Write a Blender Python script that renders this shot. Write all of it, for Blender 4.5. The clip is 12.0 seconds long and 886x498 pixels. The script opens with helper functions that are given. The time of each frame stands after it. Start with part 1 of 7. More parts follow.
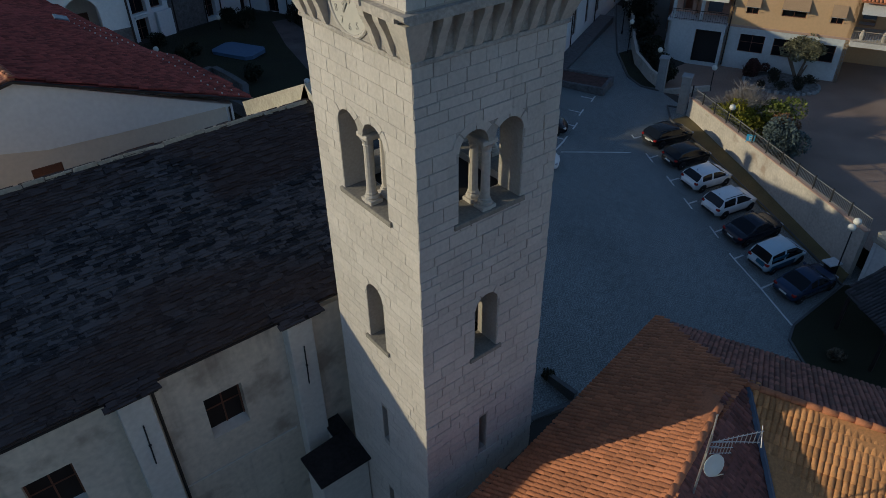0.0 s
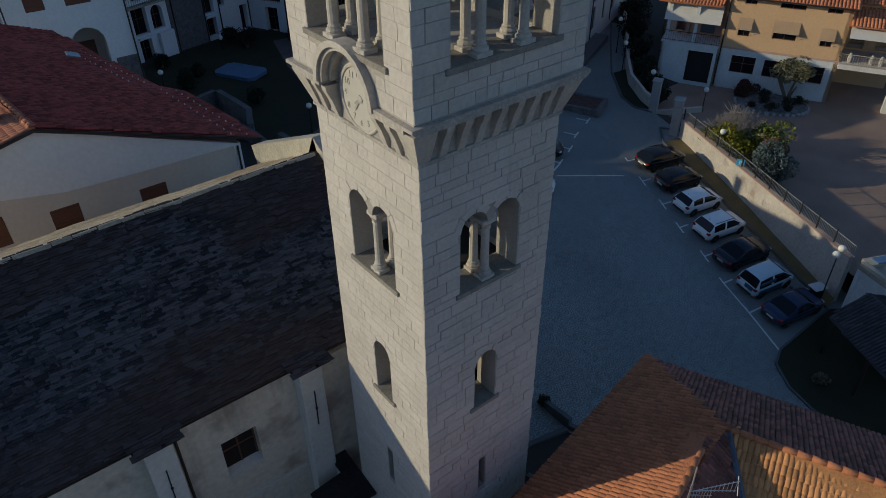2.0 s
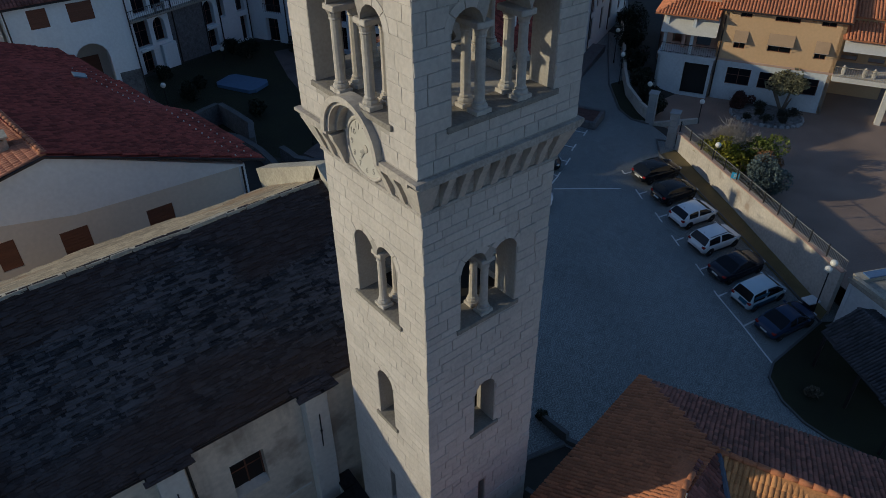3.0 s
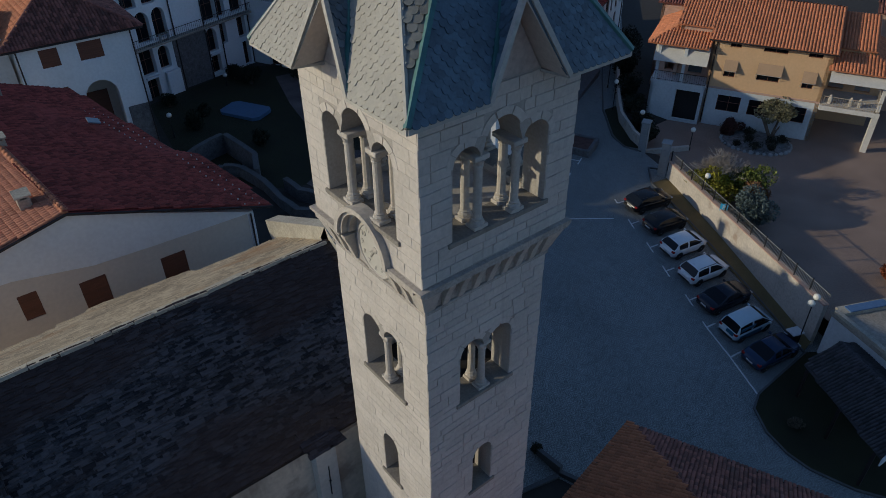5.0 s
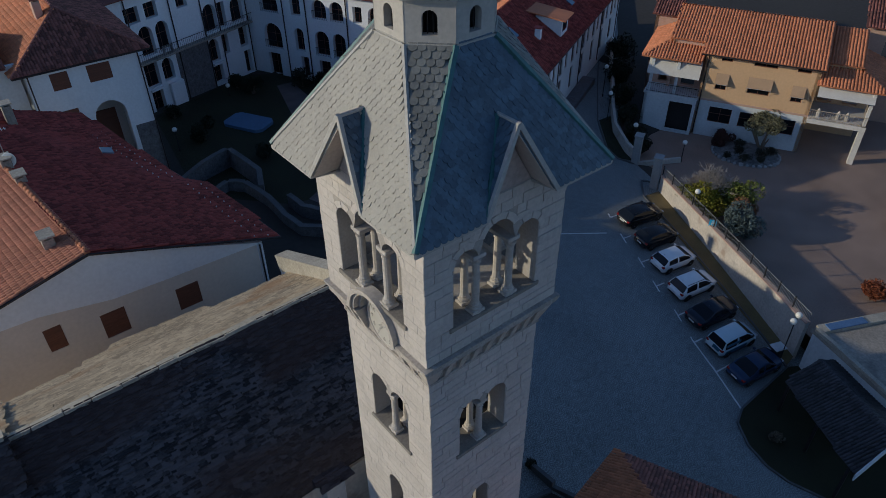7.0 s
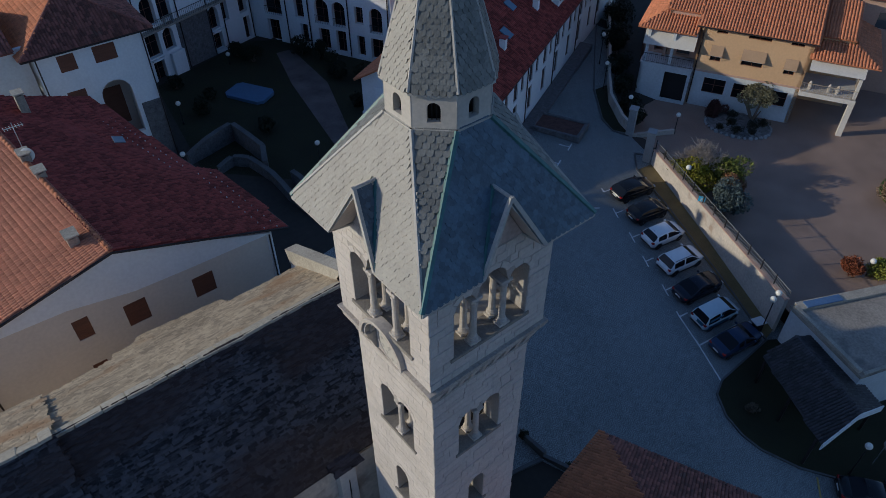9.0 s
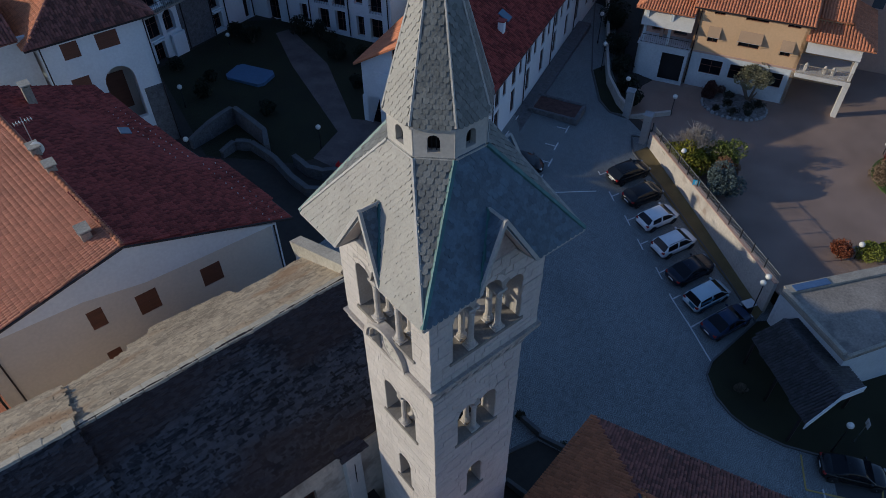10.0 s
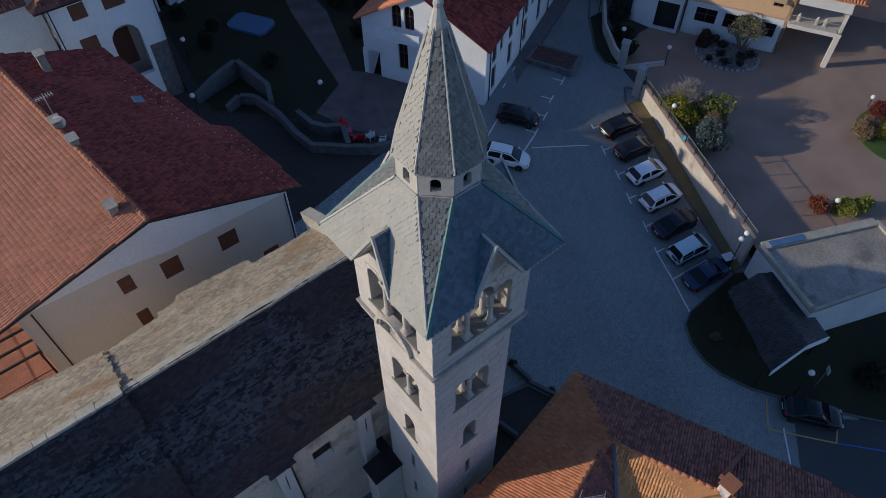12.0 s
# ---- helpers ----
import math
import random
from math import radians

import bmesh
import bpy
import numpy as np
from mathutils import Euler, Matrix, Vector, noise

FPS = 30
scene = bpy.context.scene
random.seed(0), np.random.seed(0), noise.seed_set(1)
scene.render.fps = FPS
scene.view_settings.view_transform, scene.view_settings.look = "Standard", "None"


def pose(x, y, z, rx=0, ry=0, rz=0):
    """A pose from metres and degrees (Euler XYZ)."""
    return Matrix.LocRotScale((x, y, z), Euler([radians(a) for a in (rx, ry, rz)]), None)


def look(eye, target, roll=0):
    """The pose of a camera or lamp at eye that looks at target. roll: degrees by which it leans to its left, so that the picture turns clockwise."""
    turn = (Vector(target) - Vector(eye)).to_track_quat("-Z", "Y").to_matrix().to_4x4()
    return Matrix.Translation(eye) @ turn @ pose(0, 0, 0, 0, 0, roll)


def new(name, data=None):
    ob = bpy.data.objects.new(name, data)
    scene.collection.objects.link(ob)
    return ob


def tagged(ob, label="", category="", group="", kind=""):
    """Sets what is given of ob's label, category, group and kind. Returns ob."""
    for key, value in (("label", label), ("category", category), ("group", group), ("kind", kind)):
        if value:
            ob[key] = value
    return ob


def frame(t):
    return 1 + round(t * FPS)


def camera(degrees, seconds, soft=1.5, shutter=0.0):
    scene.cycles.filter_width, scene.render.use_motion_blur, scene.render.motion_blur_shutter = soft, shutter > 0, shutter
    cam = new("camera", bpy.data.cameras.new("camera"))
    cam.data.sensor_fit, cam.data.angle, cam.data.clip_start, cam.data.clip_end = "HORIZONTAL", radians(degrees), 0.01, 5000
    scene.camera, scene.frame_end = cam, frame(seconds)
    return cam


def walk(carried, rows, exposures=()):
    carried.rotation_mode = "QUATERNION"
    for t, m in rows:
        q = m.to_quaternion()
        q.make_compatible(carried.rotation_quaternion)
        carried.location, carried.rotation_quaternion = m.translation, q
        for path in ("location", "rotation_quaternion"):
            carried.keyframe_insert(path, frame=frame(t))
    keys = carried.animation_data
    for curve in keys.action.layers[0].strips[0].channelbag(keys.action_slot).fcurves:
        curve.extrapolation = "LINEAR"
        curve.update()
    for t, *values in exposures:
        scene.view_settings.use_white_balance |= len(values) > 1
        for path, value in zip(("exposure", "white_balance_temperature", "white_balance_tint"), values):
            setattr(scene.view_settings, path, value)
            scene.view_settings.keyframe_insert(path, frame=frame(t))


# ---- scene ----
cam = camera(64.7, 12.0, soft=0.5)
PATH = [
    (0, (-7.213, -10.143, 28.246), (-6.217, -8.861, 27.079), -0.8),
    (0.5, (-7.263, -10.146, 28.773), (-6.265, -8.866, 27.605), -0.7),
    (1, (-7.332, -10.167, 29.287), (-6.333, -8.887, 28.119), -0.7),
    (1.5, (-7.392, -10.21, 29.884), (-6.39, -8.932, 28.716), -0.7),
    (2, (-7.437, -10.235, 30.467), (-6.434, -8.958, 29.299), -0.7),
    (2.5, (-7.492, -10.278, 31.073), (-6.488, -9.002, 29.905), -0.7),
    (4.5, (-7.643, -10.306, 33.896), (-6.632, -9.034, 32.729), -0.6),
    (5, (-7.681, -10.353, 34.675), (-6.669, -9.082, 33.508), -0.6),
    (5.5, (-7.714, -10.369, 35.465), (-6.7, -9.099, 34.299), -0.6),
    (6, (-7.758, -10.407, 36.264), (-6.744, -9.138, 35.098), -0.6),
    (6.5, (-7.799, -10.415, 37.094), (-6.787, -9.154, 35.917), -0.6),
    (7, (-7.84, -10.412, 37.963), (-6.84, -9.167, 36.759), -0.5),
    (9, (-7.971, -10.42, 41.634), (-7.032, -9.26, 40.303), -0.4),
    (9.5, (-8.007, -10.47, 42.599), (-7.085, -9.332, 41.237), -0.4),
    (10, (-8.021, -10.494, 43.585), (-7.121, -9.384, 42.186), -0.5),
    (10.5, (-8.055, -10.51, 44.681), (-7.18, -9.434, 43.24), -0.5),
    (11, (-8.04, -10.5, 45.821), (-7.192, -9.457, 44.34), -0.4),
    (11.5, (-8.094, -10.521, 47.008), (-7.273, -9.512, 45.489), -0.5),
    (12, (-8.087, -10.493, 48.217), (-7.293, -9.52, 46.66), -0.4),
]
walk(cam, [(t, look(eye, target, roll)) for t, eye, target, roll in PATH], exposures=((0.0, -0.56, 5950, 11), (4.5, -0.64, 5750, 14), (9.0, -0.50, 5450, 18), (12.0, -0.24, 5550, 20)))

# ---- light ----
SUN_TO = Vector((-0.839, 0.545, 0.296)).normalized()
world = bpy.data.worlds.new("sky")
scene.world = world
world.use_nodes = True
wn = world.node_tree.nodes
sky = wn.new("ShaderNodeTexSky")
sky.sky_type, sky.sun_disc = "NISHITA", False
sky.sun_elevation, sky.sun_rotation = math.asin(SUN_TO.z), math.atan2(SUN_TO.x, SUN_TO.y)
sky.air_density, sky.dust_density, sky.ozone_density = 1.0, 0.4, 3.0
world.node_tree.links.new(sky.outputs[0], wn["Background"].inputs[0])
wn["Background"].inputs[1].default_value = 0.15
sun = new("sun", bpy.data.lights.new("sun", "SUN"))
sun.data.energy, sun.data.angle, sun.data.color = 3.8, radians(0.55), (1.0, 0.86, 0.55)
sun.matrix_world = look((-60, 40, 60), Vector((-60, 40, 60)) - SUN_TO)

# ---- materials ----


def mat(name, color, rough=0.85, spread=0.25, grain=6.0, patch=0.5, bump=0.25, metal=0.0, each=0.0, stain=None, bump_size=0.02, stretch=None, islands=False, streak=None, spec=0.5):
    """A surface with broad patches, fine grain, relief and, where asked, a shade of its own for each piece."""
    m = bpy.data.materials.new(name)
    m.use_nodes = True
    nt, n = m.node_tree, m.node_tree.nodes
    link = nt.links.new
    b = n["Principled BSDF"]
    b.inputs["Roughness"].default_value, b.inputs["Metallic"].default_value = rough, metal
    b.inputs["Specular IOR Level"].default_value = spec
    geo = n.new("ShaderNodeNewGeometry")
    pos = geo.outputs["Position"]
    if stretch:
        mp = n.new("ShaderNodeMapping")
        mp.inputs["Scale"].default_value = stretch
        link(pos, mp.inputs[0])
        pos = mp.outputs[0]
    big, small = n.new("ShaderNodeTexNoise"), n.new("ShaderNodeTexNoise")
    big.inputs["Scale"].default_value, big.inputs["Detail"].default_value = patch, 6
    small.inputs["Scale"].default_value, small.inputs["Detail"].default_value = grain, 5
    link(pos, big.inputs["Vector"]), link(pos, small.inputs["Vector"])
    add = n.new("ShaderNodeMath")
    add.operation = "ADD"
    link(big.outputs[0], add.inputs[0]), link(small.outputs[0], add.inputs[1])
    value = add.outputs[0]
    if each:
        src = geo.outputs["Random Per Island"] if islands else None
        if src is None:
            info = n.new("ShaderNodeObjectInfo")
            src = info.outputs["Random"]
        ma = n.new("ShaderNodeMath")
        ma.operation = "MULTIPLY_ADD"
        ma.inputs[1].default_value, ma.inputs[2].default_value = each, -each / 2
        link(src, ma.inputs[0])
        a2 = n.new("ShaderNodeMath")
        link(value, a2.inputs[0]), link(ma.outputs[0], a2.inputs[1])
        value = a2.outputs[0]
    ramp = n.new("ShaderNodeMapRange")
    ramp.inputs[1].default_value, ramp.inputs[2].default_value = 0.6, 1.4
    ramp.inputs[3].default_value, ramp.inputs[4].default_value = 1 - spread, 1 + spread
    link(value, ramp.inputs[0])
    mul = n.new("ShaderNodeMix")
    mul.data_type, mul.blend_type = "RGBA", "MULTIPLY"
    mul.inputs[0].default_value = 1.0
    mul.inputs[6].default_value = (*color, 1)
    link(ramp.outputs[0], mul.inputs[7])
    out = mul.outputs[2]
    if stain:
        sn = n.new("ShaderNodeTexNoise")
        sn.inputs["Scale"].default_value, sn.inputs["Detail"].default_value = stain[1], 8
        link(pos, sn.inputs["Vector"])
        sr = n.new("ShaderNodeMapRange")
        sr.inputs[1].default_value, sr.inputs[2].default_value = stain[2], stain[2] + 0.12
        sr.inputs[4].default_value = 0.7
        link(sn.outputs[0], sr.inputs[0])
        mx = n.new("ShaderNodeMix")
        mx.data_type = "RGBA"
        mx.inputs[7].default_value = (*stain[0], 1)
        link(sr.outputs[0], mx.inputs[0]), link(out, mx.inputs[6])
        out = mx.outputs[2]
    if streak:
        sm = n.new("ShaderNodeMapping")
        sm.inputs["Scale"].default_value = streak[1]
        link(geo.outputs["Position"], sm.inputs[0])
        sn2 = n.new("ShaderNodeTexNoise")
        sn2.inputs["Scale"].default_value, sn2.inputs["Detail"].default_value = 1.0, 6
        link(sm.outputs[0], sn2.inputs["Vector"])
        sr2 = n.new("ShaderNodeMapRange")
        sr2.inputs[1].default_value, sr2.inputs[2].default_value, sr2.inputs[4].default_value = streak[2], streak[2] + 0.2, streak[3]
        link(sn2.outputs[0], sr2.inputs[0])
        mx2 = n.new("ShaderNodeMix")
        mx2.data_type = "RGBA"
        mx2.inputs[7].default_value = (*streak[0], 1)
        link(sr2.outputs[0], mx2.inputs[0]), link(out, mx2.inputs[6])
        out = mx2.outputs[2]
    link(out, b.inputs["Base Color"])
    if bump:
        bp = n.new("ShaderNodeBump")
        bp.inputs["Strength"].default_value, bp.inputs["Distance"].default_value = bump, bump_size
        link(value, bp.inputs["Height"]), link(bp.outputs[0], b.inputs["Normal"])
    return m


def glass(name, color, rough=0.06):
    m = bpy.data.materials.new(name)
    m.use_nodes = True
    b = m.node_tree.nodes["Principled BSDF"]
    b.inputs["Base Color"].default_value = (*color, 1)
    b.inputs["Roughness"].default_value = rough
    b.inputs["Specular IOR Level"].default_value = 0.3
    return m


def cobble(name, color, size):
    """Small stone setts laid in arcs, with worn patches."""
    m = mat(name, color, 0.75, 0.3, 3.0, 0.12, 0.0)
    nt, n = m.node_tree, m.node_tree.nodes
    geo = n.new("ShaderNodeNewGeometry")
    v = n.new("ShaderNodeTexVoronoi")
    v.feature = "DISTANCE_TO_EDGE"
    v.inputs["Scale"].default_value = 1 / size
    nt.links.new(geo.outputs["Position"], v.inputs["Vector"])
    mp = n.new("ShaderNodeMapping")
    mp.inputs["Rotation"].default_value = (0, 0, radians(-24))
    nt.links.new(geo.outputs["Position"], mp.inputs[0])
    sep = n.new("ShaderNodeSeparateXYZ")
    nt.links.new(mp.outputs[0], sep.inputs[0])

    def calc(op, x, y=None, z=None):
        k = n.new("ShaderNodeMath")
        k.operation = op
        for i, s in enumerate((x, y, z)):
            if s is None:
                continue
            if isinstance(s, float):
                k.inputs[i].default_value = s
            else:
                nt.links.new(s, k.inputs[i])
        return k.outputs[0]

    hump = calc("ABSOLUTE", calc("SINE", calc("MULTIPLY", sep.outputs[0], 3.6)))
    rows_at = calc("MULTIPLY_ADD", hump, 0.32, sep.outputs[1])
    arcs = calc("SINE", calc("MULTIPLY", rows_at, 2 * math.pi / 0.19))
    r = n.new("ShaderNodeMapRange")
    r.inputs[1].default_value, r.inputs[2].default_value, r.inputs[3].default_value = 0.02, 0.16, 0.55
    nt.links.new(v.outputs["Distance"], r.inputs[0])
    r2 = n.new("ShaderNodeMapRange")
    r2.inputs[1].default_value, r2.inputs[2].default_value, r2.inputs[3].default_value, r2.inputs[4].default_value = -1.0, 1.0, 0.82, 1.18
    nt.links.new(arcs, r2.inputs[0])
    mm = n.new("ShaderNodeMath")
    mm.operation = "MULTIPLY"
    nt.links.new(r.outputs[0], mm.inputs[0]), nt.links.new(r2.outputs[0], mm.inputs[1])
    b = n["Principled BSDF"]
    old = b.inputs["Base Color"].links[0].from_socket
    mul = n.new("ShaderNodeMix")
    mul.data_type, mul.blend_type = "RGBA", "MULTIPLY"
    mul.inputs[0].default_value = 1.0
    nt.links.new(old, mul.inputs[6]), nt.links.new(mm.outputs[0], mul.inputs[7])
    nt.links.new(mul.outputs[2], b.inputs["Base Color"])
    bp = n.new("ShaderNodeBump")
    bp.inputs["Strength"].default_value, bp.inputs["Distance"].default_value = 0.6, 0.015
    nt.links.new(r.outputs[0], bp.inputs["Height"]), nt.links.new(bp.outputs[0], b.inputs["Normal"])
    return m


M_ASHLAR = mat("pale_ashlar", (0.52, 0.472, 0.422), 0.85, 0.17, 11, 0.7, 0.4, each=0.24, stretch=(1, 1, 0.8), bump_size=0.04, streak=((0.20, 0.175, 0.16), (2.2, 2.2, 0.16), 0.64, 0.32))
M_ASHLAR_ISL = mat("pale_ashlar_joined", (0.52, 0.472, 0.422), 0.85, 0.17, 11, 0.7, 0.4, each=0.24, stretch=(1, 1, 0.8), islands=True, bump_size=0.04, streak=((0.20, 0.175, 0.16), (2.2, 2.2, 0.16), 0.64, 0.32))
M_MORTAR = mat("mortar", (0.38, 0.345, 0.305), 0.95, 0.2, 14, 0.8, 0.3)
M_TRIM = mat("carved_stone", (0.48, 0.435, 0.38), 0.8, 0.22, 10, 1.5, 0.3, streak=((0.20, 0.175, 0.16), (2.2, 2.2, 0.16), 0.64, 0.32))
M_LEDGE = mat("weathered_shaded_ledge", (0.39, 0.35, 0.305), 0.9, 0.35, 12, 1.5, 0.4)
M_GABLE = mat("pinkish_stone", (0.50, 0.42, 0.37), 0.9, 0.25, 7, 1.4, 0.4)
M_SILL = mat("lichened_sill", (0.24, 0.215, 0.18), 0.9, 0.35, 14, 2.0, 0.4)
# Lichen plus sunlight put into the colour, for slopes that face the sun.
M_SCALE = mat("sunlit_lichened_slate", (0.35, 0.33, 0.285), 0.75, 0.14, 16, 1.2, 0.4, each=0.2)
M_SCALE_ISL = mat("sunlit_lichened_slate_joined", (0.35, 0.33, 0.285), 0.75, 0.14, 16, 1.2, 0.4, each=0.2, islands=True)
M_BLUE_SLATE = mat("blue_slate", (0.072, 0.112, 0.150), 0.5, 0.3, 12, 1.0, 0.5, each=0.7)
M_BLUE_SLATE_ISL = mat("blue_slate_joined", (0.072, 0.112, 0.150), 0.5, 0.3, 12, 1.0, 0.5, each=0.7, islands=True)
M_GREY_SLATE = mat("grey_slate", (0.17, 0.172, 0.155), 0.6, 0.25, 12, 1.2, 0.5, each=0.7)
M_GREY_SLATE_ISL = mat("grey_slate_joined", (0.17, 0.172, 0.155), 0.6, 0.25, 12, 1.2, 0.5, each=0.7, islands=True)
M_COPPER = mat("green_copper", (0.055, 0.15, 0.145), 0.5, 0.35, 8, 1.5, 0.15, stretch=(1, 1, 0.3))
M_HIP = mat("pale_hip_stone", (0.42, 0.40, 0.36), 0.8, 0.2, 8, 1, 0.3)
M_DRUM = mat("lantern_plaster", (0.46, 0.43, 0.38), 0.85, 0.15, 10, 1.2, 0.2)
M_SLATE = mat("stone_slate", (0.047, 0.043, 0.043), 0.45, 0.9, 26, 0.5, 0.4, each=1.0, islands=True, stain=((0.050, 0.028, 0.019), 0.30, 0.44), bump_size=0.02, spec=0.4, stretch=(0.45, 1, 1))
M_SLAB = mat("dark_slab", (0.024, 0.022, 0.022), 0.9, 0.5, 8, 1.2, 0.6, bump_size=0.03, spec=0.2)
M_SLATE_OB = mat("stone_slate_single", (0.047, 0.043, 0.043), 0.45, 0.9, 26, 0.5, 0.4, each=1.0, stain=((0.050, 0.028, 0.019), 0.30, 0.44), bump_size=0.02, spec=0.4, stretch=(0.45, 1, 1))
# Sunlit copy of the church slates, with the sunlight in its colour.
M_SLATE_LIT = mat("ochre_sunlit_slate", (0.36, 0.285, 0.185), 0.85, 0.34, 24, 0.6, 0.5, each=0.7, islands=True, stain=((0.30, 0.165, 0.07), 0.45, 0.58), stretch=(0.5, 1, 1))
M_COPING = mat("ridge_stone", (0.37, 0.335, 0.265), 0.85, 0.35, 9, 0.9, 0.4)
M_CHIMNEY = mat("weathered_chimney", (0.33, 0.28, 0.22), 0.9, 0.4, 9, 2.0, 0.4)
M_CHURCH = mat("old_plaster", (0.60, 0.52, 0.42), 0.95, 0.2, 5, 0.5, 0.35, stain=((0.26, 0.20, 0.155), 0.7, 0.57), streak=((0.19, 0.155, 0.13), (1.3, 1.3, 0.16), 0.56, 0.7), spec=0.2)
M_CHURCH_LIGHT = mat("pale_plaster", (0.58, 0.55, 0.50), 0.92, 0.14, 6, 0.6, 0.2, stain=((0.36, 0.33, 0.30), 0.8, 0.64))
M_WHITE = mat("white_render", (0.73, 0.74, 0.74), 0.9, 0.10, 5, 0.3, 0.12)
M_BEIGE = mat("beige_render", (0.62, 0.55, 0.47), 0.9, 0.10, 5, 0.3, 0.12)
M_GREYBLUE = mat("pale_grey_render", (0.56, 0.58, 0.58), 0.9, 0.14, 5, 0.5, 0.15)
M_PEACH = mat("peach_render", (0.62, 0.40, 0.22), 0.9, 0.08, 5, 0.3, 0.1)
M_PINK = mat("pink_render", (0.50, 0.33, 0.25), 0.9, 0.12, 5, 0.4, 0.12)
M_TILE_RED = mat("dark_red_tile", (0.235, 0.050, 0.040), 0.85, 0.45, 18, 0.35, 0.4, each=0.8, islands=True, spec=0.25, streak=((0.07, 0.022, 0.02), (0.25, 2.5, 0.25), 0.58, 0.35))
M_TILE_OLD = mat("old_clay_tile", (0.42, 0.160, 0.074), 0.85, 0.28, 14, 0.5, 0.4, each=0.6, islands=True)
M_TILE_OLD_OB = mat("old_clay_tile_single", (0.42, 0.160, 0.074), 0.85, 0.28, 14, 0.5, 0.4, each=0.6)
# Brighter copy of the old tile, sunlight put into it for the lit slope.
M_TILE_OCHRE = mat("sunlit_ochre_tile", (0.53, 0.25, 0.095), 0.85, 0.3, 14, 0.5, 0.4, each=0.7, islands=True)
M_TILE_OCHRE_OB = mat("sunlit_ochre_tile_single", (0.53, 0.25, 0.095), 0.85, 0.3, 14, 0.5, 0.4, each=0.7)
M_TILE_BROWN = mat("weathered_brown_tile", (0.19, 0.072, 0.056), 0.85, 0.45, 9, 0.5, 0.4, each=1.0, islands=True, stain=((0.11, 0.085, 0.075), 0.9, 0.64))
M_TILE_SALMON = mat("sunlit_salmon_tile", (0.41, 0.17, 0.10), 0.85, 0.25, 9, 0.5, 0.4, each=0.45, islands=True)
M_TILE_NEW = mat("orange_tile", (0.52, 0.19, 0.085), 0.8, 0.25, 8, 0.4, 0.3, each=0.5, islands=True)
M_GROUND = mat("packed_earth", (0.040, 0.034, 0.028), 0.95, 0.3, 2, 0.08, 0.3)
M_COBBLE = cobble("stone_setts", (0.245, 0.262, 0.255), 0.12)
M_ASPHALT = mat("asphalt", (0.055, 0.056, 0.058), 0.9, 0.3, 20, 0.2, 0.2)
M_YARD = mat("yard_paving", (0.285, 0.20, 0.15), 0.9, 0.35, 9, 0.3, 0.4)
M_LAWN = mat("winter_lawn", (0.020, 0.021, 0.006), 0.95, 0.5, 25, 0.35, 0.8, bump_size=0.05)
M_VERGE = mat("dry_grass_verge", (0.16, 0.12, 0.052), 0.95, 0.4, 25, 0.6, 0.8, bump_size=0.05)
M_PAINT = mat("road_paint", (0.62, 0.62, 0.60), 0.8, 0.25, 15, 1.5, 0.1)
M_PAINT_Y = mat("yellow_road_paint", (0.45, 0.33, 0.10), 0.8, 0.25, 15, 1.5, 0.1)
M_KERB = mat("kerb_stone", (0.30, 0.30, 0.29), 0.85, 0.2, 10, 1, 0.2)
M_KERB_DARK = mat("dark_kerb_stone", (0.10, 0.10, 0.10), 0.9, 0.3, 10, 1, 0.2)
# Shade inside rooms and openings, put into a near-black colour.
M_DARK = mat("dark_interior", (0.020, 0.018, 0.017), 0.9, 0.2)
M_WOOD = mat("brown_shutter", (0.15, 0.058, 0.032), 0.7, 0.25, 12, 1, 0.2, stretch=(1, 1, 6))
M_GUTTER = mat("dark_gutter", (0.045, 0.035, 0.032), 0.5, 0.2, 8, 1, 0.1, metal=0.4)
M_STEEL = mat("galvanised_steel", (0.50, 0.50, 0.50), 0.4, 0.15, 10, 1, 0.05, metal=0.7)
M_IRON = mat("dark_iron", (0.03, 0.03, 0.032), 0.55, 0.2, 10, 1, 0.1, metal=0.5)
M_GLASS = glass("dark_glass", (0.008, 0.010, 0.013))
M_OLD_GLASS = glass("dusty_brown_glass", (0.022, 0.014, 0.011), 0.55)
M_CURTAIN = mat("pale_awning", (0.55, 0.53, 0.48), 0.9, 0.1, 6, 1, 0.1)
M_GLOBE = mat("opal_globe", (0.75, 0.73, 0.66), 0.3, 0.05, 5, 1, 0.0)
M_FENCE = mat("fence_wall_plaster", (0.48, 0.43, 0.37), 0.9, 0.25, 6, 0.6, 0.2, stain=((0.28, 0.2, 0.15), 0.7, 0.62))
M_RUBBLE = mat("rubble_stone", (0.13, 0.125, 0.125), 0.9, 0.45, 6, 2.5, 0.9, bump_size=0.06)
M_PATH = mat("garden_gravel", (0.12, 0.098, 0.092), 0.95, 0.6, 9, 0.5, 0.5)
M_GARDEN_STONE = mat("dark_garden_stone", (0.10, 0.10, 0.105), 0.9, 0.5, 6, 2.0, 0.9, bump_size=0.06)
M_BLUE = mat("blue_pool_cover", (0.085, 0.16, 0.27), 0.55, 0.12, 4, 0.6, 0.15)
M_CONCRETE = mat("weathered_concrete", (0.31, 0.275, 0.225), 0.9, 0.4, 6, 0.35, 0.3, stain=((0.12, 0.11, 0.10), 0.40, 0.54))
M_BARK = mat("bark", (0.16, 0.12, 0.09), 0.95, 0.3, 20, 3, 0.4)

# ---- building blocks ----
from mathutils import geometry


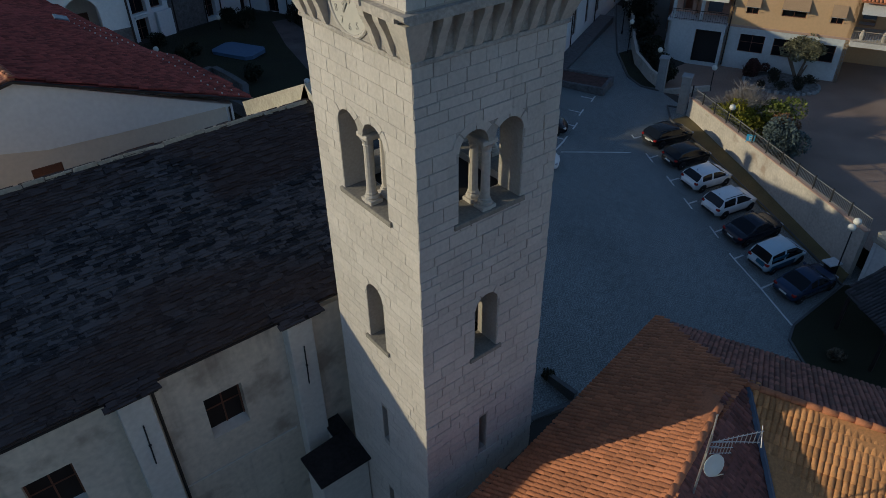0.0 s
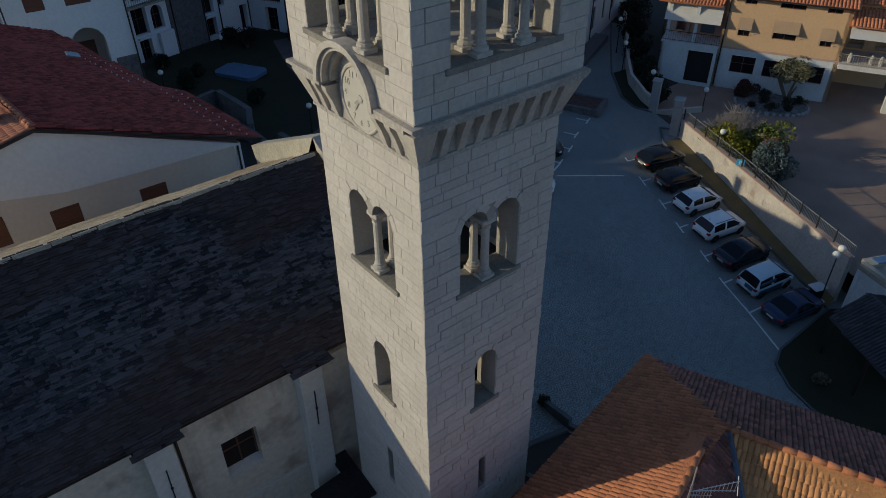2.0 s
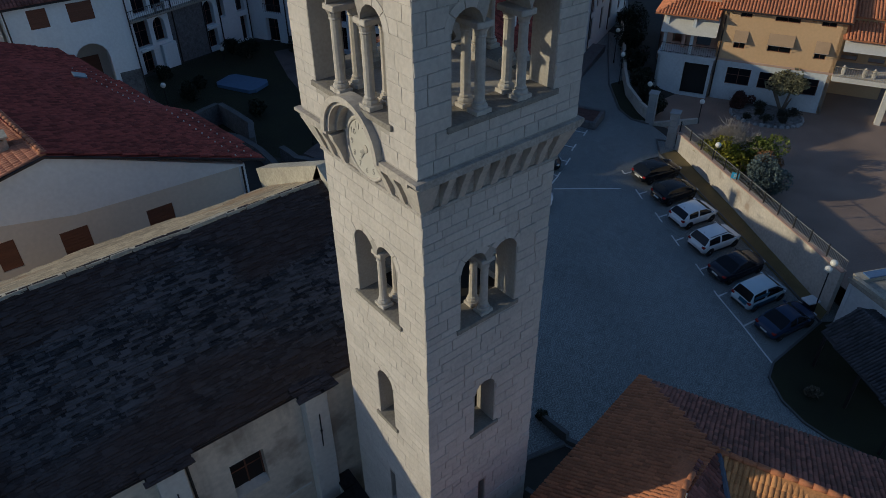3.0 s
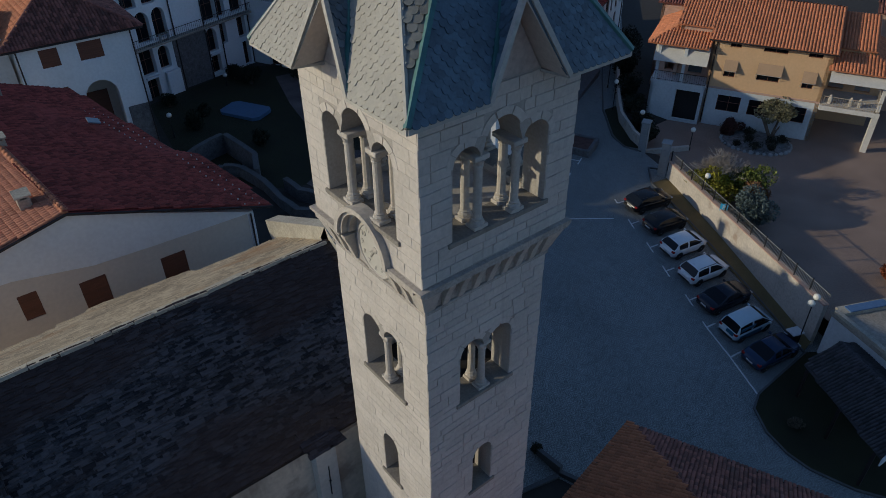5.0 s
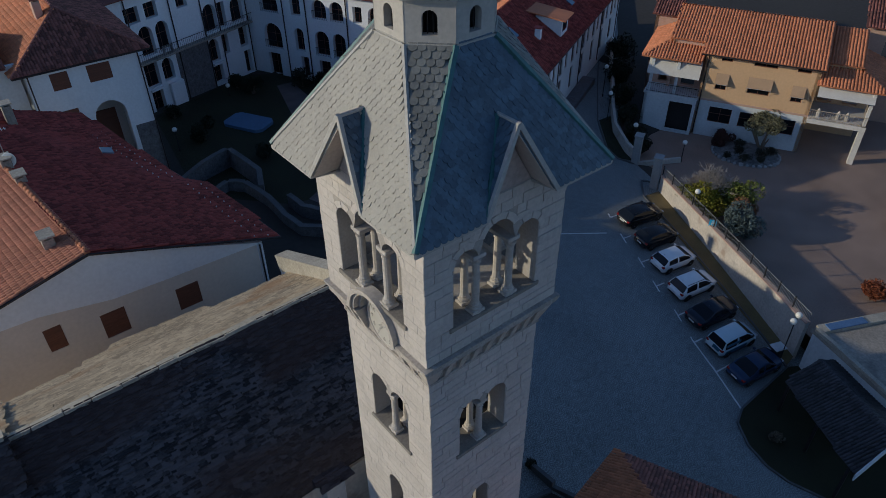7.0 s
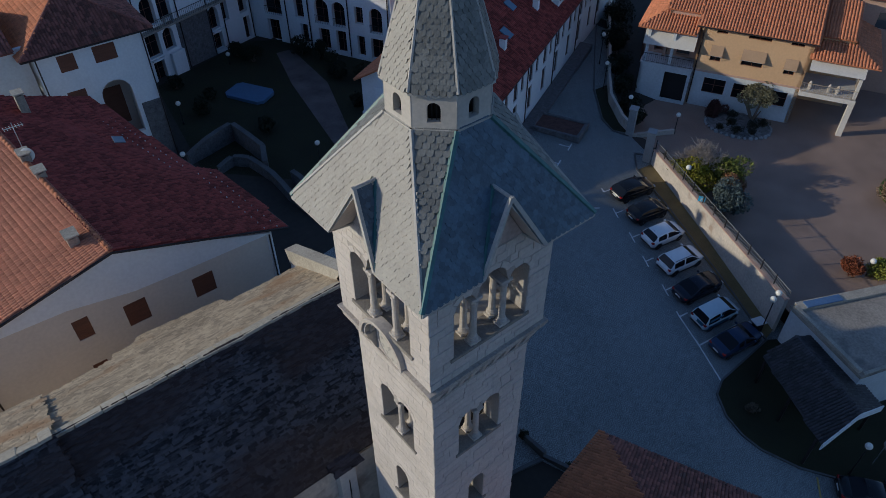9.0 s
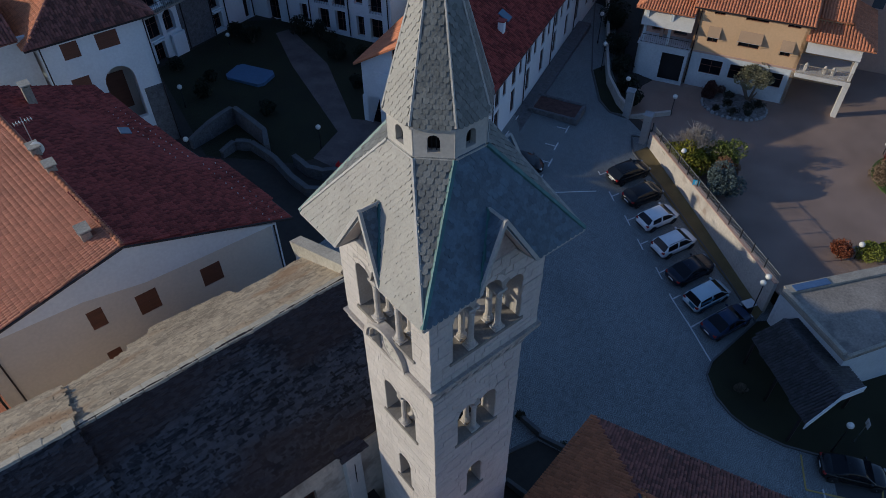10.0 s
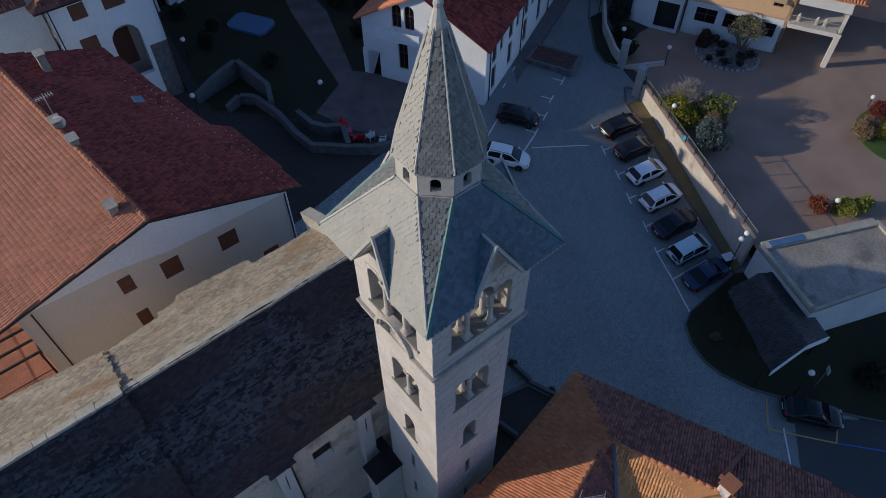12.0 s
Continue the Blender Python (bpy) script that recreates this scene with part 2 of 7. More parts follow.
def mesh_of(name, verts, faces, material, smooth=False):
    me = bpy.data.meshes.new(name)
    me.from_pydata([tuple(v) for v in verts], [], faces)
    me.materials.append(material)
    if smooth:
        me.shade_smooth()
    me.update()
    return me


def part(name, bm, material, parent, label="", m=None, smooth=False):
    """One mesh object under a thing or a part, out of a bmesh or a finished mesh."""
    if isinstance(bm, bmesh.types.BMesh):
        me = bpy.data.meshes.new(name)
        bm.to_mesh(me)
        bm.free()
        me.materials.append(material)
        if smooth:
            me.shade_smooth()
    else:
        me = bm
    ob = new(name, me)
    ob.parent = parent
    if m is not None:
        ob.matrix_local = m
    return tagged(ob, label)


def world_of(ob):
    m = ob.matrix_parent_inverse @ ob.matrix_basis if ob.parent else ob.matrix_basis
    return world_of(ob.parent) @ m if ob.parent else m


def thing(name, m, label, category, group="", kind=""):
    ob = new(name)
    ob.empty_display_size = 0.2
    ob.matrix_basis = m
    return tagged(ob, label, category, group, kind)


def bx(bm, x0, x1, y0, y1, z0, z1, m=None):
    r = bmesh.ops.create_cube(bm, size=1.0)
    t = Matrix.Translation(((x0 + x1) / 2, (y0 + y1) / 2, (z0 + z1) / 2)) @ Matrix.Diagonal((x1 - x0, y1 - y0, z1 - z0, 1))
    bmesh.ops.transform(bm, matrix=(m @ t) if m is not None else t, verts=r["verts"])
    return r["verts"]


def box(*a, bevel=0.0):
    bm = bmesh.new()
    bx(bm, *a)
    if bevel:
        bmesh.ops.bevel(bm, geom=bm.edges[:], offset=bevel, segments=1, affect="EDGES")
    return bm


def rod(bm, a, b, r, r2=None, seg=6):
    a, b = Vector(a), Vector(b)
    d = b - a
    m = Matrix.Translation((a + b) / 2) @ d.to_track_quat("Z", "Y").to_matrix().to_4x4()
    return bmesh.ops.create_cone(bm, cap_ends=True, segments=seg, radius1=r, radius2=r if r2 is None else r2, depth=d.length, matrix=m)


def lathe(profile, seg=12):
    """A turned solid out of (radius, height) pairs, closed at both ends."""
    bm = bmesh.new()
    rings = []
    for r, z in profile:
        rings.append([bm.verts.new((r * math.cos(2 * math.pi * k / seg), r * math.sin(2 * math.pi * k / seg), z)) for k in range(seg)])
    for p, q in zip(rings, rings[1:]):
        for k in range(seg):
            bm.faces.new((p[k], p[(k + 1) % seg], q[(k + 1) % seg], q[k]))
    bm.faces.new(rings[0][::-1]), bm.faces.new(rings[-1])
    return bm


def slab(loops, thick, m=None):
    """A wall in the local xz plane, its front at y = 0 and its back at y = thick, out of an outline and the outlines of its holes."""
    bm = bmesh.new()
    flat = [p for lp in loops for p in lp]
    tris = geometry.tessellate_polygon([[Vector((x, z, 0)) for x, z in lp] for lp in loops])
    front = [bm.verts.new((x, 0, z)) for x, z in flat]
    back = [bm.verts.new((x, thick, z)) for x, z in flat]
    for a, b, c in tris:
        for tri in ((front[a], front[b], front[c]), (back[c], back[b], back[a])):
            try:
                bm.faces.new(tri)
            except ValueError:
                pass
    k = 0
    for lp in loops:
        n = len(lp)
        for i in range(n):
            a, b = k + i, k + (i + 1) % n
            bm.faces.new((front[a], front[b], back[b], back[a]))
        k += n
    bmesh.ops.recalc_face_normals(bm, faces=bm.faces[:])
    if m is not None:
        bmesh.ops.transform(bm, matrix=m, verts=bm.verts[:])
    return bm


def rect(x0, x1, z0, z1):
    return [(x0, z0), (x1, z0), (x1, z1), (x0, z1)]


def arch(x0, x1, z0, z1, seg=8, rise=None):
    """An opening with a round head whose top is at z1."""
    r = (x1 - x0) / 2
    rise = r if rise is None else rise
    c = (x0 + x1) / 2
    return [(x0, z0), (x1, z0)] + [(c + r * math.cos(math.pi * k / seg), z1 - rise + rise * math.sin(math.pi * k / seg)) for k in range(seg + 1)]


def sheet(pts, thick, m=None):
    """A flat plate out of 3D corners, thickened downwards along its normal."""
    bm = bmesh.new()
    vs = [bm.verts.new(p) for p in pts]
    f = bm.faces.new(vs)
    f.normal_update()
    if f.normal.z < 0:
        f.normal_flip()
    nrm = f.normal.copy()
    lo = [bm.verts.new(Vector(p) - nrm * thick) for p in pts]
    bm.faces.new(lo)
    n = len(pts)
    for i in range(n):
        bm.faces.new((vs[i], vs[(i + 1) % n], lo[(i + 1) % n], lo[i]))
    bmesh.ops.recalc_face_normals(bm, faces=bm.faces[:])
    return bm


def inside(px, py, poly):
    c, n = False, len(poly)
    for i in range(n):
        (x1, y1), (x2, y2) = poly[i], poly[(i + 1) % n]
        if (y1 > py) != (y2 > py) and px < (x2 - x1) * (py - y1) / (y2 - y1) + x1:
            c = not c
    return c


def frame_of(pts, up_hint=(0, 0, 1)):
    """Origin, sideways, upslope and normal of a plane through 3D corners."""
    p = [Vector(q) for q in pts]
    nrm = geometry.normal(p)
    if nrm.z < 0:
        nrm = -nrm
    side = Vector(up_hint).cross(nrm)
    side = side.normalized() if side.length > 1e-4 else Vector((1, 0, 0))
    return p[0], side, nrm.cross(side).normalized(), nrm


def barrel(w, l, h):
    """One curved clay tile, its upper end lower and narrower than its foot."""
    v, f = [], []
    seg = 4
    for j, (yy, sc, lift) in enumerate(((0.0, 1.0, 0.035), (l * 1.12, 0.86, 0.0))):
        for k in range(seg + 1):
            a = math.pi * k / seg
            v.append((-math.cos(a) * w / 2 * sc, yy, lift + math.sin(a) * h * sc))
    for k in range(seg):
        f.append((k, seg + 1 + k, seg + 2 + k, k + 1))
    v.append((0, 0, 0.0))
    f.append((0, 1, 2, 3, 4))
    return v[:-1], f


def flat_slate(w, l, t, rough=0.0, rnd=None, tip=0):
    """One slate: a thin slab with an uneven or rounded foot."""
    if tip:
        foot = [(-w / 2, l * 0.33), (-w * 0.43, l * 0.14), (-w * 0.25, l * 0.03), (0, 0), (w * 0.25, l * 0.03), (w * 0.43, l * 0.14), (w / 2, l * 0.33)]
    else:
        j = (lambda: rnd.uniform(-rough, rough)) if rnd else (lambda: 0.0)
        foot = [(-w / 2 + j(), j()), (-w * 0.1, j() * 1.2), (w / 2 + j(), j())]
    top = [(w / 2, l), (-w / 2, l)]
    base = foot + top
    n = len(base)
    v = [(x, y, t * (1 - 0.75 * y / l) + 0.004) for x, y in base] + [(x, y, -0.01) for x, y in foot]
    f = [tuple(range(n))]
    for i in range(len(foot) - 1):
        f.append((n + i, n + i + 1, i + 1, i))
    f.append((n, 0, n - 1)), f.append((len(foot) - 1, n + len(foot) - 1, len(foot)))
    return v, f


def cover(pts, templates, dx, dy, rnd, margin=0.0, lift=0.02, stagger=0.5, jx=0.0, jr=0.0, jz=0.0, first=0.0, holes=(), trim=0.0):
    """Places of pieces in courses over a sloping plane: matrices, and the number of the template for each."""
    o, side, upv, nrm = frame_of(pts)
    poly = [((Vector(p) - o).dot(side), (Vector(p) - o).dot(upv)) for p in pts]
    xs, ys = [p[0] for p in poly], [p[1] for p in poly]
    out, row = [], 0
    y = min(ys) + first
    while y < max(ys):
        x = min(xs) + (stagger * dx if row % 2 else 0)
        while x < max(xs) + dx:
            px, py = x + rnd.uniform(-jx, jx), y
            if inside(px - trim, py + dy * 0.5, poly) and inside(px + trim, py + dy * 0.5, poly) and not any(inside(px, py + dy * 0.5, hole) for hole in holes):
                m = Matrix((side, upv, nrm)).transposed().to_4x4()
                m.translation = o + side * px + upv * py + nrm * (lift + rnd.uniform(0, jz))
                if jr:
                    m = m @ pose(0, 0, 0, rnd.uniform(-jr, jr), rnd.uniform(-jr, jr), rnd.uniform(-jr, jr))
                out.append((m, rnd.randrange(len(templates))))
            x += dx
        y += dy
        row += 1
    return out


def joined(name, places, templates, material, parent, label="", kind="stuff", smooth=False):
    """Many pieces as one mesh."""
    vs, fs, k = [], [], 0
    tv = [np.array(v) for v, _ in templates]
    for m, i in places:
        a = np.array(m)
        vs.append(tv[i] @ a[:3, :3].T + a[:3, 3])
        fs.extend([tuple(q + k for q in f) for f in templates[i][1]])
        k += len(tv[i])
    if not vs:
        return None
    me = mesh_of(name, np.concatenate(vs).tolist(), fs, material, smooth)
    ob = part(name, me, material, parent, label)
    if kind:
        ob["kind"] = kind
    if parent is not None:
        ob.matrix_parent_inverse = world_of(parent).inverted()
    return ob


def singles(name, places, templates, material, parent, smooth=False):
    """The same pieces as objects of their own that share their meshes."""
    meshes = [mesh_of(name, v, f, material, smooth) for v, f in templates]
    inv = world_of(parent).inverted()
    for m, i in places:
        ob = new(name, meshes[i])
        ob.parent = parent
        ob.matrix_local = inv @ m


def split_near(places, spot, count=300):
    """The pieces nearest to a spot of the plan, and the rest."""
    s = sorted(places, key=lambda p: (p[0].translation - Vector(spot)).length)
    return s[:count], s[count:]


# ---- ground ----


def ground_z(x, y):
    ye = y if y < 18 else 18 + 9 * (1 - math.exp(-(y - 18) / 9))
    z = 1.475 - 0.0435 * max(-30, min(x, 65)) + 0.1306 * max(ye, -12)
    return z


YARD = [(44.6, 21.6), (46.5, 26), (57, 31), (95, 14), (95, -25), (45, -9), (34.9, 1.0)]


def area(name, poly, material, lift, label, category, kind="structure", step=1.5, level=None):
    """A convex patch of the ground that follows its slope."""
    xs, ys = [p[0] for p in poly], [p[1] for p in poly]
    bm = bmesh.new()
    nx, ny = max(1, int((max(xs) - min(xs)) / step)), max(1, int((max(ys) - min(ys)) / step))
    bmesh.ops.create_grid(bm, x_segments=nx, y_segments=ny, size=0.5, matrix=Matrix.Translation(((max(xs) + min(xs)) / 2, (max(ys) + min(ys)) / 2, 0)) @ Matrix.Diagonal((max(xs) - min(xs), max(ys) - min(ys), 1, 1)))
    cx, cy = sum(xs) / len(xs), sum(ys) / len(ys)
    for (x1, y1), (x2, y2) in zip(poly, poly[1:] + poly[:1]):
        nrm = Vector((y2 - y1, x1 - x2, 0))
        if nrm.dot(Vector((cx - x1, cy - y1, 0))) > 0:
            nrm = -nrm
        bmesh.ops.bisect_plane(bm, geom=bm.verts[:] + bm.edges[:] + bm.faces[:], plane_co=(x1, y1, 0), plane_no=nrm, clear_outer=True)
    for v in bm.verts:
        v.co.z = (ground_z(v.co.x, v.co.y) if level is None else level) + lift
    bmesh.ops.recalc_face_normals(bm, faces=bm.faces[:])
    me = bpy.data.meshes.new(name)
    bm.to_mesh(me)
    bm.free()
    me.materials.append(material)
    return tagged(new(name, me), label, category, kind=kind)


def strip(bm, pts, width, lift, height=0.004):
    """A band along a line on the ground: paint when flat, a kerb when it has height."""
    for (x1, y1), (x2, y2) in zip(pts, pts[1:]):
        d = Vector((x2 - x1, y2 - y1, 0))
        nrm = Vector((-d.y, d.x, 0)).normalized() * width / 2
        n = max(1, int(d.length / 2))
        for k in range(n):
            a, b = Vector((x1, y1, 0)) + d * (k / n), Vector((x1, y1, 0)) + d * ((k + 1) / n)
            top = [bm.verts.new((*(p + s * nrm).xy, ground_z(*(p + s * nrm).xy) + lift + height)) for p, s in ((a, 1), (b, 1), (b, -1), (a, -1))]
            low = [bm.verts.new((v.co.x, v.co.y, v.co.z - height - 0.02)) for v in top]
            bm.faces.new(top), bm.faces.new(low[::-1])
            for i in range(4):
                bm.faces.new((top[i], low[i], low[(i + 1) % 4], top[(i + 1) % 4]))
    bmesh.ops.recalc_face_normals(bm, faces=bm.faces[:])


def make_ground():
    xs = [-3000, -800, -200] + list(range(-90, 151, 3)) + [250, 800, 3000]
    ys = [-3000, -800, -200] + list(range(-60, 141, 3)) + [250, 800, 3000]
    vs = [(x, y, min(ground_z(x, y), 1.7 if x > 46 and y < 29 else 99)) for y in ys for x in xs]
    n = len(xs)
    fs = [(j * n + i, j * n + i + 1, (j + 1) * n + i + 1, (j + 1) * n + i) for j in range(len(ys) - 1) for i in range(n - 1)]
    tagged(new("ground", mesh_of("ground", vs, fs, M_GROUND)), "dark packed earth and asphalt of a sloping village", "ground", kind="structure")


make_ground()
area("pavement", [(-6, -30), (24, -30), (44.3, 21.2), (46.6, 29), (33, 33), (-6, 24)], M_COBBLE, 0.02, "grey stone setts laid in arcs on the church square", "paving")
area("road", [(29.6, 28.8), (36, 25.5), (45.4, 24.8), (58, 40.2), (58, 43.5), (45, 37.5)], M_COBBLE, 0.012, "mouth of the lane paved with grey setts", "road")
area("road_upper", [(52, 32), (130, 99), (114, 106), (40, 37)], M_COBBLE, 0.008, "narrow lane paved with grey setts", "road")
area("road_low", [(23.2, -12.5), (27.0, -9.2), (31.0, -12.6), (60, -40), (30, -60), (12, -40)], M_ASPHALT, 0.03, "dark asphalt road below the square", "road")
area("yard", YARD, M_YARD, 0.0, "brownish paved courtyard of the villa", "paving", level=2.0)
area("garden_lawn", [(8, 44), (14, 38), (24, 36), (36, 52), (34, 62), (24, 67), (11, 62)], M_LAWN, 0.02, "dark winter lawn in the walled garden", "lawn")
area("garden_terrace", [(19.9, 40.1), (15.7, 37.8), (16.9, 33.9), (19.2, 30.4), (26.5, 33.5), (25.0, 38.5), (22.2, 41.2)], M_PATH, 0.035, "grey-brown gravel terrace in the garden", "path")
area("garden_path", [(19.9, 40.1), (22.2, 41.0), (26.4, 52.2), (27.5, 62.0), (25.5, 62.0), (23.0, 54.0)], M_PATH, 0.03, "grey-brown gravel garden path", "path")

# ---- bell tower ----
CX, CY, HALF, UP_HALF = 2.06, 2.07, 2.06, 2.36
rnd = random.Random(7)
BIF = [(-0.93, 19.5), (0.93, 19.5)] + [(0.505 + 0.425 * math.cos(math.pi * k / 8), 21.27 + 0.425 * math.sin(math.pi * k / 8)) for k in range(9)] + [(-0.505 + 0.425 * math.cos(math.pi * k / 8), 21.27 + 0.425 * math.sin(math.pi * k / 8)) for k in range(9)]
MONO = arch(-0.38, 0.38, 15.0, 17.0)
SLIT = rect(-0.13, 0.13, 10.95, 12.4)
SLIT2 = rect(-0.12, 0.12, 7.2, 8.5)


def arc_pts(c, r, zs, seg=8):
    return [(c + r * math.cos(math.pi * k / seg), zs + r * math.sin(math.pi * k / seg)) for k in range(seg + 1)]


TRI = [(-1.45, 25.5), (1.45, 25.5)] + arc_pts(1.045, 0.405, 27.38) + arc_pts(0, 0.53, 27.68) + arc_pts(-1.045, 0.405, 27.38)
FACES = {"south": 0, "west": -90, "north": 180, "east": 90}
tower = thing("bell_tower", pose(CX, CY, 0), "tall pale ashlar bell tower with slated roof and spire", "bell tower")


def face_m(deg, half):
    """The pose of a face of the tower: x to the right seen from outside, y into the wall."""
    return pose(0, 0, 0, 0, 0, deg) @ pose(0, -half, 0)


def courses(half, z0, z1, holes, rnd, arches):
    """Ashlar blocks as (x0, x1, z0, z1), cut round the openings."""
    out, z = [], z0
    while z < z1 - 0.1:
        h = min(rnd.choice((0.22, 0.27, 0.30, 0.34, 0.38)), z1 - z)
        if z1 - z - h < 0.15:
            h = z1 - z
        cuts = [(a - 0.02, b + 0.02) for a, b, c, d in holes if c < z + h - 0.03 and d > z + 0.03]
        x = -half - rnd.uniform(0, 0.02)
        spans = [(-half, half)]
        for a, b in cuts:
            spans = [s for (p, q) in spans for s in ((p, min(q, a)), (max(p, b), q)) if s[1] - s[0] > 0.06]
        for p, q in spans:
            x = p
            while x < q - 0.02:
                w = rnd.choice((0.32, 0.42, 0.5, 0.58, 0.7, 0.85))
                if q - x - w < 0.22:
                    w = q - x
                out.append((x, x + w, z, z + h))
                x += w
        z += h
    return out


def lay_blocks(parent, blocks, half, deg, spot_z, count):
    """Stones on one face: the nearest as pieces of their own, the rest joined."""
    order = sorted(blocks, key=lambda b: abs((b[2] + b[3]) / 2 - spot_z))
    fm = world_of(tower) @ face_m(deg, half)
    cache = {}

    def geo(w, h, i):
        r = random.Random(i)
        d, e = (0.012 + r.uniform(0, 0.030), 0.007) if deg == 0 else (0.008 + r.uniform(0, 0.006), 0.006)
        j = [r.uniform(0.001, 0.009) * (1.0 if deg == 0 else 0.35) for _ in range(4)]
        v = [(j[0], 0, j[1]), (w - j[2], 0, j[1]), (w - j[2], 0, h - j[3]), (j[0], 0, h - j[3])]
        v += [(j[0] + e, -d, j[1] + e), (w - j[2] - e, -d, j[1] + e), (w - j[2] - e, -d, h - j[3] - e), (j[0] + e, -d, h - j[3] - e)]
        return v, [(4, 5, 6, 7), (0, 1, 5, 4), (1, 2, 6, 5), (2, 3, 7, 6), (3, 0, 4, 7)]

    inv = world_of(parent).inverted()
    for b in order[:count]:
        w, h = round(b[1] - b[0], 2), round(b[3] - b[2], 2)
        key = (w, h)
        if key not in cache:
            cache[key] = mesh_of("stone_block", *geo(w, h, len(cache)), M_ASHLAR)
        ob = new("stone_block", cache[key])
        ob.parent = parent
        ob.matrix_local = inv @ fm @ pose(b[0], 0.004, b[2])
    places, temps = [], []
    for i, b in enumerate(order[count:]):
        temps.append(geo(b[1] - b[0], b[3] - b[2], i))
        places.append((fm @ pose(b[0], 0.004, b[2]), i))
    if places:
        joined("stone_work", places, temps, M_ASHLAR_ISL, parent)


def voussoirs(c, r, zs, n, depth, a0=0.0, a1=math.pi):
    """Wedge stones round an arch, as corner lists in the face."""
    out = []
    for k in range(n):
        p, q = a0 + (a1 - a0) * (k + 0.04) / n, a0 + (a1 - a0) * (k + 0.96) / n
        turn = [p + (q - p) * i / 5 for i in range(6)]
        out.append([(c + (r + 0.004) * math.cos(a), zs + (r + 0.004) * math.sin(a)) for a in turn] + [(c + (r + depth) * math.cos(a), zs + (r + depth) * math.sin(a)) for a in turn[::-1]])
    return out


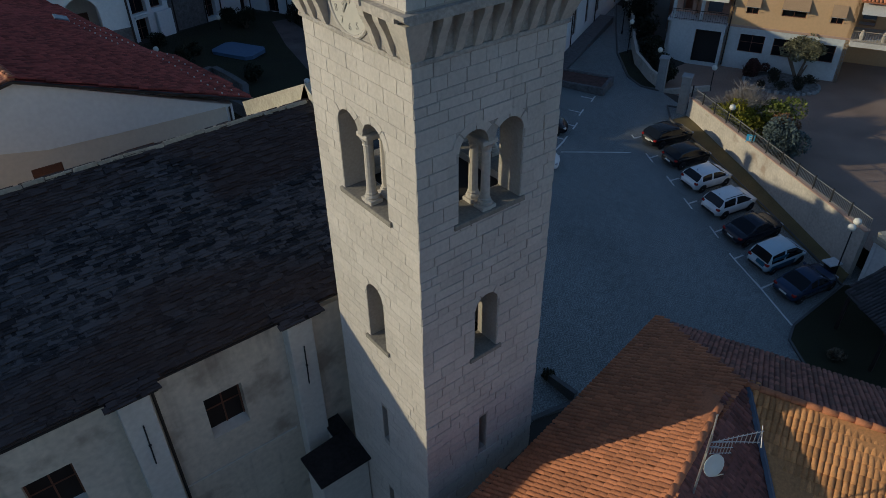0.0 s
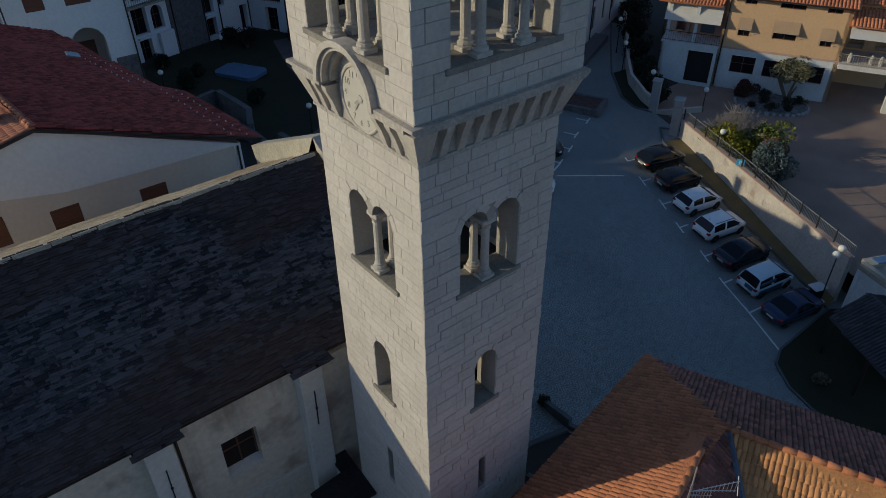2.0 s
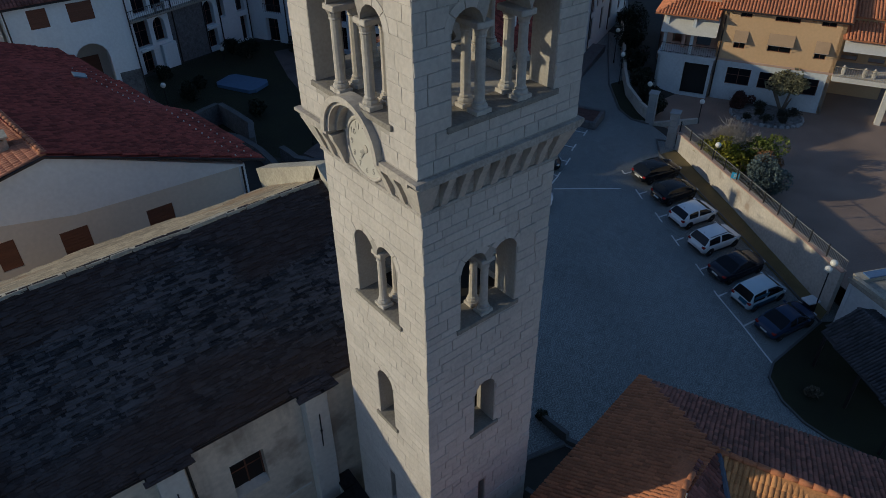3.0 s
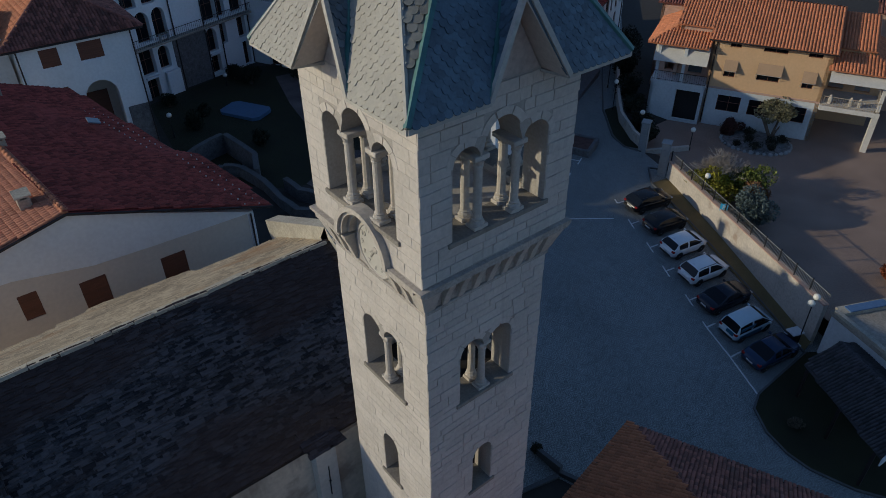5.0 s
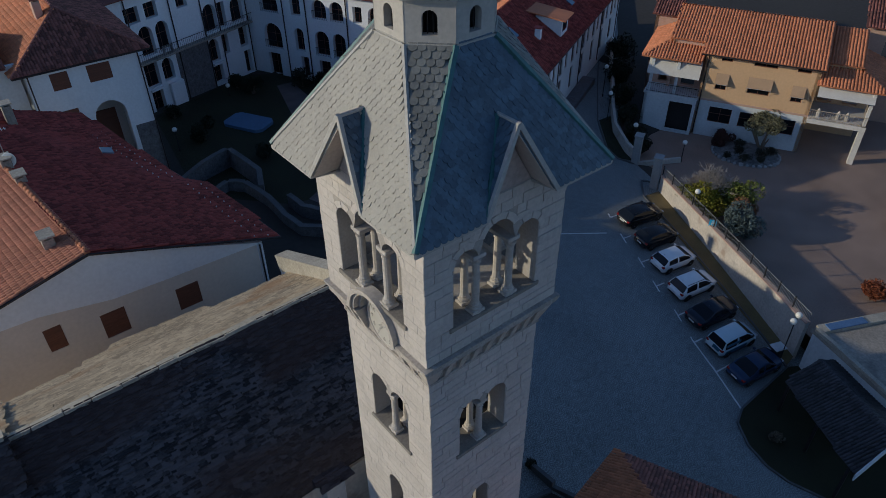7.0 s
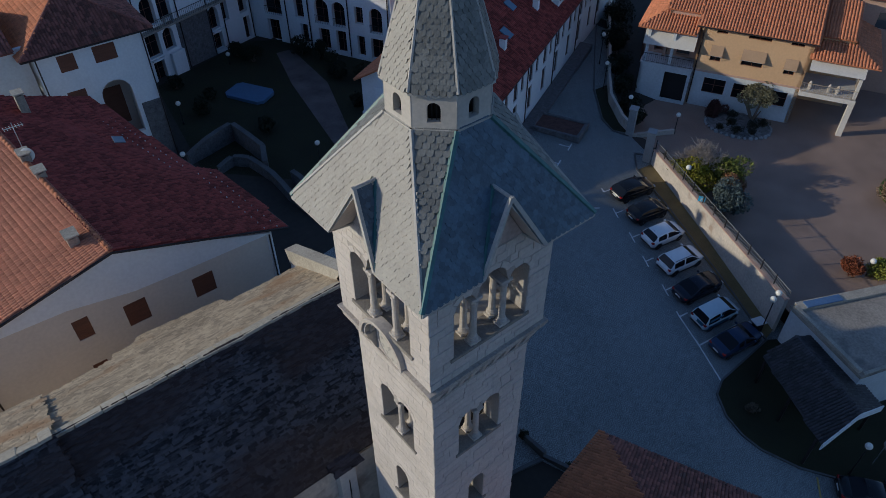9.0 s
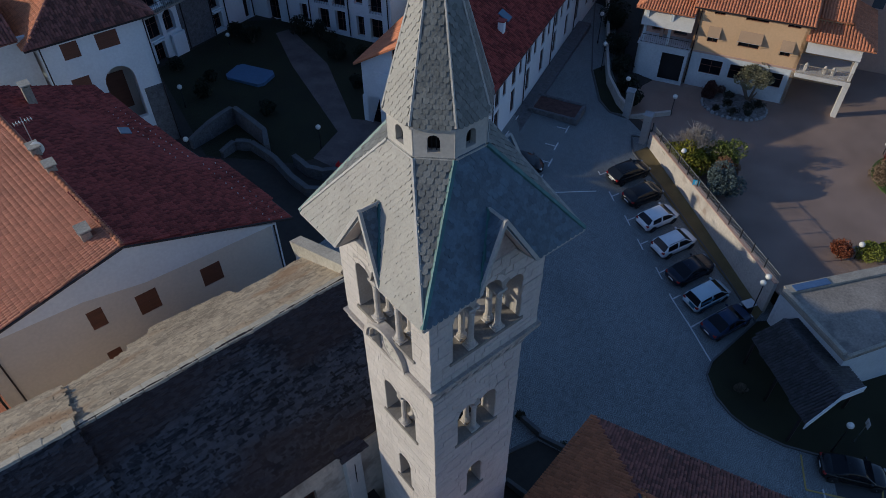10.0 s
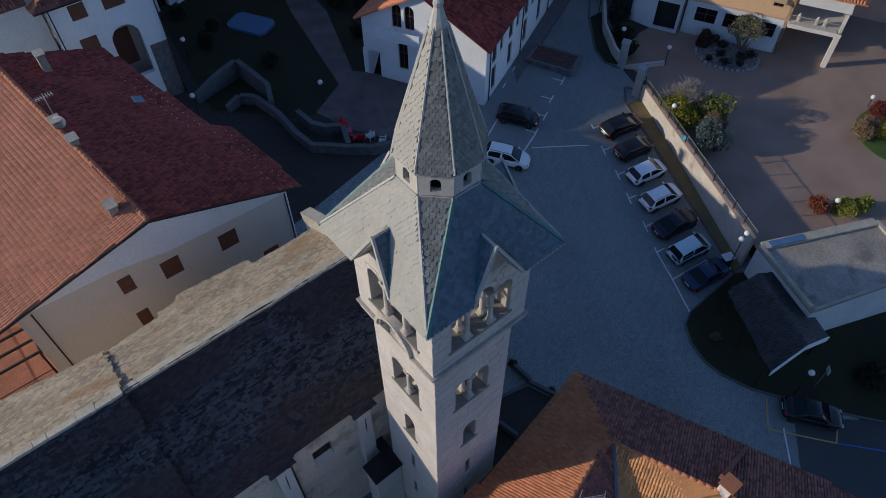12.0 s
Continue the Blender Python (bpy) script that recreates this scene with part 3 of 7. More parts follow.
SH_HOLES = [(-0.93, 0.93, 19.5, 21.27), (-0.98, 0.98, 21.27, 21.74), (-0.38, 0.38, 15.0, 16.62), (-0.42, 0.42, 16.62, 17.06), (-0.13, 0.13, 10.95, 12.4), (-0.12, 0.12, 7.2, 8.5)]
UP_HOLES = [(-1.45, 1.45, 25.5, 27.38), (-1.48, 1.48, 27.38, 27.82), (-0.58, 0.58, 27.82, 28.26)]
for nm, deg in FACES.items():
    m = face_m(deg, HALF)
    cw = 0.0 if nm in ("south", "north") else 1.0
    sh = part("shaft_wall", slab([rect(-HALF + 0.75 * cw, HALF - 0.75 * cw, -1.5, 23.5), BIF, MONO, SLIT, SLIT2], 0.75, m), M_MORTAR, tower, "pale ashlar shaft wall with arched openings")
    mu = face_m(deg, UP_HALF)
    uh = UP_HALF - 0.75 * cw
    apex = [(-uh, 24.5), (uh, 24.5), (uh, 29.05), (1.0, 29.05), (0, 30.72), (-1.0, 29.05), (-uh, 29.05)]
    if nm == "west":
        apex = [(-uh, 24.5), (-0.95, 24.5)] + [(-0.95 * math.cos(math.pi * k / 14), 24.5 + 0.95 * math.sin(math.pi * k / 14)) for k in range(1, 14)] + [(0.95, 24.5)] + apex[1:]
    up = part("belfry_wall", slab([apex, TRI], 0.75, mu), M_MORTAR, tower, "belfry wall with three arched lights")
    bm = slab([[(-0.98, 29.06), (0.98, 29.06), (0, 30.68)]], 0.03, mu @ pose(0, -0.025, 0))
    part("gable_face", bm, M_GABLE, tower, "pinkish plastered gable under the gablet")
    if nm in ("south", "west"):
        lay_blocks(sh, courses(HALF + 0.01, 4.0, 23.42, SH_HOLES, rnd, 0), HALF, deg, 18.0, 300)
        lay_blocks(up, courses(UP_HALF + 0.01, 24.58, 29.0, UP_HOLES + ([(-1.12, 1.12, 24.5, 25.36)] if nm == "west" else []), rnd, 0), UP_HALF, deg, 27, 300)
        for par, half, sets in ((sh, HALF, voussoirs(-0.505, 0.425, 21.27, 3, 0.20, 0.7, math.pi) + voussoirs(0.505, 0.425, 21.27, 3, 0.20, 0, math.pi - 0.7) + voussoirs(0, 0.38, 16.62, 3, 0.22)), (up, UP_HALF, voussoirs(-1.045, 0.405, 27.38, 3, 0.20, 1.1, math.pi) + voussoirs(1.045, 0.405, 27.38, 3, 0.20, 0, math.pi - 1.1) + voussoirs(0, 0.53, 27.68, 3, 0.20, 0.35, math.pi - 0.35))):
            for w in sets:
                part("arch_stone", slab([w], 0.04, face_m(deg, half) @ pose(0, -0.03 if deg == 0 else -0.014, 0)), M_ASHLAR, par, m=None)
    else:
        bl = courses(HALF + 0.01, 4.0, 23.42, SH_HOLES, rnd, 0)
        lay_blocks(sh, bl, HALF, deg, 20, 0)
        lay_blocks(up, courses(UP_HALF + 0.01, 24.58, 29.0, UP_HOLES, rnd, 0), UP_HALF, deg, 27, 0)
    # sills
    for w, z, half in ((1.08, 19.5, HALF), (0.55, 15.0, HALF), (1.6, 25.5, UP_HALF)):
        part("sill", box(-w, w, -0.07, 0.74, z - 0.13, z + 0.005, bevel=0.015), M_SILL, tower, m=face_m(deg, half))
    # twin and triple light columns, in two rows one behind the other
    for xs, z0, z1, half, rows in (((0.0,), 19.5, 21.27, HALF, (0.17, 0.60)), ((-0.585, 0.585), 25.5, 27.4, UP_HALF, (0.15, 0.60))):
        for x in xs:
            for dy in rows:
                hh = z1 - z0
                prof = [(0.19, 0.0), (0.19, 0.10), (0.165, 0.11), (0.18, 0.15), (0.165, 0.19), (0.13, 0.21), (0.145, 0.25), (0.115, 0.28), (0.105, hh - 0.30), (0.13, hh - 0.28), (0.115, hh - 0.25), (0.14, hh - 0.16), (0.18, hh - 0.10)]
                if dy < 0.3:
                    col = part("column", lathe(prof, 12), M_TRIM, tower, "slender carved stone column", m=face_m(deg, half) @ pose(x, dy, z0), smooth=False)
                    part("plinth", box(-0.21, 0.21, -0.17, 0.17, 0, 0.10, bevel=0.01), M_TRIM, col)
                else:
                    inner = part("column", lathe(prof, 10), M_TRIM, tower, m=face_m(deg, half) @ pose(x, dy, z0))
                    part("plinth", box(-0.2, 0.2, -0.15, 0.15, 0, 0.10, bevel=0.01), M_TRIM, inner)
                if dy < 0.3:
                    part("impost", box(-0.22, 0.22, -0.15, 0.62, hh - 0.11, hh + 0.02, bevel=0.02), M_TRIM, tower, m=face_m(deg, half) @ pose(x, dy, z0))
    # corbel table
    part("lower_band", box(-HALF - 0.07 * (1 - cw), HALF + 0.07 * (1 - cw), -0.07, 0.1, 23.42, 23.52, bevel=0.02), M_LEDGE, tower, m=face_m(deg, HALF))
    for s0, s1 in (((-2.5 + 0.3 * cw, 2.5 - 0.3 * cw),) if nm != "west" else ((-2.2, -1.0), (1.0, 2.2))):
        e = 0.14 if nm != "west" else 0.0
        part("string_course", slab([[(s0 + e, 24.36), (s1 - e, 24.36), (s1, 24.46), (s1, 24.54), (s0, 24.54), (s0, 24.46)]], 0.3, pose(0, 0, 0, 0, 0, deg) @ pose(0, -2.5, 0)), M_LEDGE, tower)
    part("corbel_backing", box(-HALF + 0.3 * cw, HALF - 0.3 * cw, 0.0, 0.3, 23.5, 24.36), M_MORTAR, tower, m=face_m(deg, HALF - 0.002))
    for s0, s1 in (((-HALF - 0.2 * (1 - cw), HALF + 0.2 * (1 - cw)),) if nm != "west" else ((-HALF, -0.97), (0.97, HALF))):
        bm = bmesh.new()
        lo, hi = ([bm.verts.new((x, y, z)) for y, z in ((0.01, 23.54), (-0.02, 23.54), (-0.05, 24.34), (0.01, 24.34))] for x in (s0, s1))
        if cw == 0:
            lo[1].co.x, hi[1].co.x, lo[0].co.x, hi[0].co.x = s0 + 0.17, s1 - 0.17, s0 + 0.17, s1 - 0.17
        bm.faces.new(lo), bm.faces.new(hi[::-1])
        for i in range(4):
            bm.faces.new((lo[i], hi[i], hi[(i + 1) % 4], lo[(i + 1) % 4]))
        bmesh.ops.recalc_face_normals(bm, faces=bm.faces[:])
        # Darker than the corbels: recess shade is put into this stone's colour.
        part("flared_band", bm, M_LEDGE, tower, m=face_m(deg, HALF))
    n = 9
    for k in range(n):
        x = -HALF + 0.10 + k * (2 * HALF - 0.2) / (n - 1)
        if k in (0, n - 1) or (nm == "west" and abs(x) < 0.95):
            continue
        bm = bmesh.new()
        prof = [(0.02, 23.5), (-0.06, 23.52), (-0.10, 23.62), (-0.22, 23.98), (-0.33, 24.2), (-0.36, 24.34), (0.02, 24.34)]
        lo = [bm.verts.new((x - 0.10, y, z)) for y, z in prof]
        hi = [bm.verts.new((x + 0.10, y, z)) for y, z in prof]
        bm.faces.new(lo), bm.faces.new(hi[::-1])
        for i in range(len(prof)):
            bm.faces.new((lo[i], hi[i], hi[(i + 1) % len(prof)], lo[(i + 1) % len(prof)]))
        bmesh.ops.recalc_face_normals(bm, faces=bm.faces[:])
        part("corbel", bm, M_TRIM, tower, m=face_m(deg, HALF))
for sx in (-1, 1):
    for sy in (-1, 1):
        bm = bmesh.new()
        for z, o in ((23.52, 0.05), (23.62, 0.09), (24.0, 0.23), (24.34, 0.36)):
            for ax in (HALF + o, HALF - 0.26):
                for ay in (HALF + o, HALF - 0.26):
                    bm.verts.new((sx * ax, sy * ay, z))
        bmesh.ops.convex_hull(bm, input=bm.verts[:])
        part("corner_corbel", bm, M_TRIM, tower)
part("belfry_floor", box(-2.0, 2.0, -2.0, 2.0, 25.1, 25.3), M_TRIM, tower)
part("bell_room_floor", box(-1.6, 1.6, -1.6, 1.6, 19.1, 19.3), M_DARK, tower)
part("stair_floor", box(-1.6, 1.6, -1.6, 1.6, 13.8, 14.0), M_DARK, tower)
part("bell", lathe([(0.02, 27.35), (0.12, 27.33), (0.24, 27.2), (0.29, 26.9), (0.36, 26.6), (0.48, 26.4), (0.46, 26.38)], 16), mat("bronze", (0.10, 0.075, 0.04), 0.45, 0.2, 8, 1, 0.1, metal=0.8), tower, "dark bronze bell", smooth=True)
part("bell_beam", box(-1.8, 1.8, -0.09, 0.09, 27.34, 27.56), M_WOOD, tower)
part("ceiling", box(-2.3, 2.3, -2.3, 2.3, 28.95, 29.04), M_DARK, tower)

# clock on the west face, set back under a moulded hood
part("clock_niche", lathe([(1.0, 0.0), (1.0, 0.12)], 32), M_TRIM, tower, m=face_m(-90, HALF) @ pose(0, 0.13, 24.24, 90))
clock = part("clock", lathe([(0.80, -0.02), (0.80, 0.05), (0.77, 0.07), (0.72, 0.06), (0.70, 0.03)], 40), M_TRIM, tower, "round white clock dial under a moulded stone hood", m=face_m(-90, HALF) @ pose(0, 0.02, 24.24, 90))
part("dial", lathe([(0.70, 0.0), (0.70, 0.036)], 40), mat("dial_enamel", (0.52, 0.49, 0.43), 0.5, 0.06), clock, "white enamel dial")
M_NUM = mat("faded_numerals", (0.36, 0.34, 0.30), 0.6, 0.1)
for k in range(1, 13):
    tx = bpy.data.curves.new("numeral", "FONT")
    tx.body, tx.size, tx.align_x, tx.align_y, tx.extrude = str(k), 0.22, "CENTER", "CENTER", 0.004
    tx.materials.append(M_NUM)
    ob = new("numeral", tx)
    ob.parent = clock
    a = radians(90 - 30 * k)
    ob.matrix_local = pose(0.56 * math.cos(a), 0.56 * math.sin(a), 0.042)
for ln, a in ((0.26, 235), (0.36, 215)):
    part("clock_pointer", box(-0.025, 0.025, -0.06, ln, 0.05, 0.06), M_NUM, clock, m=pose(0, 0, 0, 0, 0, -a))
part("clock_hub", lathe([(0.10, 0.036), (0.10, 0.05), (0.04, 0.065)], 12), M_TRIM, clock)
for r0, r1, front, back in ((1.02, 1.16, -0.18, 0.2), (0.93, 1.02, -0.10, 0.45), (0.84, 0.93, 0.08, 0.5)):
    outer = [(r1 * math.cos(math.pi * k / 20), 24.45 + r1 * math.sin(math.pi * k / 20)) for k in range(21)]
    inner = [(r0 * math.cos(math.pi * k / 20), 24.45 + r0 * math.sin(math.pi * k / 20)) for k in range(20, -1, -1)]
    part("clock_hood", slab([outer + inner], back - front, face_m(-90, UP_HALF) @ pose(0, front, 0)), M_TRIM, tower)

# ---- tower roof ----
EH, EZ, OA, OZ = 3.12, 29.10, 1.36, 32.40
OS = OA * math.tan(math.pi / 8)
roof_rnd = random.Random(11)
SCALES = [flat_slate(0.195, 0.26, 0.026, tip=1), flat_slate(0.185, 0.25, 0.034, tip=1), flat_slate(0.20, 0.26, 0.022, tip=1)]
CORNER = [flat_slate(0.20, 0.30, 0.045, tip=1), flat_slate(0.19, 0.29, 0.055, tip=1)]
SMALL = [flat_slate(0.165, 0.24, 0.028, tip=1), flat_slate(0.155, 0.23, 0.034, tip=1)]


def to_world(pts):
    return [world_of(tower) @ Vector(p) for p in pts]


def spin(p, deg):
    return Matrix.Rotation(radians(deg), 3, "Z") @ Vector(p)


def slated(pts, parent, temps, dx, dy, seen, name="roof_slope", label="", mats=(M_BLUE_SLATE, M_BLUE_SLATE_ISL), bed=()):
    """A slope under rounded slates. bed: the plates that carry them, where one plate over the whole outline will not do."""
    beds = [part(name, sheet(p, 0.08), mats[1], parent, label) for p in (bed or (pts,))]
    pl = cover(to_world(pts), temps, dx, dy, roof_rnd, lift=0.012, jx=0.008, jr=1.0, jz=0.006, first=-0.05, trim=dx * 0.42)
    if seen:
        near, rest = split_near(pl, (CX - 3, CY - 3, 31), 300)
        singles("slate", near, temps, mats[0], beds[0])
        joined("slate_cover", rest, temps, mats[1], beds[0])
    else:
        joined("slate_cover", pl, temps, mats[1], beds[0])


GW, GZ, GA = 1.10, 30.95, 2.82
# Sunward sides take the pale set: their sunlight is part of the colour.
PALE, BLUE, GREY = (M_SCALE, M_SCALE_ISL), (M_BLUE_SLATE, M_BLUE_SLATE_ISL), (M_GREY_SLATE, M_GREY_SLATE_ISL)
for nm, deg in FACES.items():
    y_at = lambda z: -(EH + (OA - EH) * (z - EZ) / (OZ - EZ))
    seen = nm in ("south", "west")
    # the slope, open where the gablet stands
    left = [spin(p, deg) for p in ((-EH, -EH, EZ), (-GW, -EH, EZ), (0, y_at(GZ), GZ), (0, -OA, OZ), (-OS, -OA, OZ))]
    right = [spin(p, deg) for p in ((GW, -EH, EZ), (EH, -EH, EZ), (OS, -OA, OZ), (0, -OA, OZ), (0, y_at(GZ), GZ))]
    whole = [spin(p, deg) for p in ((-EH, -EH, EZ), (-GW, -EH, EZ), (0, y_at(GZ), GZ), (GW, -EH, EZ), (EH, -EH, EZ), (OS, -OA, OZ), (-OS, -OA, OZ))]
    slated(whole, tower, SCALES, 0.19, 0.145, seen, label="steep slope of rounded lichened slates with sunlight in their pale colour" if nm in ("west", "north") else "steep slope of rounded blue slates", mats=PALE if nm in ("west", "north") else BLUE, bed=(left, right))
    corner = [spin(p, deg) for p in ((-EH, -EH, EZ), (-OS, -OA, OZ), (-OA, -OS, OZ))]
    slated(corner, tower, CORNER, 0.205, 0.17, nm in ("south",), name="corner_slope", label="narrow corner slope of rounded slates", mats=GREY)
    # gablet
    for s in (-1, 1):
        tri = [spin(p, deg) for p in ((s * GW, -EH, EZ), (0, -GA, GZ), (0, y_at(GZ), GZ))]
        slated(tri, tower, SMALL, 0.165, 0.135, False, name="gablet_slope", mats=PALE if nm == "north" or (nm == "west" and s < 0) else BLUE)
        bm = bmesh.new()
        a, b = Vector((s * (GW + 0.02), -EH - 0.05, EZ - 0.03)), Vector((0, -GA - 0.05, GZ + 0.05))
        d = (b - a).normalized()
        w = Vector((0, 1, 0)).cross(d) * 0.06
        vs = [bm.verts.new(p + Vector((0, yy, 0)) + k * w) for yy in (0, 0.10) for p in (a, b) for k in (1, -1)]
        bmesh.ops.convex_hull(bm, input=bm.verts[:])
        part("bargeboard", bm, M_HIP, tower, m=pose(0, 0, 0, 0, 0, deg))
        bm = bmesh.new()
        rod(bm, (s * GW, -EH + 0.04, EZ + 0.06), (0, y_at(GZ) + 0.0, GZ + 0.03), 0.075, seg=5)
        part("valley_flashing", bm, M_COPPER, tower, m=pose(0, 0, 0, 0, 0, deg))
    bm = bmesh.new()
    rod(bm, (0, -GA - 0.06, GZ + 0.04), (0, y_at(GZ), GZ + 0.04), 0.05, seg=6)
    part("gablet_ridge", bm, M_HIP, tower, m=pose(0, 0, 0, 0, 0, deg))
    # soffit of the overhanging eave, broken by the gablet
    part("soffit", sheet([(-EH, -EH, EZ - 0.06), (-GW, -EH, EZ - 0.06), (-1.0, -UP_HALF, EZ - 0.10), (-UP_HALF, -UP_HALF, EZ - 0.10)], 0.06), M_HIP, tower, m=pose(0, 0, 0, 0, 0, deg))
    part("soffit", sheet([(GW, -EH, EZ - 0.06), (EH, -EH, EZ - 0.06), (UP_HALF, -UP_HALF, EZ - 0.10), (1.0, -UP_HALF, EZ - 0.10)], 0.06), M_HIP, tower, m=pose(0, 0, 0, 0, 0, deg))
    for s in (-1, 1):
        part("gablet_soffit", sheet([(s * GW, -EH, EZ - 0.05), (0, -GA, GZ - 0.12), (0, -UP_HALF + 0.02, GZ - 0.12), (s * GW * 0.98, -UP_HALF + 0.02, EZ - 0.05)], 0.05), M_ASHLAR, tower, m=pose(0, 0, 0, 0, 0, deg))
    for s, mt in ((-1, M_COPPER if nm in ("south",) else M_HIP), (1, M_COPPER if nm in ("south", "north") else M_HIP)):
        bm = bmesh.new()
        a, b = Vector((s * EH, -EH, EZ + 0.03)), Vector((s * OS, -OA, OZ + 0.03))
        rod(bm, a, b, 0.085 if mt is M_COPPER else 0.06, seg=5)
        part("hip_roll", bm, mt, tower, m=pose(0, 0, 0, 0, 0, deg))
    for x0, x1 in ((-EH, -GW), (GW, EH)):
        part("eave_edge", box(x0, x1, -EH - 0.03, -EH + 0.03, EZ - 0.11, EZ + 0.01), M_HIP, tower, m=pose(0, 0, 0, 0, 0, deg))

# ---- lantern and spire ----
for k in range(8):
    m = pose(0, 0, 0, 0, 0, k * 45) @ pose(0, -OA + 0.02, 0)
    part("lantern_wall", slab([rect(-OS, OS, OZ - 0.15, 33.48), arch(-0.17, 0.17, 32.63, 33.18, 6)], 0.22, m), M_DRUM, tower, "pale lantern wall with a small arched opening")
    g = bmesh.new()
    for x in (-0.06, 0.06):
        rod(g, (x, 0.14, 32.63), (x, 0.14, 33.15), 0.012, seg=4)
    part("grille", g, M_IRON, tower, m=m)
    part("lantern_base", slab([[(-OS - 0.04, OZ - 0.16), (OS + 0.04, OZ - 0.16), (OS + 0.03, OZ + 0.06), (-OS - 0.03, OZ + 0.06)]], 0.1, pose(0, 0, 0, 0, 0, k * 45) @ pose(0, -OA - 0.03, 0)), M_HIP, tower)
    SA, SZ = 1.42, 33.46
    ss = SA * math.tan(math.pi / 8)
    tri = [spin(p, k * 45) for p in ((-ss, -SA, SZ), (ss, -SA, SZ), (0.10, -0.24, 37.55), (-0.10, -0.24, 37.55))]
    # Spire sides towards the sun are coloured paler, as if lit.
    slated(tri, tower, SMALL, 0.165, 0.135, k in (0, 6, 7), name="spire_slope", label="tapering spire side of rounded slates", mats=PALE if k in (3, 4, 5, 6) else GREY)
    bm = bmesh.new()
    rod(bm, spin((-ss, -SA, SZ + 0.02), k * 45), spin((-0.10, -0.26, 37.6), k * 45), 0.045, 0.035, seg=5)
    part("spire_hip", bm, M_HIP, tower)
    part("spire_eave", box(-ss - 0.01, ss + 0.01, -SA - 0.02, -SA + 0.25, SZ - 0.08, SZ - 0.015), M_HIP, tower, m=pose(0, 0, 0, 0, 0, k * 45))
# Dark filling stands for the shade behind the lantern's openings.
part("lantern_shade_core", lathe([(0.9, 32.2), (0.9, 33.3)], 8), M_DARK, tower)
part("spire_cap", lathe([(0.30, 37.5), (0.12, 38.15), (0.14, 38.2), (0.14, 38.3), (0.06, 38.36), (0.05, 38.6)], 10), M_HIP, tower, "weathered stone cap of the spire")

# ---- church nave ----
CT = [flat_slate(0.26, 0.20, 0.034, 0.018, random.Random(i)) for i in range(4)] + [flat_slate(0.36, 0.20, 0.040, 0.018, random.Random(5)), flat_slate(0.17, 0.20, 0.028, 0.015, random.Random(9)), flat_slate(0.42, 0.22, 0.050, 0.02, random.Random(10))]
church = thing("church", pose(0, 0, 0), "old plastered church with a dark stone-slate roof beside the tower", "church")
EAVE_Y, EAVE_Z, RIDGE_Y, RIDGE_Z, FAR_K = 5.17, 14.50, 11.28, 17.96, 0.5
WEST, EAST, STEP = -36.0, 3.6, -10.0


def window_unit(parent, m, x0, x1, z0, z1, style="glass", depth=0.16, arched=False, material=None):
    """What fills an opening: a frame with panes, or a pair of board shutters."""
    w, h = x1 - x0, z1 - z0
    if style == "shutter":
        win = part("shutters", box(x0 + 0.01, x1 - 0.01, 0.03, 0.07, z0 + 0.01, z1 - 0.01), material or M_WOOD, parent, "closed brown board shutters", m=m)
        n = max(4, int(h / 0.16))
        for s in (0, 1):
            xa, xb = x0 + 0.03 + s * w / 2, x0 + w / 2 - 0.03 + s * w / 2
            bm = bmesh.new()
            for k in range(n):
                z = z0 + 0.06 + k * (h - 0.12) / n
                bx(bm, xa, xb, 0.012, 0.04, z, z + (h - 0.12) / n * 0.7)
            part("shutter_leaf", bm, material or M_WOOD, win)
        return win
    loop = arch(x0, x1, z0, z1) if arched else rect(x0, x1, z0, z1)
    t = 0.06
    inner = arch(x0 + t, x1 - t, z0 + t, z1 - t) if arched else rect(x0 + t, x1 - t, z0 + t, z1 - t)
    win = part("window", slab([loop, inner], 0.05, pose(0, depth, 0)), material or M_WOOD, parent, "window with a dark frame", m=m)
    part("pane", slab([inner], 0.01, pose(0, depth + 0.02, 0)), M_GLASS, win)
    bm = bmesh.new()
    bx(bm, (x0 + x1) / 2 - 0.025, (x0 + x1) / 2 + 0.025, depth - 0.005, depth + 0.045, z0 + t, z1 - t)
    if h > 0.9:
        bx(bm, x0 + t, x1 - t, depth - 0.004, depth + 0.044, z0 + h * 0.55, z0 + h * 0.55 + 0.04)
    part("mullion", bm, material or M_WOOD, win)
    return win


def facade(parent, P, Q, z0, z1, holes, material, thick=0.35, name="wall", label="", top=None):
    """An upright wall from P to Q, seen from its outside left to right, with openings cut through."""
    d = Vector((Q[0] - P[0], Q[1] - P[1], 0))
    m = Matrix.Translation((P[0], P[1], 0)) @ Matrix.Rotation(math.atan2(d.y, d.x), 4, "Z")
    outer = rect(0, d.length, z0, z1) if top is None else [(0, z0), (d.length, z0)] + top
    w = part(name, slab([outer] + holes, thick), material, parent, label, m=world_of(parent).inverted() @ m)
    return w, world_of(parent).inverted() @ m


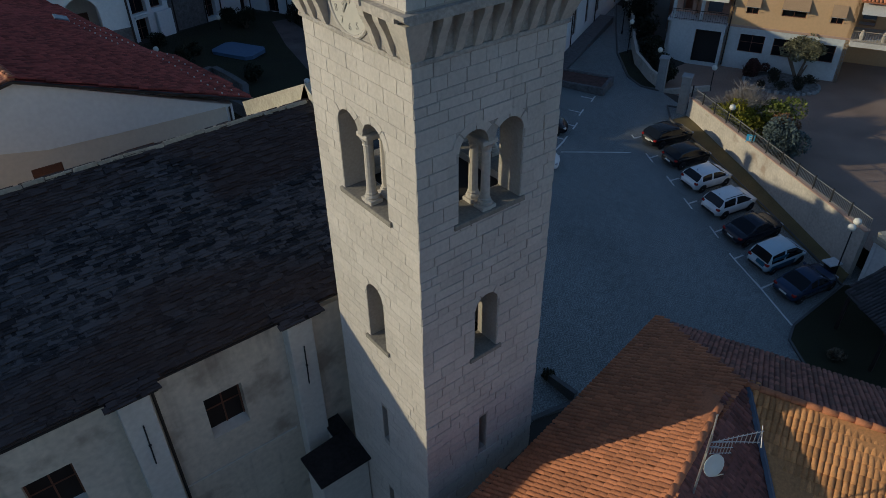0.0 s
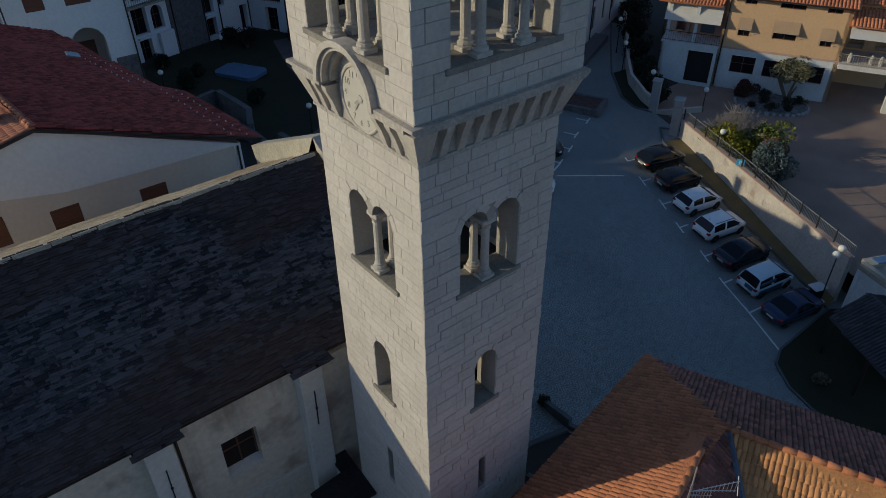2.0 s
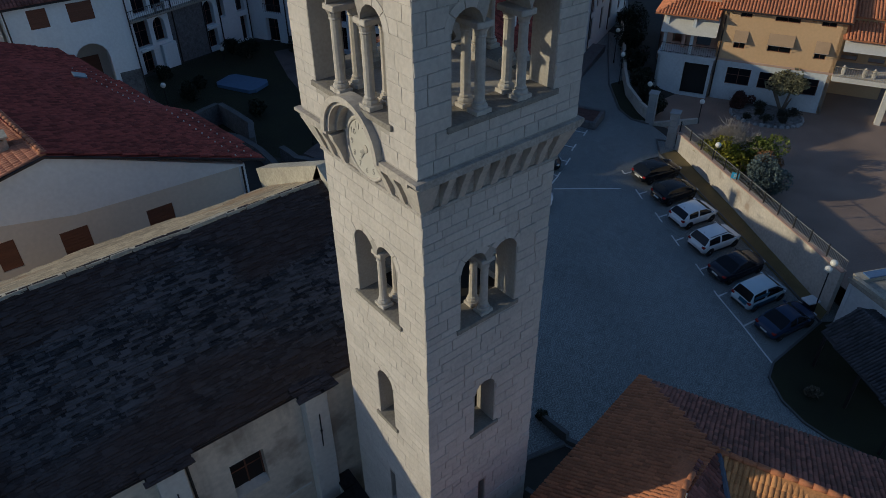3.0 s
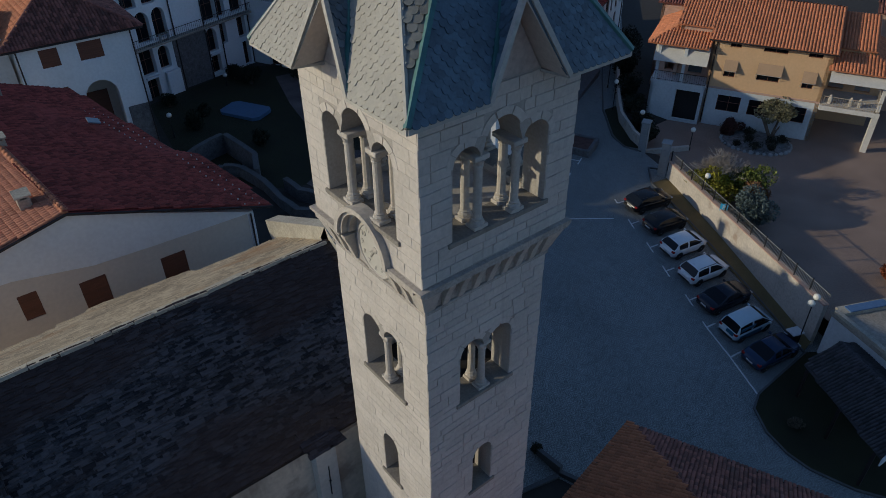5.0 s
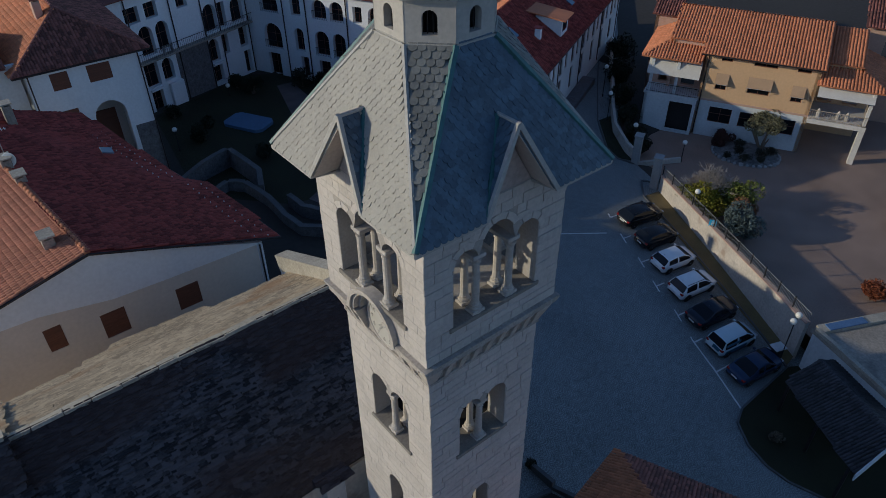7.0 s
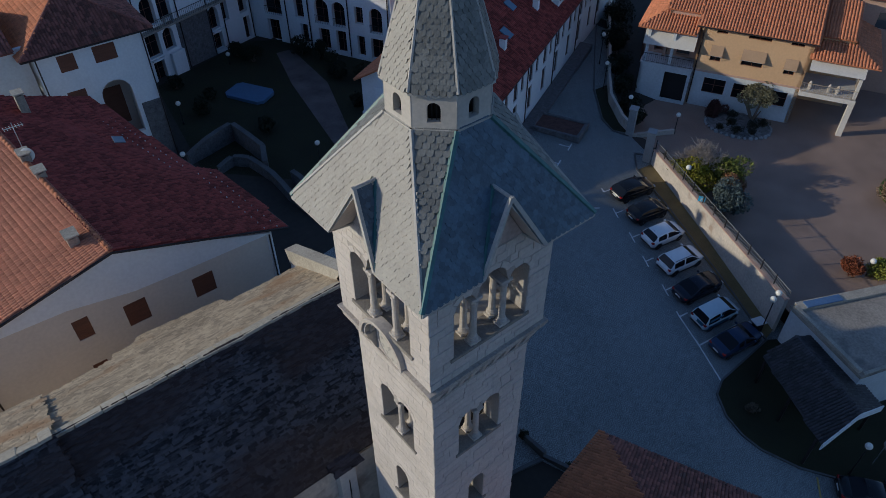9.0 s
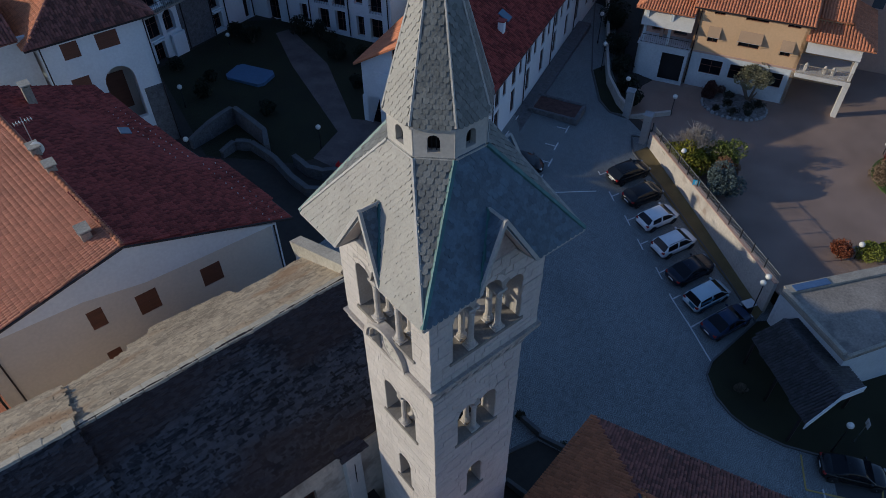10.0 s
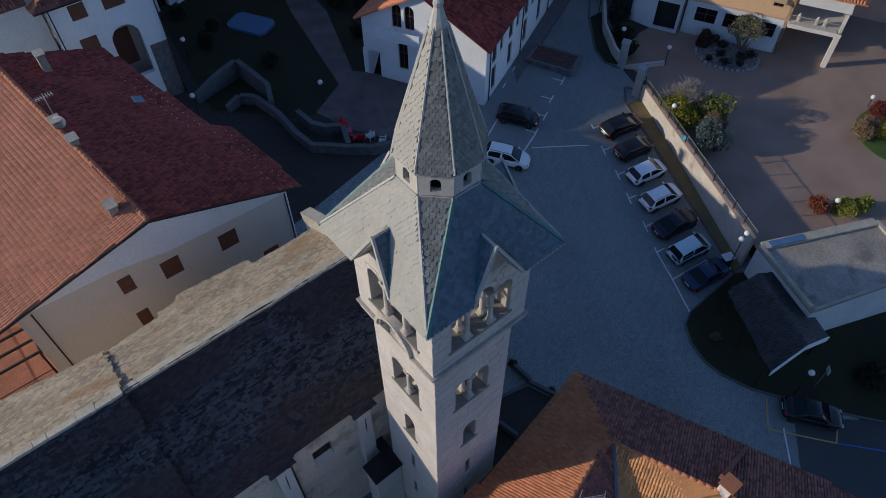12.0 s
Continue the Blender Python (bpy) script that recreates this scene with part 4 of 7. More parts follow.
# south wall with two windows, shown from the square's side
win_r = [(2.95, 4.15, 10.95, 12.66), (7.8, 9.05, 11.05, 12.8), (12.6, 13.8, 11.0, 12.7), (17.5, 18.7, 11.0, 12.7)]
holes = [rect(-b - WEST, -a - WEST, c, d) for a, b, c, d in win_r]
cw, cm = facade(church, (WEST, 5.42), (EAST, 5.42), -2.0, 14.3, holes, M_CHURCH, 0.6, label="stained cream plaster nave wall")
for a, b, c, d in win_r:
    wu = window_unit(church, cm, -b - WEST, -a - WEST, c, d, "glass", 0.32)
    wu["label"] = "deep-set church window with brown glazing bars"
    for sub in wu.children:
        if sub.name.startswith("pane"):
            sub.data.materials[0] = M_OLD_GLASS
    part("window_sill", sheet([(-b - WEST, 0.0, c + 0.01), (-a - WEST, 0.0, c + 0.01), (-a - WEST, 0.34, c + 0.14), (-b - WEST, 0.34, c + 0.14)], 0.03), M_CHURCH_LIGHT, church, m=cm)
facade(church, (EAST, 15.5), (WEST, 15.5), -2.0, 15.2, [], M_CHURCH, 0.6)
part("side_chapel", box(-5.3, -1.0, 15.4, 17.2, -2.0, 14.4), M_CHURCH, church, "plastered side chapel wall")
facade(church, (WEST, 15.5), (WEST, 5.42), -2.0, 14.5, [], M_CHURCH, 0.6)
# buttresses under little slate roofs
for xa, xb in ((-6.35, -5.50), (-1.38, -0.55), (-11.3, -10.45), (-16.3, -15.4)):
    bt = part("buttress", box(xa, xb, 4.98, 5.45, -2.0, 14.46, bevel=0.02), M_CHURCH_LIGHT, church, "pale plastered buttress with an iron tie")
    bm = bmesh.new()
    rod(bm, ((xa + xb) / 2 - 0.02, 4.96, 11.7), ((xa + xb) / 2 + 0.02, 4.96, 13.3), 0.022, seg=5)
    bmesh.ops.create_icosphere(bm, subdivisions=1, radius=0.05, matrix=Matrix.Translation(((xa + xb) / 2, 4.95, 12.5)))
    part("iron_tie", bm, M_IRON, bt, "black iron tie bar")
    hood = [(xa - 0.24, 4.74, 14.50), (xb + 0.22, 4.74, 14.50), (xb + 0.22, 5.42, 14.66), (xa - 0.24, 5.42, 14.66)]
    br = part("buttress_roof", sheet(hood, 0.07), M_SLAB, church)
    joined("slate_cover", cover(hood, CT, 0.24, 0.10, random.Random(17), lift=0.018, jx=0.08, jr=2.2, jz=0.02, first=-0.04), CT, M_SLATE, br)
bm = bmesh.new()
rod(bm, (-5.38, 5.3, 14.1), (-5.38, 5.3, 4.0), 0.05)
part("downpipe", bm, M_GUTTER, church)
bm = bmesh.new()
rod(bm, (-20, 5.27, 14.36), (-0.4, 5.27, 14.36), 0.06)
part("gutter", bm, M_GUTTER, church)
# cornice lines and a string in the plaster
part("wall_band", box(-5.4, -1.5, 5.395, 5.44, 9.55, 9.61), M_CHURCH_LIGHT, church)
# roof: near slope, far slope, and the higher western part
ch_rnd = random.Random(3)
for x0, x1, dz in ((STEP, EAST, 0.0), (WEST, STEP, 0.42)):
    ry, rz = (RIDGE_Y, RIDGE_Z) if dz == 0 else (11.0, RIDGE_Z + dz)
    eave = [(3.6, 16.4), (-0.8, 16.25), (-0.95, 17.1), (-5.2, 17.6), (-5.55, 16.95), (-6.55, 16.85), (-6.8, 16.3), (STEP, 15.9)] if dz == 0 else [(STEP, 15.95), (-12.4, 16.3), (-15.2, 16.8), (WEST, 17.0)]
    near = [(x0, EAVE_Y, EAVE_Z + dz * 0.8), (x1, EAVE_Y, EAVE_Z + dz * 0.8), (x1, ry, rz), (x0, ry, rz)]
    far = [(x, y, rz - (FAR_K + dz * 0.05) * (y - ry)) for x, y in eave] + [(x0, ry, rz), (x1, ry, rz)]
    # Shade is coloured into the near slope, sunlight into the far one.
    sl = part("roof_slope", sheet(near, 0.08), M_SLATE, church, "weathered stone-slate slope with shade put into its dark colour")
    fl = part("roof_slope", sheet(far, 0.08), M_SLATE_LIT, church, "stone-slate slope with sunlight put into its ochre colour")
    pl = cover(near, CT, 0.21, 0.095, ch_rnd, lift=0.018, jx=0.10, jr=2.2, jz=0.02, first=-0.06)
    if dz == 0:
        a, b = split_near(pl, (-3, 6, 15), 300)
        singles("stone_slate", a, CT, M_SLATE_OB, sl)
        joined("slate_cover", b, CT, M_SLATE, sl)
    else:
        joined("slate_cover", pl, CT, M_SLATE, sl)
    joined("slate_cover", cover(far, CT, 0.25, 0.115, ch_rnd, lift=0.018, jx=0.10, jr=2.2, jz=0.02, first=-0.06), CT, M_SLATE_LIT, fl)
    x = x0 + 0.02
    tilt = -math.degrees(math.atan(FAR_K))
    while x < x1 - 0.3:
        w = min(ch_rnd.uniform(0.6, 1.4), x1 - x)
        d = ch_rnd.uniform(0.5, 0.8)
        bm = box(0, w - 0.03, -0.06, d, -0.09, 0.055, bevel=0.015)
        for v in bm.verts:
            v.co.x += ch_rnd.uniform(-0.03, 0.03)
            v.co.y += ch_rnd.uniform(-0.05, 0.05) if v.co.y > 0.2 else 0
        part("ridge_stone", bm, M_COPING, church, m=pose(x, ry, rz + 0.055 + ch_rnd.uniform(-0.01, 0.02), tilt + ch_rnd.uniform(-3, 3), ch_rnd.uniform(-1, 1), ch_rnd.uniform(-1.5, 1.5)))
        x += w
part("roof_step", sheet([(STEP - 0.02, EAVE_Y, EAVE_Z + 0.2), (STEP + 0.02, EAVE_Y, EAVE_Z + 0.2), (STEP + 0.02, RIDGE_Y, RIDGE_Z + 0.27), (STEP - 0.02, RIDGE_Y, RIDGE_Z + 0.27)], 0.3), M_SLATE, church)
part("roof_step", sheet([(STEP - 0.02, RIDGE_Y, RIDGE_Z + 0.28), (STEP + 0.02, RIDGE_Y, RIDGE_Z + 0.28), (STEP + 0.02, 15.9, RIDGE_Z - 2.18), (STEP - 0.02, 15.9, RIDGE_Z - 2.18)], 0.3), M_SLATE_LIT, church)
# east gable with its raised coping
part("east_gable", slab([[(0, -2), (12.5, -2), (12.5, 15.2), (6.35, 18.25), (0.0, 14.5)]], 0.5, Matrix.Translation((EAST, 5.1, 0)) @ Matrix.Rotation(radians(90), 4, "Z") @ pose(0, -0.5, 0)), M_CHURCH_LIGHT, church, "pale east gable wall with a raised coping")
for a, b in (((5.0, 14.75), (11.55, 18.55)), ((11.55, 18.55), (17.75, 15.75))):
    part("gable_coping", sheet([(EAST - 0.12, a[0], a[1]), (EAST + 0.62, a[0], a[1]), (EAST + 0.62, b[0], b[1]), (EAST - 0.12, b[0], b[1])], 0.9), M_COPING, church, "pale stone gable coping")
# sacristy block behind the tower and the lean-to in front
part("apse", box(3.6, 9.0, 7.5, 15.5, -2, 12.4), M_CHURCH, church)
part("apse_roof", sheet([(3.6, 7.2, 12.3), (9.3, 7.2, 12.3), (9.3, 11.5, 14.2), (3.6, 11.5, 14.2)], 0.15), M_SLATE, church)
part("apse_roof", sheet([(9.3, 15.8, 12.3), (3.6, 15.8, 12.3), (3.6, 11.5, 14.2), (9.3, 11.5, 14.2)], 0.15), M_SLATE, church)
part("sacristy_wall", box(-0.6, 3.0, 5.25, 5.5, -2, 14.2), M_CHURCH, church)
lean = thing("lean_to", pose(0, 0, 0), "small white lean-to with a dark slab roof between church and tower", "lean-to")
part("wall", box(-1.78, -0.05, 3.4, 4.45, -1.5, 8.88), M_CHURCH_LIGHT, lean)
part("wall", box(-0.6, -0.05, 4.45, 5.4, -1.5, 9.0), M_CHURCH_LIGHT, lean)
part("roof", sheet([(-1.92, 3.2, 8.95), (-0.02, 3.2, 8.95), (-0.02, 4.6, 9.2), (-1.94, 4.48, 9.18)], 0.12), M_SLAB, lean, "dark stone slab roof")
part("roof", sheet([(-0.62, 4.6, 9.2), (-0.02, 4.6, 9.2), (-0.02, 5.4, 9.34), (-0.62, 5.4, 9.34)], 0.12), M_SLAB, lean, "dark stone slab roof")
low = thing("porch", pose(0, 0, 0), "low porch with a dark lean-to roof against the church wall", "porch")
part("wall", box(-7.4, -6.2, 3.9, 5.4, -1.5, 9.3), M_CHURCH_LIGHT, low)
part("roof", sheet([(-7.6, 3.6, 9.35), (-6.0, 3.6, 9.35), (-6.0, 5.4, 9.9), (-7.6, 5.4, 9.9)], 0.1), M_SLAB, low)

# ---- tiled roofs ----
COPPI = [barrel(0.162, 0.34, 0.05), barrel(0.155, 0.34, 0.056)]
COPPI_FAR = [barrel(0.24, 0.42, 0.09)]
COPPI_MID = [barrel(0.19, 0.35, 0.075), barrel(0.185, 0.35, 0.082)]


def tiled(parent, pts, material, templates=COPPI, dx=0.165, dy=0.32, near=None, single=None, label="", seed=1, jr=1.5):
    """A roof slope of curved tiles on boards."""
    r = random.Random(seed)
    sl = part("roof_slope", sheet(pts, 0.12), material, parent, label)
    wp = [world_of(parent) @ Vector(p) for p in pts]
    pl = cover(wp, templates, dx, dy, r, lift=0.005, stagger=0.0, jx=0.012, jr=jr, jz=0.012)
    if near:
        a, b = split_near(pl, near, 300)
        singles("roof_tile", a, templates, single, sl, smooth=True)
        joined("tile_cover", b, templates, material, sl, smooth=True)
    else:
        joined("tile_cover", pl, templates, material, sl, smooth=True)
    return sl


def ridge_tiles(parent, a, b, material, r=0.105, step=0.40):
    a, b = Vector(a), Vector(b)
    d = b - a
    n = max(1, int(d.length / step))
    for k in range(n):
        p, q = a + d * (k / n), a + d * ((k + 1.12) / n)
        bm = bmesh.new()
        rod(bm, p, q, r, r * 0.84, seg=8)
        bmesh.ops.delete(bm, geom=[f for f in bm.faces if f.calc_center_median().z < min(p.z, q.z) - r * 0.55], context="FACES")
        part("ridge_tile", bm, material, parent, smooth=True)


rectory = thing("rectory", pose(0, 0, 0), "rectory with an old clay-tile roof, half in the tower's shadow", "house")
E0, E1, E2, E3 = (-4, -1.85, 10.8), (11.15, 0.32, 10.8), (15.05, -9.2, 10.8), (17.2, -14.6, 10.8)
HP, HL, HW, HR = (8.45, -4.3, 12.95), (6.9, -4.42, 13.22), (-4, -7.35, 13.22), (12.6, -14.6, 13.15)
VL = (4.6, -8.7, 11.0)
# Tile colours carry the light: old and ochre where sunlit, brown where shaded.
tiled(rectory, [E0, E1, HP, HL, HW], M_TILE_OLD, near=(3, -4, 12.5), single=M_TILE_OLD_OB, label="sunlit slope of old tiles with sunlight in their ochre", seed=2)
tiled(rectory, [E1, E2, E3, HR, HP], M_TILE_BROWN, label="shaded slope of weathered tiles with shade in their brown", seed=3, jr=3)
tiled(rectory, [HP, HR, (7.0, -14.6, 10.6), VL], M_TILE_OCHRE, near=(8, -7, 12.5), single=M_TILE_OCHRE_OB, label="slope of old tiles with sunlight in their ochre", seed=4, jr=1.8)
tiled(rectory, [HP, HL, HW, (-4, -10.9, 11.0), VL], M_TILE_BROWN, label="shaded slope of old tiles with shade in their brown", seed=5, jr=2.2)
for a, b in ((HL, HW), (HP, HR), (E1, HP)):
    ridge_tiles(rectory, (a[0], a[1], a[2] + 0.06), (b[0], b[1], b[2] + 0.06), M_TILE_OLD if a is not E1 else M_TILE_BROWN)
part("fire_wall", sheet([(11.25, -9.05, 13.35), (11.25, -9.3, 13.35), (14.95, -9.05, 11.12), (14.95, -8.8, 11.12)], 0.3), M_TILE_BROWN, rectory, "low tiled fire wall across the roof")
bm = bmesh.new()
rod(bm, (HP[0], HP[1] - 0.1, HP[2] + 0.02), (VL[0], VL[1], VL[2] + 0.05), 0.09, seg=5)
part("valley_gutter", bm, mat("blue_grey_lead", (0.10, 0.13, 0.17), 0.5, 0.2), rectory, "blue-grey lead valley gutter")
for a, b in ((E0, E1), (E1, E2), (E2, E3)):
    bm = bmesh.new()
    rod(bm, (a[0], a[1], a[2] - 0.03), (b[0], b[1], b[2] - 0.03), 0.07)
    part("gutter", bm, M_GUTTER, rectory)
facade(rectory, (10.75, -0.1), (-4, -2.2), -2, 10.75, [], M_CHURCH_LIGHT)
facade(rectory, (16.8, -14.4), (10.75, -0.1), -3, 10.75, [rect(3, 4.2, 6.5, 8.4), rect(8, 9.2, 6.5, 8.4)], M_CHURCH_LIGHT)
facade(rectory, (-4, -10.7), (16.8, -14.4), -3, 10.6, [], M_CHURCH_LIGHT)
facade(rectory, (-4, -2.2), (-4, -10.7), -3, 10.9, [], M_CHURCH_LIGHT)
ch = part("chimney", box(10.5, 11.15, -10.0, -9.35, 12.2, 13.9, bevel=0.02), M_CHURCH_LIGHT, rectory, "plastered chimney with a tile cap")
part("cap", box(10.4, 11.25, -10.1, -9.25, 13.95, 14.05), M_TILE_OLD_OB, ch)
part("vent_pot", lathe([(0.13, 11.4), (0.13, 12.15), (0.17, 12.2), (0.16, 12.3), (0.05, 12.36)], 10), M_TILE_OLD_OB, rectory, "round clay vent pot", m=pose(0.30, -2.75, 0))

aerial = thing("tv_aerial", pose(4.2, -5.55, 12.75), "grey television mast with two aerials and a white dish", "aerial")


def bars(name, parent, segs, label=""):
    bm = bmesh.new()
    for a, b, r in segs:
        rod(bm, a, b, r, seg=4)
    return part(name, bm, M_STEEL, parent, label)


bars("mast", aerial, [((0, 0, 0), (0, 0, 2.45), 0.032)])
dish = part("dish", lathe([(0.01, 0.0), (0.13, 0.02), (0.24, 0.06), (0.30, 0.10), (0.285, 0.105), (0.02, 0.03)], 18), M_GLOBE, aerial, "white satellite dish", m=pose(0.12, -0.14, 1.42, 68, 0, -18), smooth=True)
bars("feed_arm", dish, [((0, -0.3, 0.1), (0, -0.05, 0.42), 0.012)])
fa, fb = Vector((0.12, -0.1, 2.2)), Vector((0.95, -0.72, 2.32))
yagi = bars("yagi_aerial", aerial, [((0, 0, 2.15), fa, 0.016), (fa, fb + Vector((0, 0, 0.20)), 0.014), (fa, fb - Vector((0, 0, 0.20)), 0.014)], "long tapering aerial")
for k in range(10):
    p = fa.lerp(fb, (k + 0.5) / 10)
    w = 0.05 + 0.20 * (k + 0.5) / 10
    bars("element", yagi, [(p - Vector((0, 0, w)), p + Vector((0, 0, w)), 0.010)])
bars("element", yagi, [(fb - Vector((0.1, 0.1, 0.22)), fb + Vector((0.1, 0.1, 0.22)), 0.014)])
panel = bars("panel_aerial", aerial, [((0, 0, 2.0), (0.2, -0.15, 2.0), 0.014)], "grid panel aerial")
for k in range(7):
    bars("grid_bar", panel, [((0.08 + 0.06 * k, -0.06 - 0.045 * k, 1.72), (0.08 + 0.06 * k, -0.06 - 0.045 * k, 2.18), 0.010)])
for z in (1.75, 1.95, 2.15):
    bars("grid_bar", panel, [((0.06, -0.04, z), (0.48, -0.36, z), 0.012)])
bars("whip_aerial", aerial, [((0, 0, 2.3), (0.10, 0.06, 3.0), 0.022)])

# ---- house with the dark red roof ----
red = thing("red_roof_house", pose(0, 0, 0), "white and beige house with a broad dark red tile roof", "house")
RA, RB, RL, RR = (-4.38, 21.1, 17.75), (-6.6, 43.8, 17.75), (-15.2, 20.9, 15.3), (5.35, 21.05, 14.3)
# One tile roof in two colours: shade in the red, sunlight in the salmon.
tiled(red, [RR, (4.65, 29.35, 14.3), (3.45, 30.0, 14.72), (1.15, 43.5, 14.72), RB, RA], M_TILE_RED, COPPI_MID, 0.20, 0.33, label="tile slope with shade put into its dark red", seed=6)
tiled(red, [RA, RB, (-17.4, 43.5, 15.3), RL], M_TILE_SALMON, COPPI_MID, 0.20, 0.33, label="tile slope with sunlight put into its salmon colour", seed=7)
ridge_tiles(red, (RA[0], RA[1], RA[2] + 0.05), (RB[0], RB[1], RB[2] + 0.05), M_TILE_OLD_OB, 0.15, 0.45)
wr = [(-7.52, -6.67, 12.8, 14.25), (-4.91, -3.66, 12.15, 13.75), (-0.99, 0.3, 11.9, 13.4), (-7.54, -6.73, 9.3, 10.75), (-3.0, -1.8, 8.2, 9.8), (1.6, 2.8, 8.2, 9.8)]
X0 = -13.0
_, fm = facade(red, (X0, 21.4), (4.35, 21.4), 0, 14.0, [rect(a - X0, b - X0, c, d) for a, b, c, d in wr], M_BEIGE, label="smooth beige gable wall", top=[(17.35, 14.12), (12.0, 14.3), (9.0, 14.45), (5.6, 15.15), (0.0, 15.4)])
part("gable", slab([[(17.35, 14.12), (8.65, 17.55), (0.0, 15.75), (0.0, 15.4), (5.6, 15.15), (9.0, 14.45), (12.0, 14.3)]], 0.34), M_WHITE, red, "white rendered gable", m=fm @ pose(0, -0.05, 0))
for a, b, c, d in wr:
    window_unit(red, fm, a - X0, b - X0, c, d, "shutter")
facade(red, (4.35, 21.4), (3.6, 29.4), 0, 14.2, [rect(2, 3.2, 9.5, 11)], M_WHITE)
facade(red, (2.6, 30), (0.4, 43.2), 0, 14.6, [rect(3, 4.2, 9.5, 11)], M_WHITE)
facade(red, (0.4, 43.2), (-13, 43.2), 0, 15.0, [], M_WHITE)
facade(red, (-13, 43.2), (X0, 21.4), 0, 15.3, [], M_BEIGE)
for a, b in ((RR, (4.65, 29.35, 14.3)), ((3.45, 30.0, 14.72), (1.15, 43.5, 14.72)), (RA, RR), (RA, RL)):
    bm = bmesh.new()
    rod(bm, (a[0], a[1] - 0.03, a[2] - 0.08), (b[0], b[1] - 0.03, b[2] - 0.08), 0.075)
    part("gutter", bm, M_GUTTER, red)
for x, y in ((4.15, 21.3), (-12.2, 21.3)):
    bm = bmesh.new()
    rod(bm, (x, y, 14.1 if x > 0 else 15.2), (x, y, 3), 0.05)
    part("downpipe", bm, M_GUTTER, red)
for x, y, z, hh in ((-5.6, 23.3, 17.1, 0.95), (-5.15, 30.3, 17.3, 0.8), (-5.35, 32.6, 17.3, 0.9), (-3.6, 40.6, 16.6, 1.5)):
    c = part("chimney", box(-0.28, 0.28, -0.38, 0.38, 0, hh, bevel=0.02), M_CHIMNEY, red, "small weathered chimney with a slab cap", m=pose(x, y, z))
    part("cap", box(-0.36, 0.36, -0.46, 0.46, hh + 0.12, hh + 0.2), M_COPING, c)
    bm = bmesh.new()
    for sx in (-0.2, 0.2):
        bx(bm, sx - 0.06, sx + 0.06, -0.36, 0.36, hh - 0.01, hh + 0.13)
    part("cap_post", bm, M_CHIMNEY, c)
part("skylight", box(-0.36, 0.36, -0.42, 0.42, 0, 0.08, bevel=0.01), mat("skylight_glass", (0.16, 0.19, 0.22), 0.25, 0.05), red, "small roof light", m=pose(0.25, 34.0, 16.15, 0, 20, -5))
bm = bmesh.new()
sg = random.Random(5)
for row, inset in ((0, 0.7), (1, 1.5)):
    for k in range(34):
        t = k / 33
        if t < 0.36:
            x, y = 5.35 + (4.65 - 5.35) * t / 0.36, 21.05 + 8.3 * t / 0.36
            z = 14.3
        else:
            u = (t - 0.36) / 0.64
            x, y, z = 3.45 - 2.3 * u, 30 + 13.5 * u, 14.72
        x -= inset
        z += inset * 0.355 + 0.1
        bx(bm, x - 0.03, x + 0.03, y - 0.03, y + 0.03, z, z + 0.07)
part("snow_guard", bm, M_STEEL, red, "row of small pale snow hooks")["kind"] = "stuff"
ra = thing("tv_aerial", pose(-5.2, 33.4, 17.9), "grey rooftop television aerial", "aerial")
bm = bmesh.new()
rod(bm, (0, 0, -0.4), (0, 0, 2.0), 0.03)
part("mast", bm, M_STEEL, ra)
bm = bmesh.new()
rod(bm, (-0.5, 0, 1.7), (0.6, 0, 1.7), 0.02)
for k in range(7):
    rod(bm, (-0.5 + k * 0.17, -0.25, 1.7), (-0.5 + k * 0.17, 0.25, 1.7), 0.014, seg=4)
part("yagi_aerial", bm, M_STEEL, ra)
part("dish", lathe([(0.01, 0.0), (0.16, 0.02), (0.32, 0.07), (0.42, 0.13), (0.40, 0.14), (0.02, 0.04)], 18), M_GLOBE, ra, "white satellite dish", m=pose(0.1, -0.9, 0.25, 75, 0, -35), smooth=True)

# ---- white house with the arched gateway ----
def hip_house_roof(parent, corners, ridge_a, ridge_b, z, rz, mats, over=0.0, templates=COPPI_FAR, dx=0.25, dy=0.40, seed=20):
    """Four slopes between eave corners in order and a ridge."""
    c = [(x, y, z) for x, y in corners]
    a, b = (*ridge_a, rz), (*ridge_b, rz)
    for k, pts in enumerate(([c[0], c[1], a], [c[1], c[2], b, a], [c[2], c[3], b], [c[3], c[0], a, b])):
        tiled(parent, pts, mats[k], templates, dx, dy, seed=seed + k)
    for p, q in ((c[0], a), (c[1], a), (c[2], b), (c[3], b), (a, b)):
        ridge_tiles(parent, (p[0], p[1], p[2] + 0.05), (q[0], q[1], q[2] + 0.05), mats[0], 0.14, 0.5)
    for p, q in ((c[0], c[1]), (c[1], c[2]), (c[3], c[0])):
        bm = bmesh.new()
        rod(bm, (p[0], p[1], p[2] - 0.08), (q[0], q[1], q[2] - 0.08), 0.08)
        part("gutter", bm, M_GUTTER, parent)


ha = thing("gateway_house", pose(0, 0, 0), "white house with brown shutters and an arched gateway", "house")
hw = [(0.62, 1.95, 15.1, 16.5), (3.35, 5.15, 15.1, 16.5), (0.42, 1.88, 11.95, 13.4)]
_, hm = facade(ha, (-1.0, 48.4), (7.45, 48.2), 2, 16.75, [rect(a + 1, b + 1, c, d) for a, b, c, d in hw] + [arch(3.9, 6.4, 8.0, 13.35)], M_WHITE, 0.5, label="white rendered front with an arched gateway")
for a, b, c, d in hw:
    window_unit(ha, hm, a + 1, b + 1, c, d, "shutter")
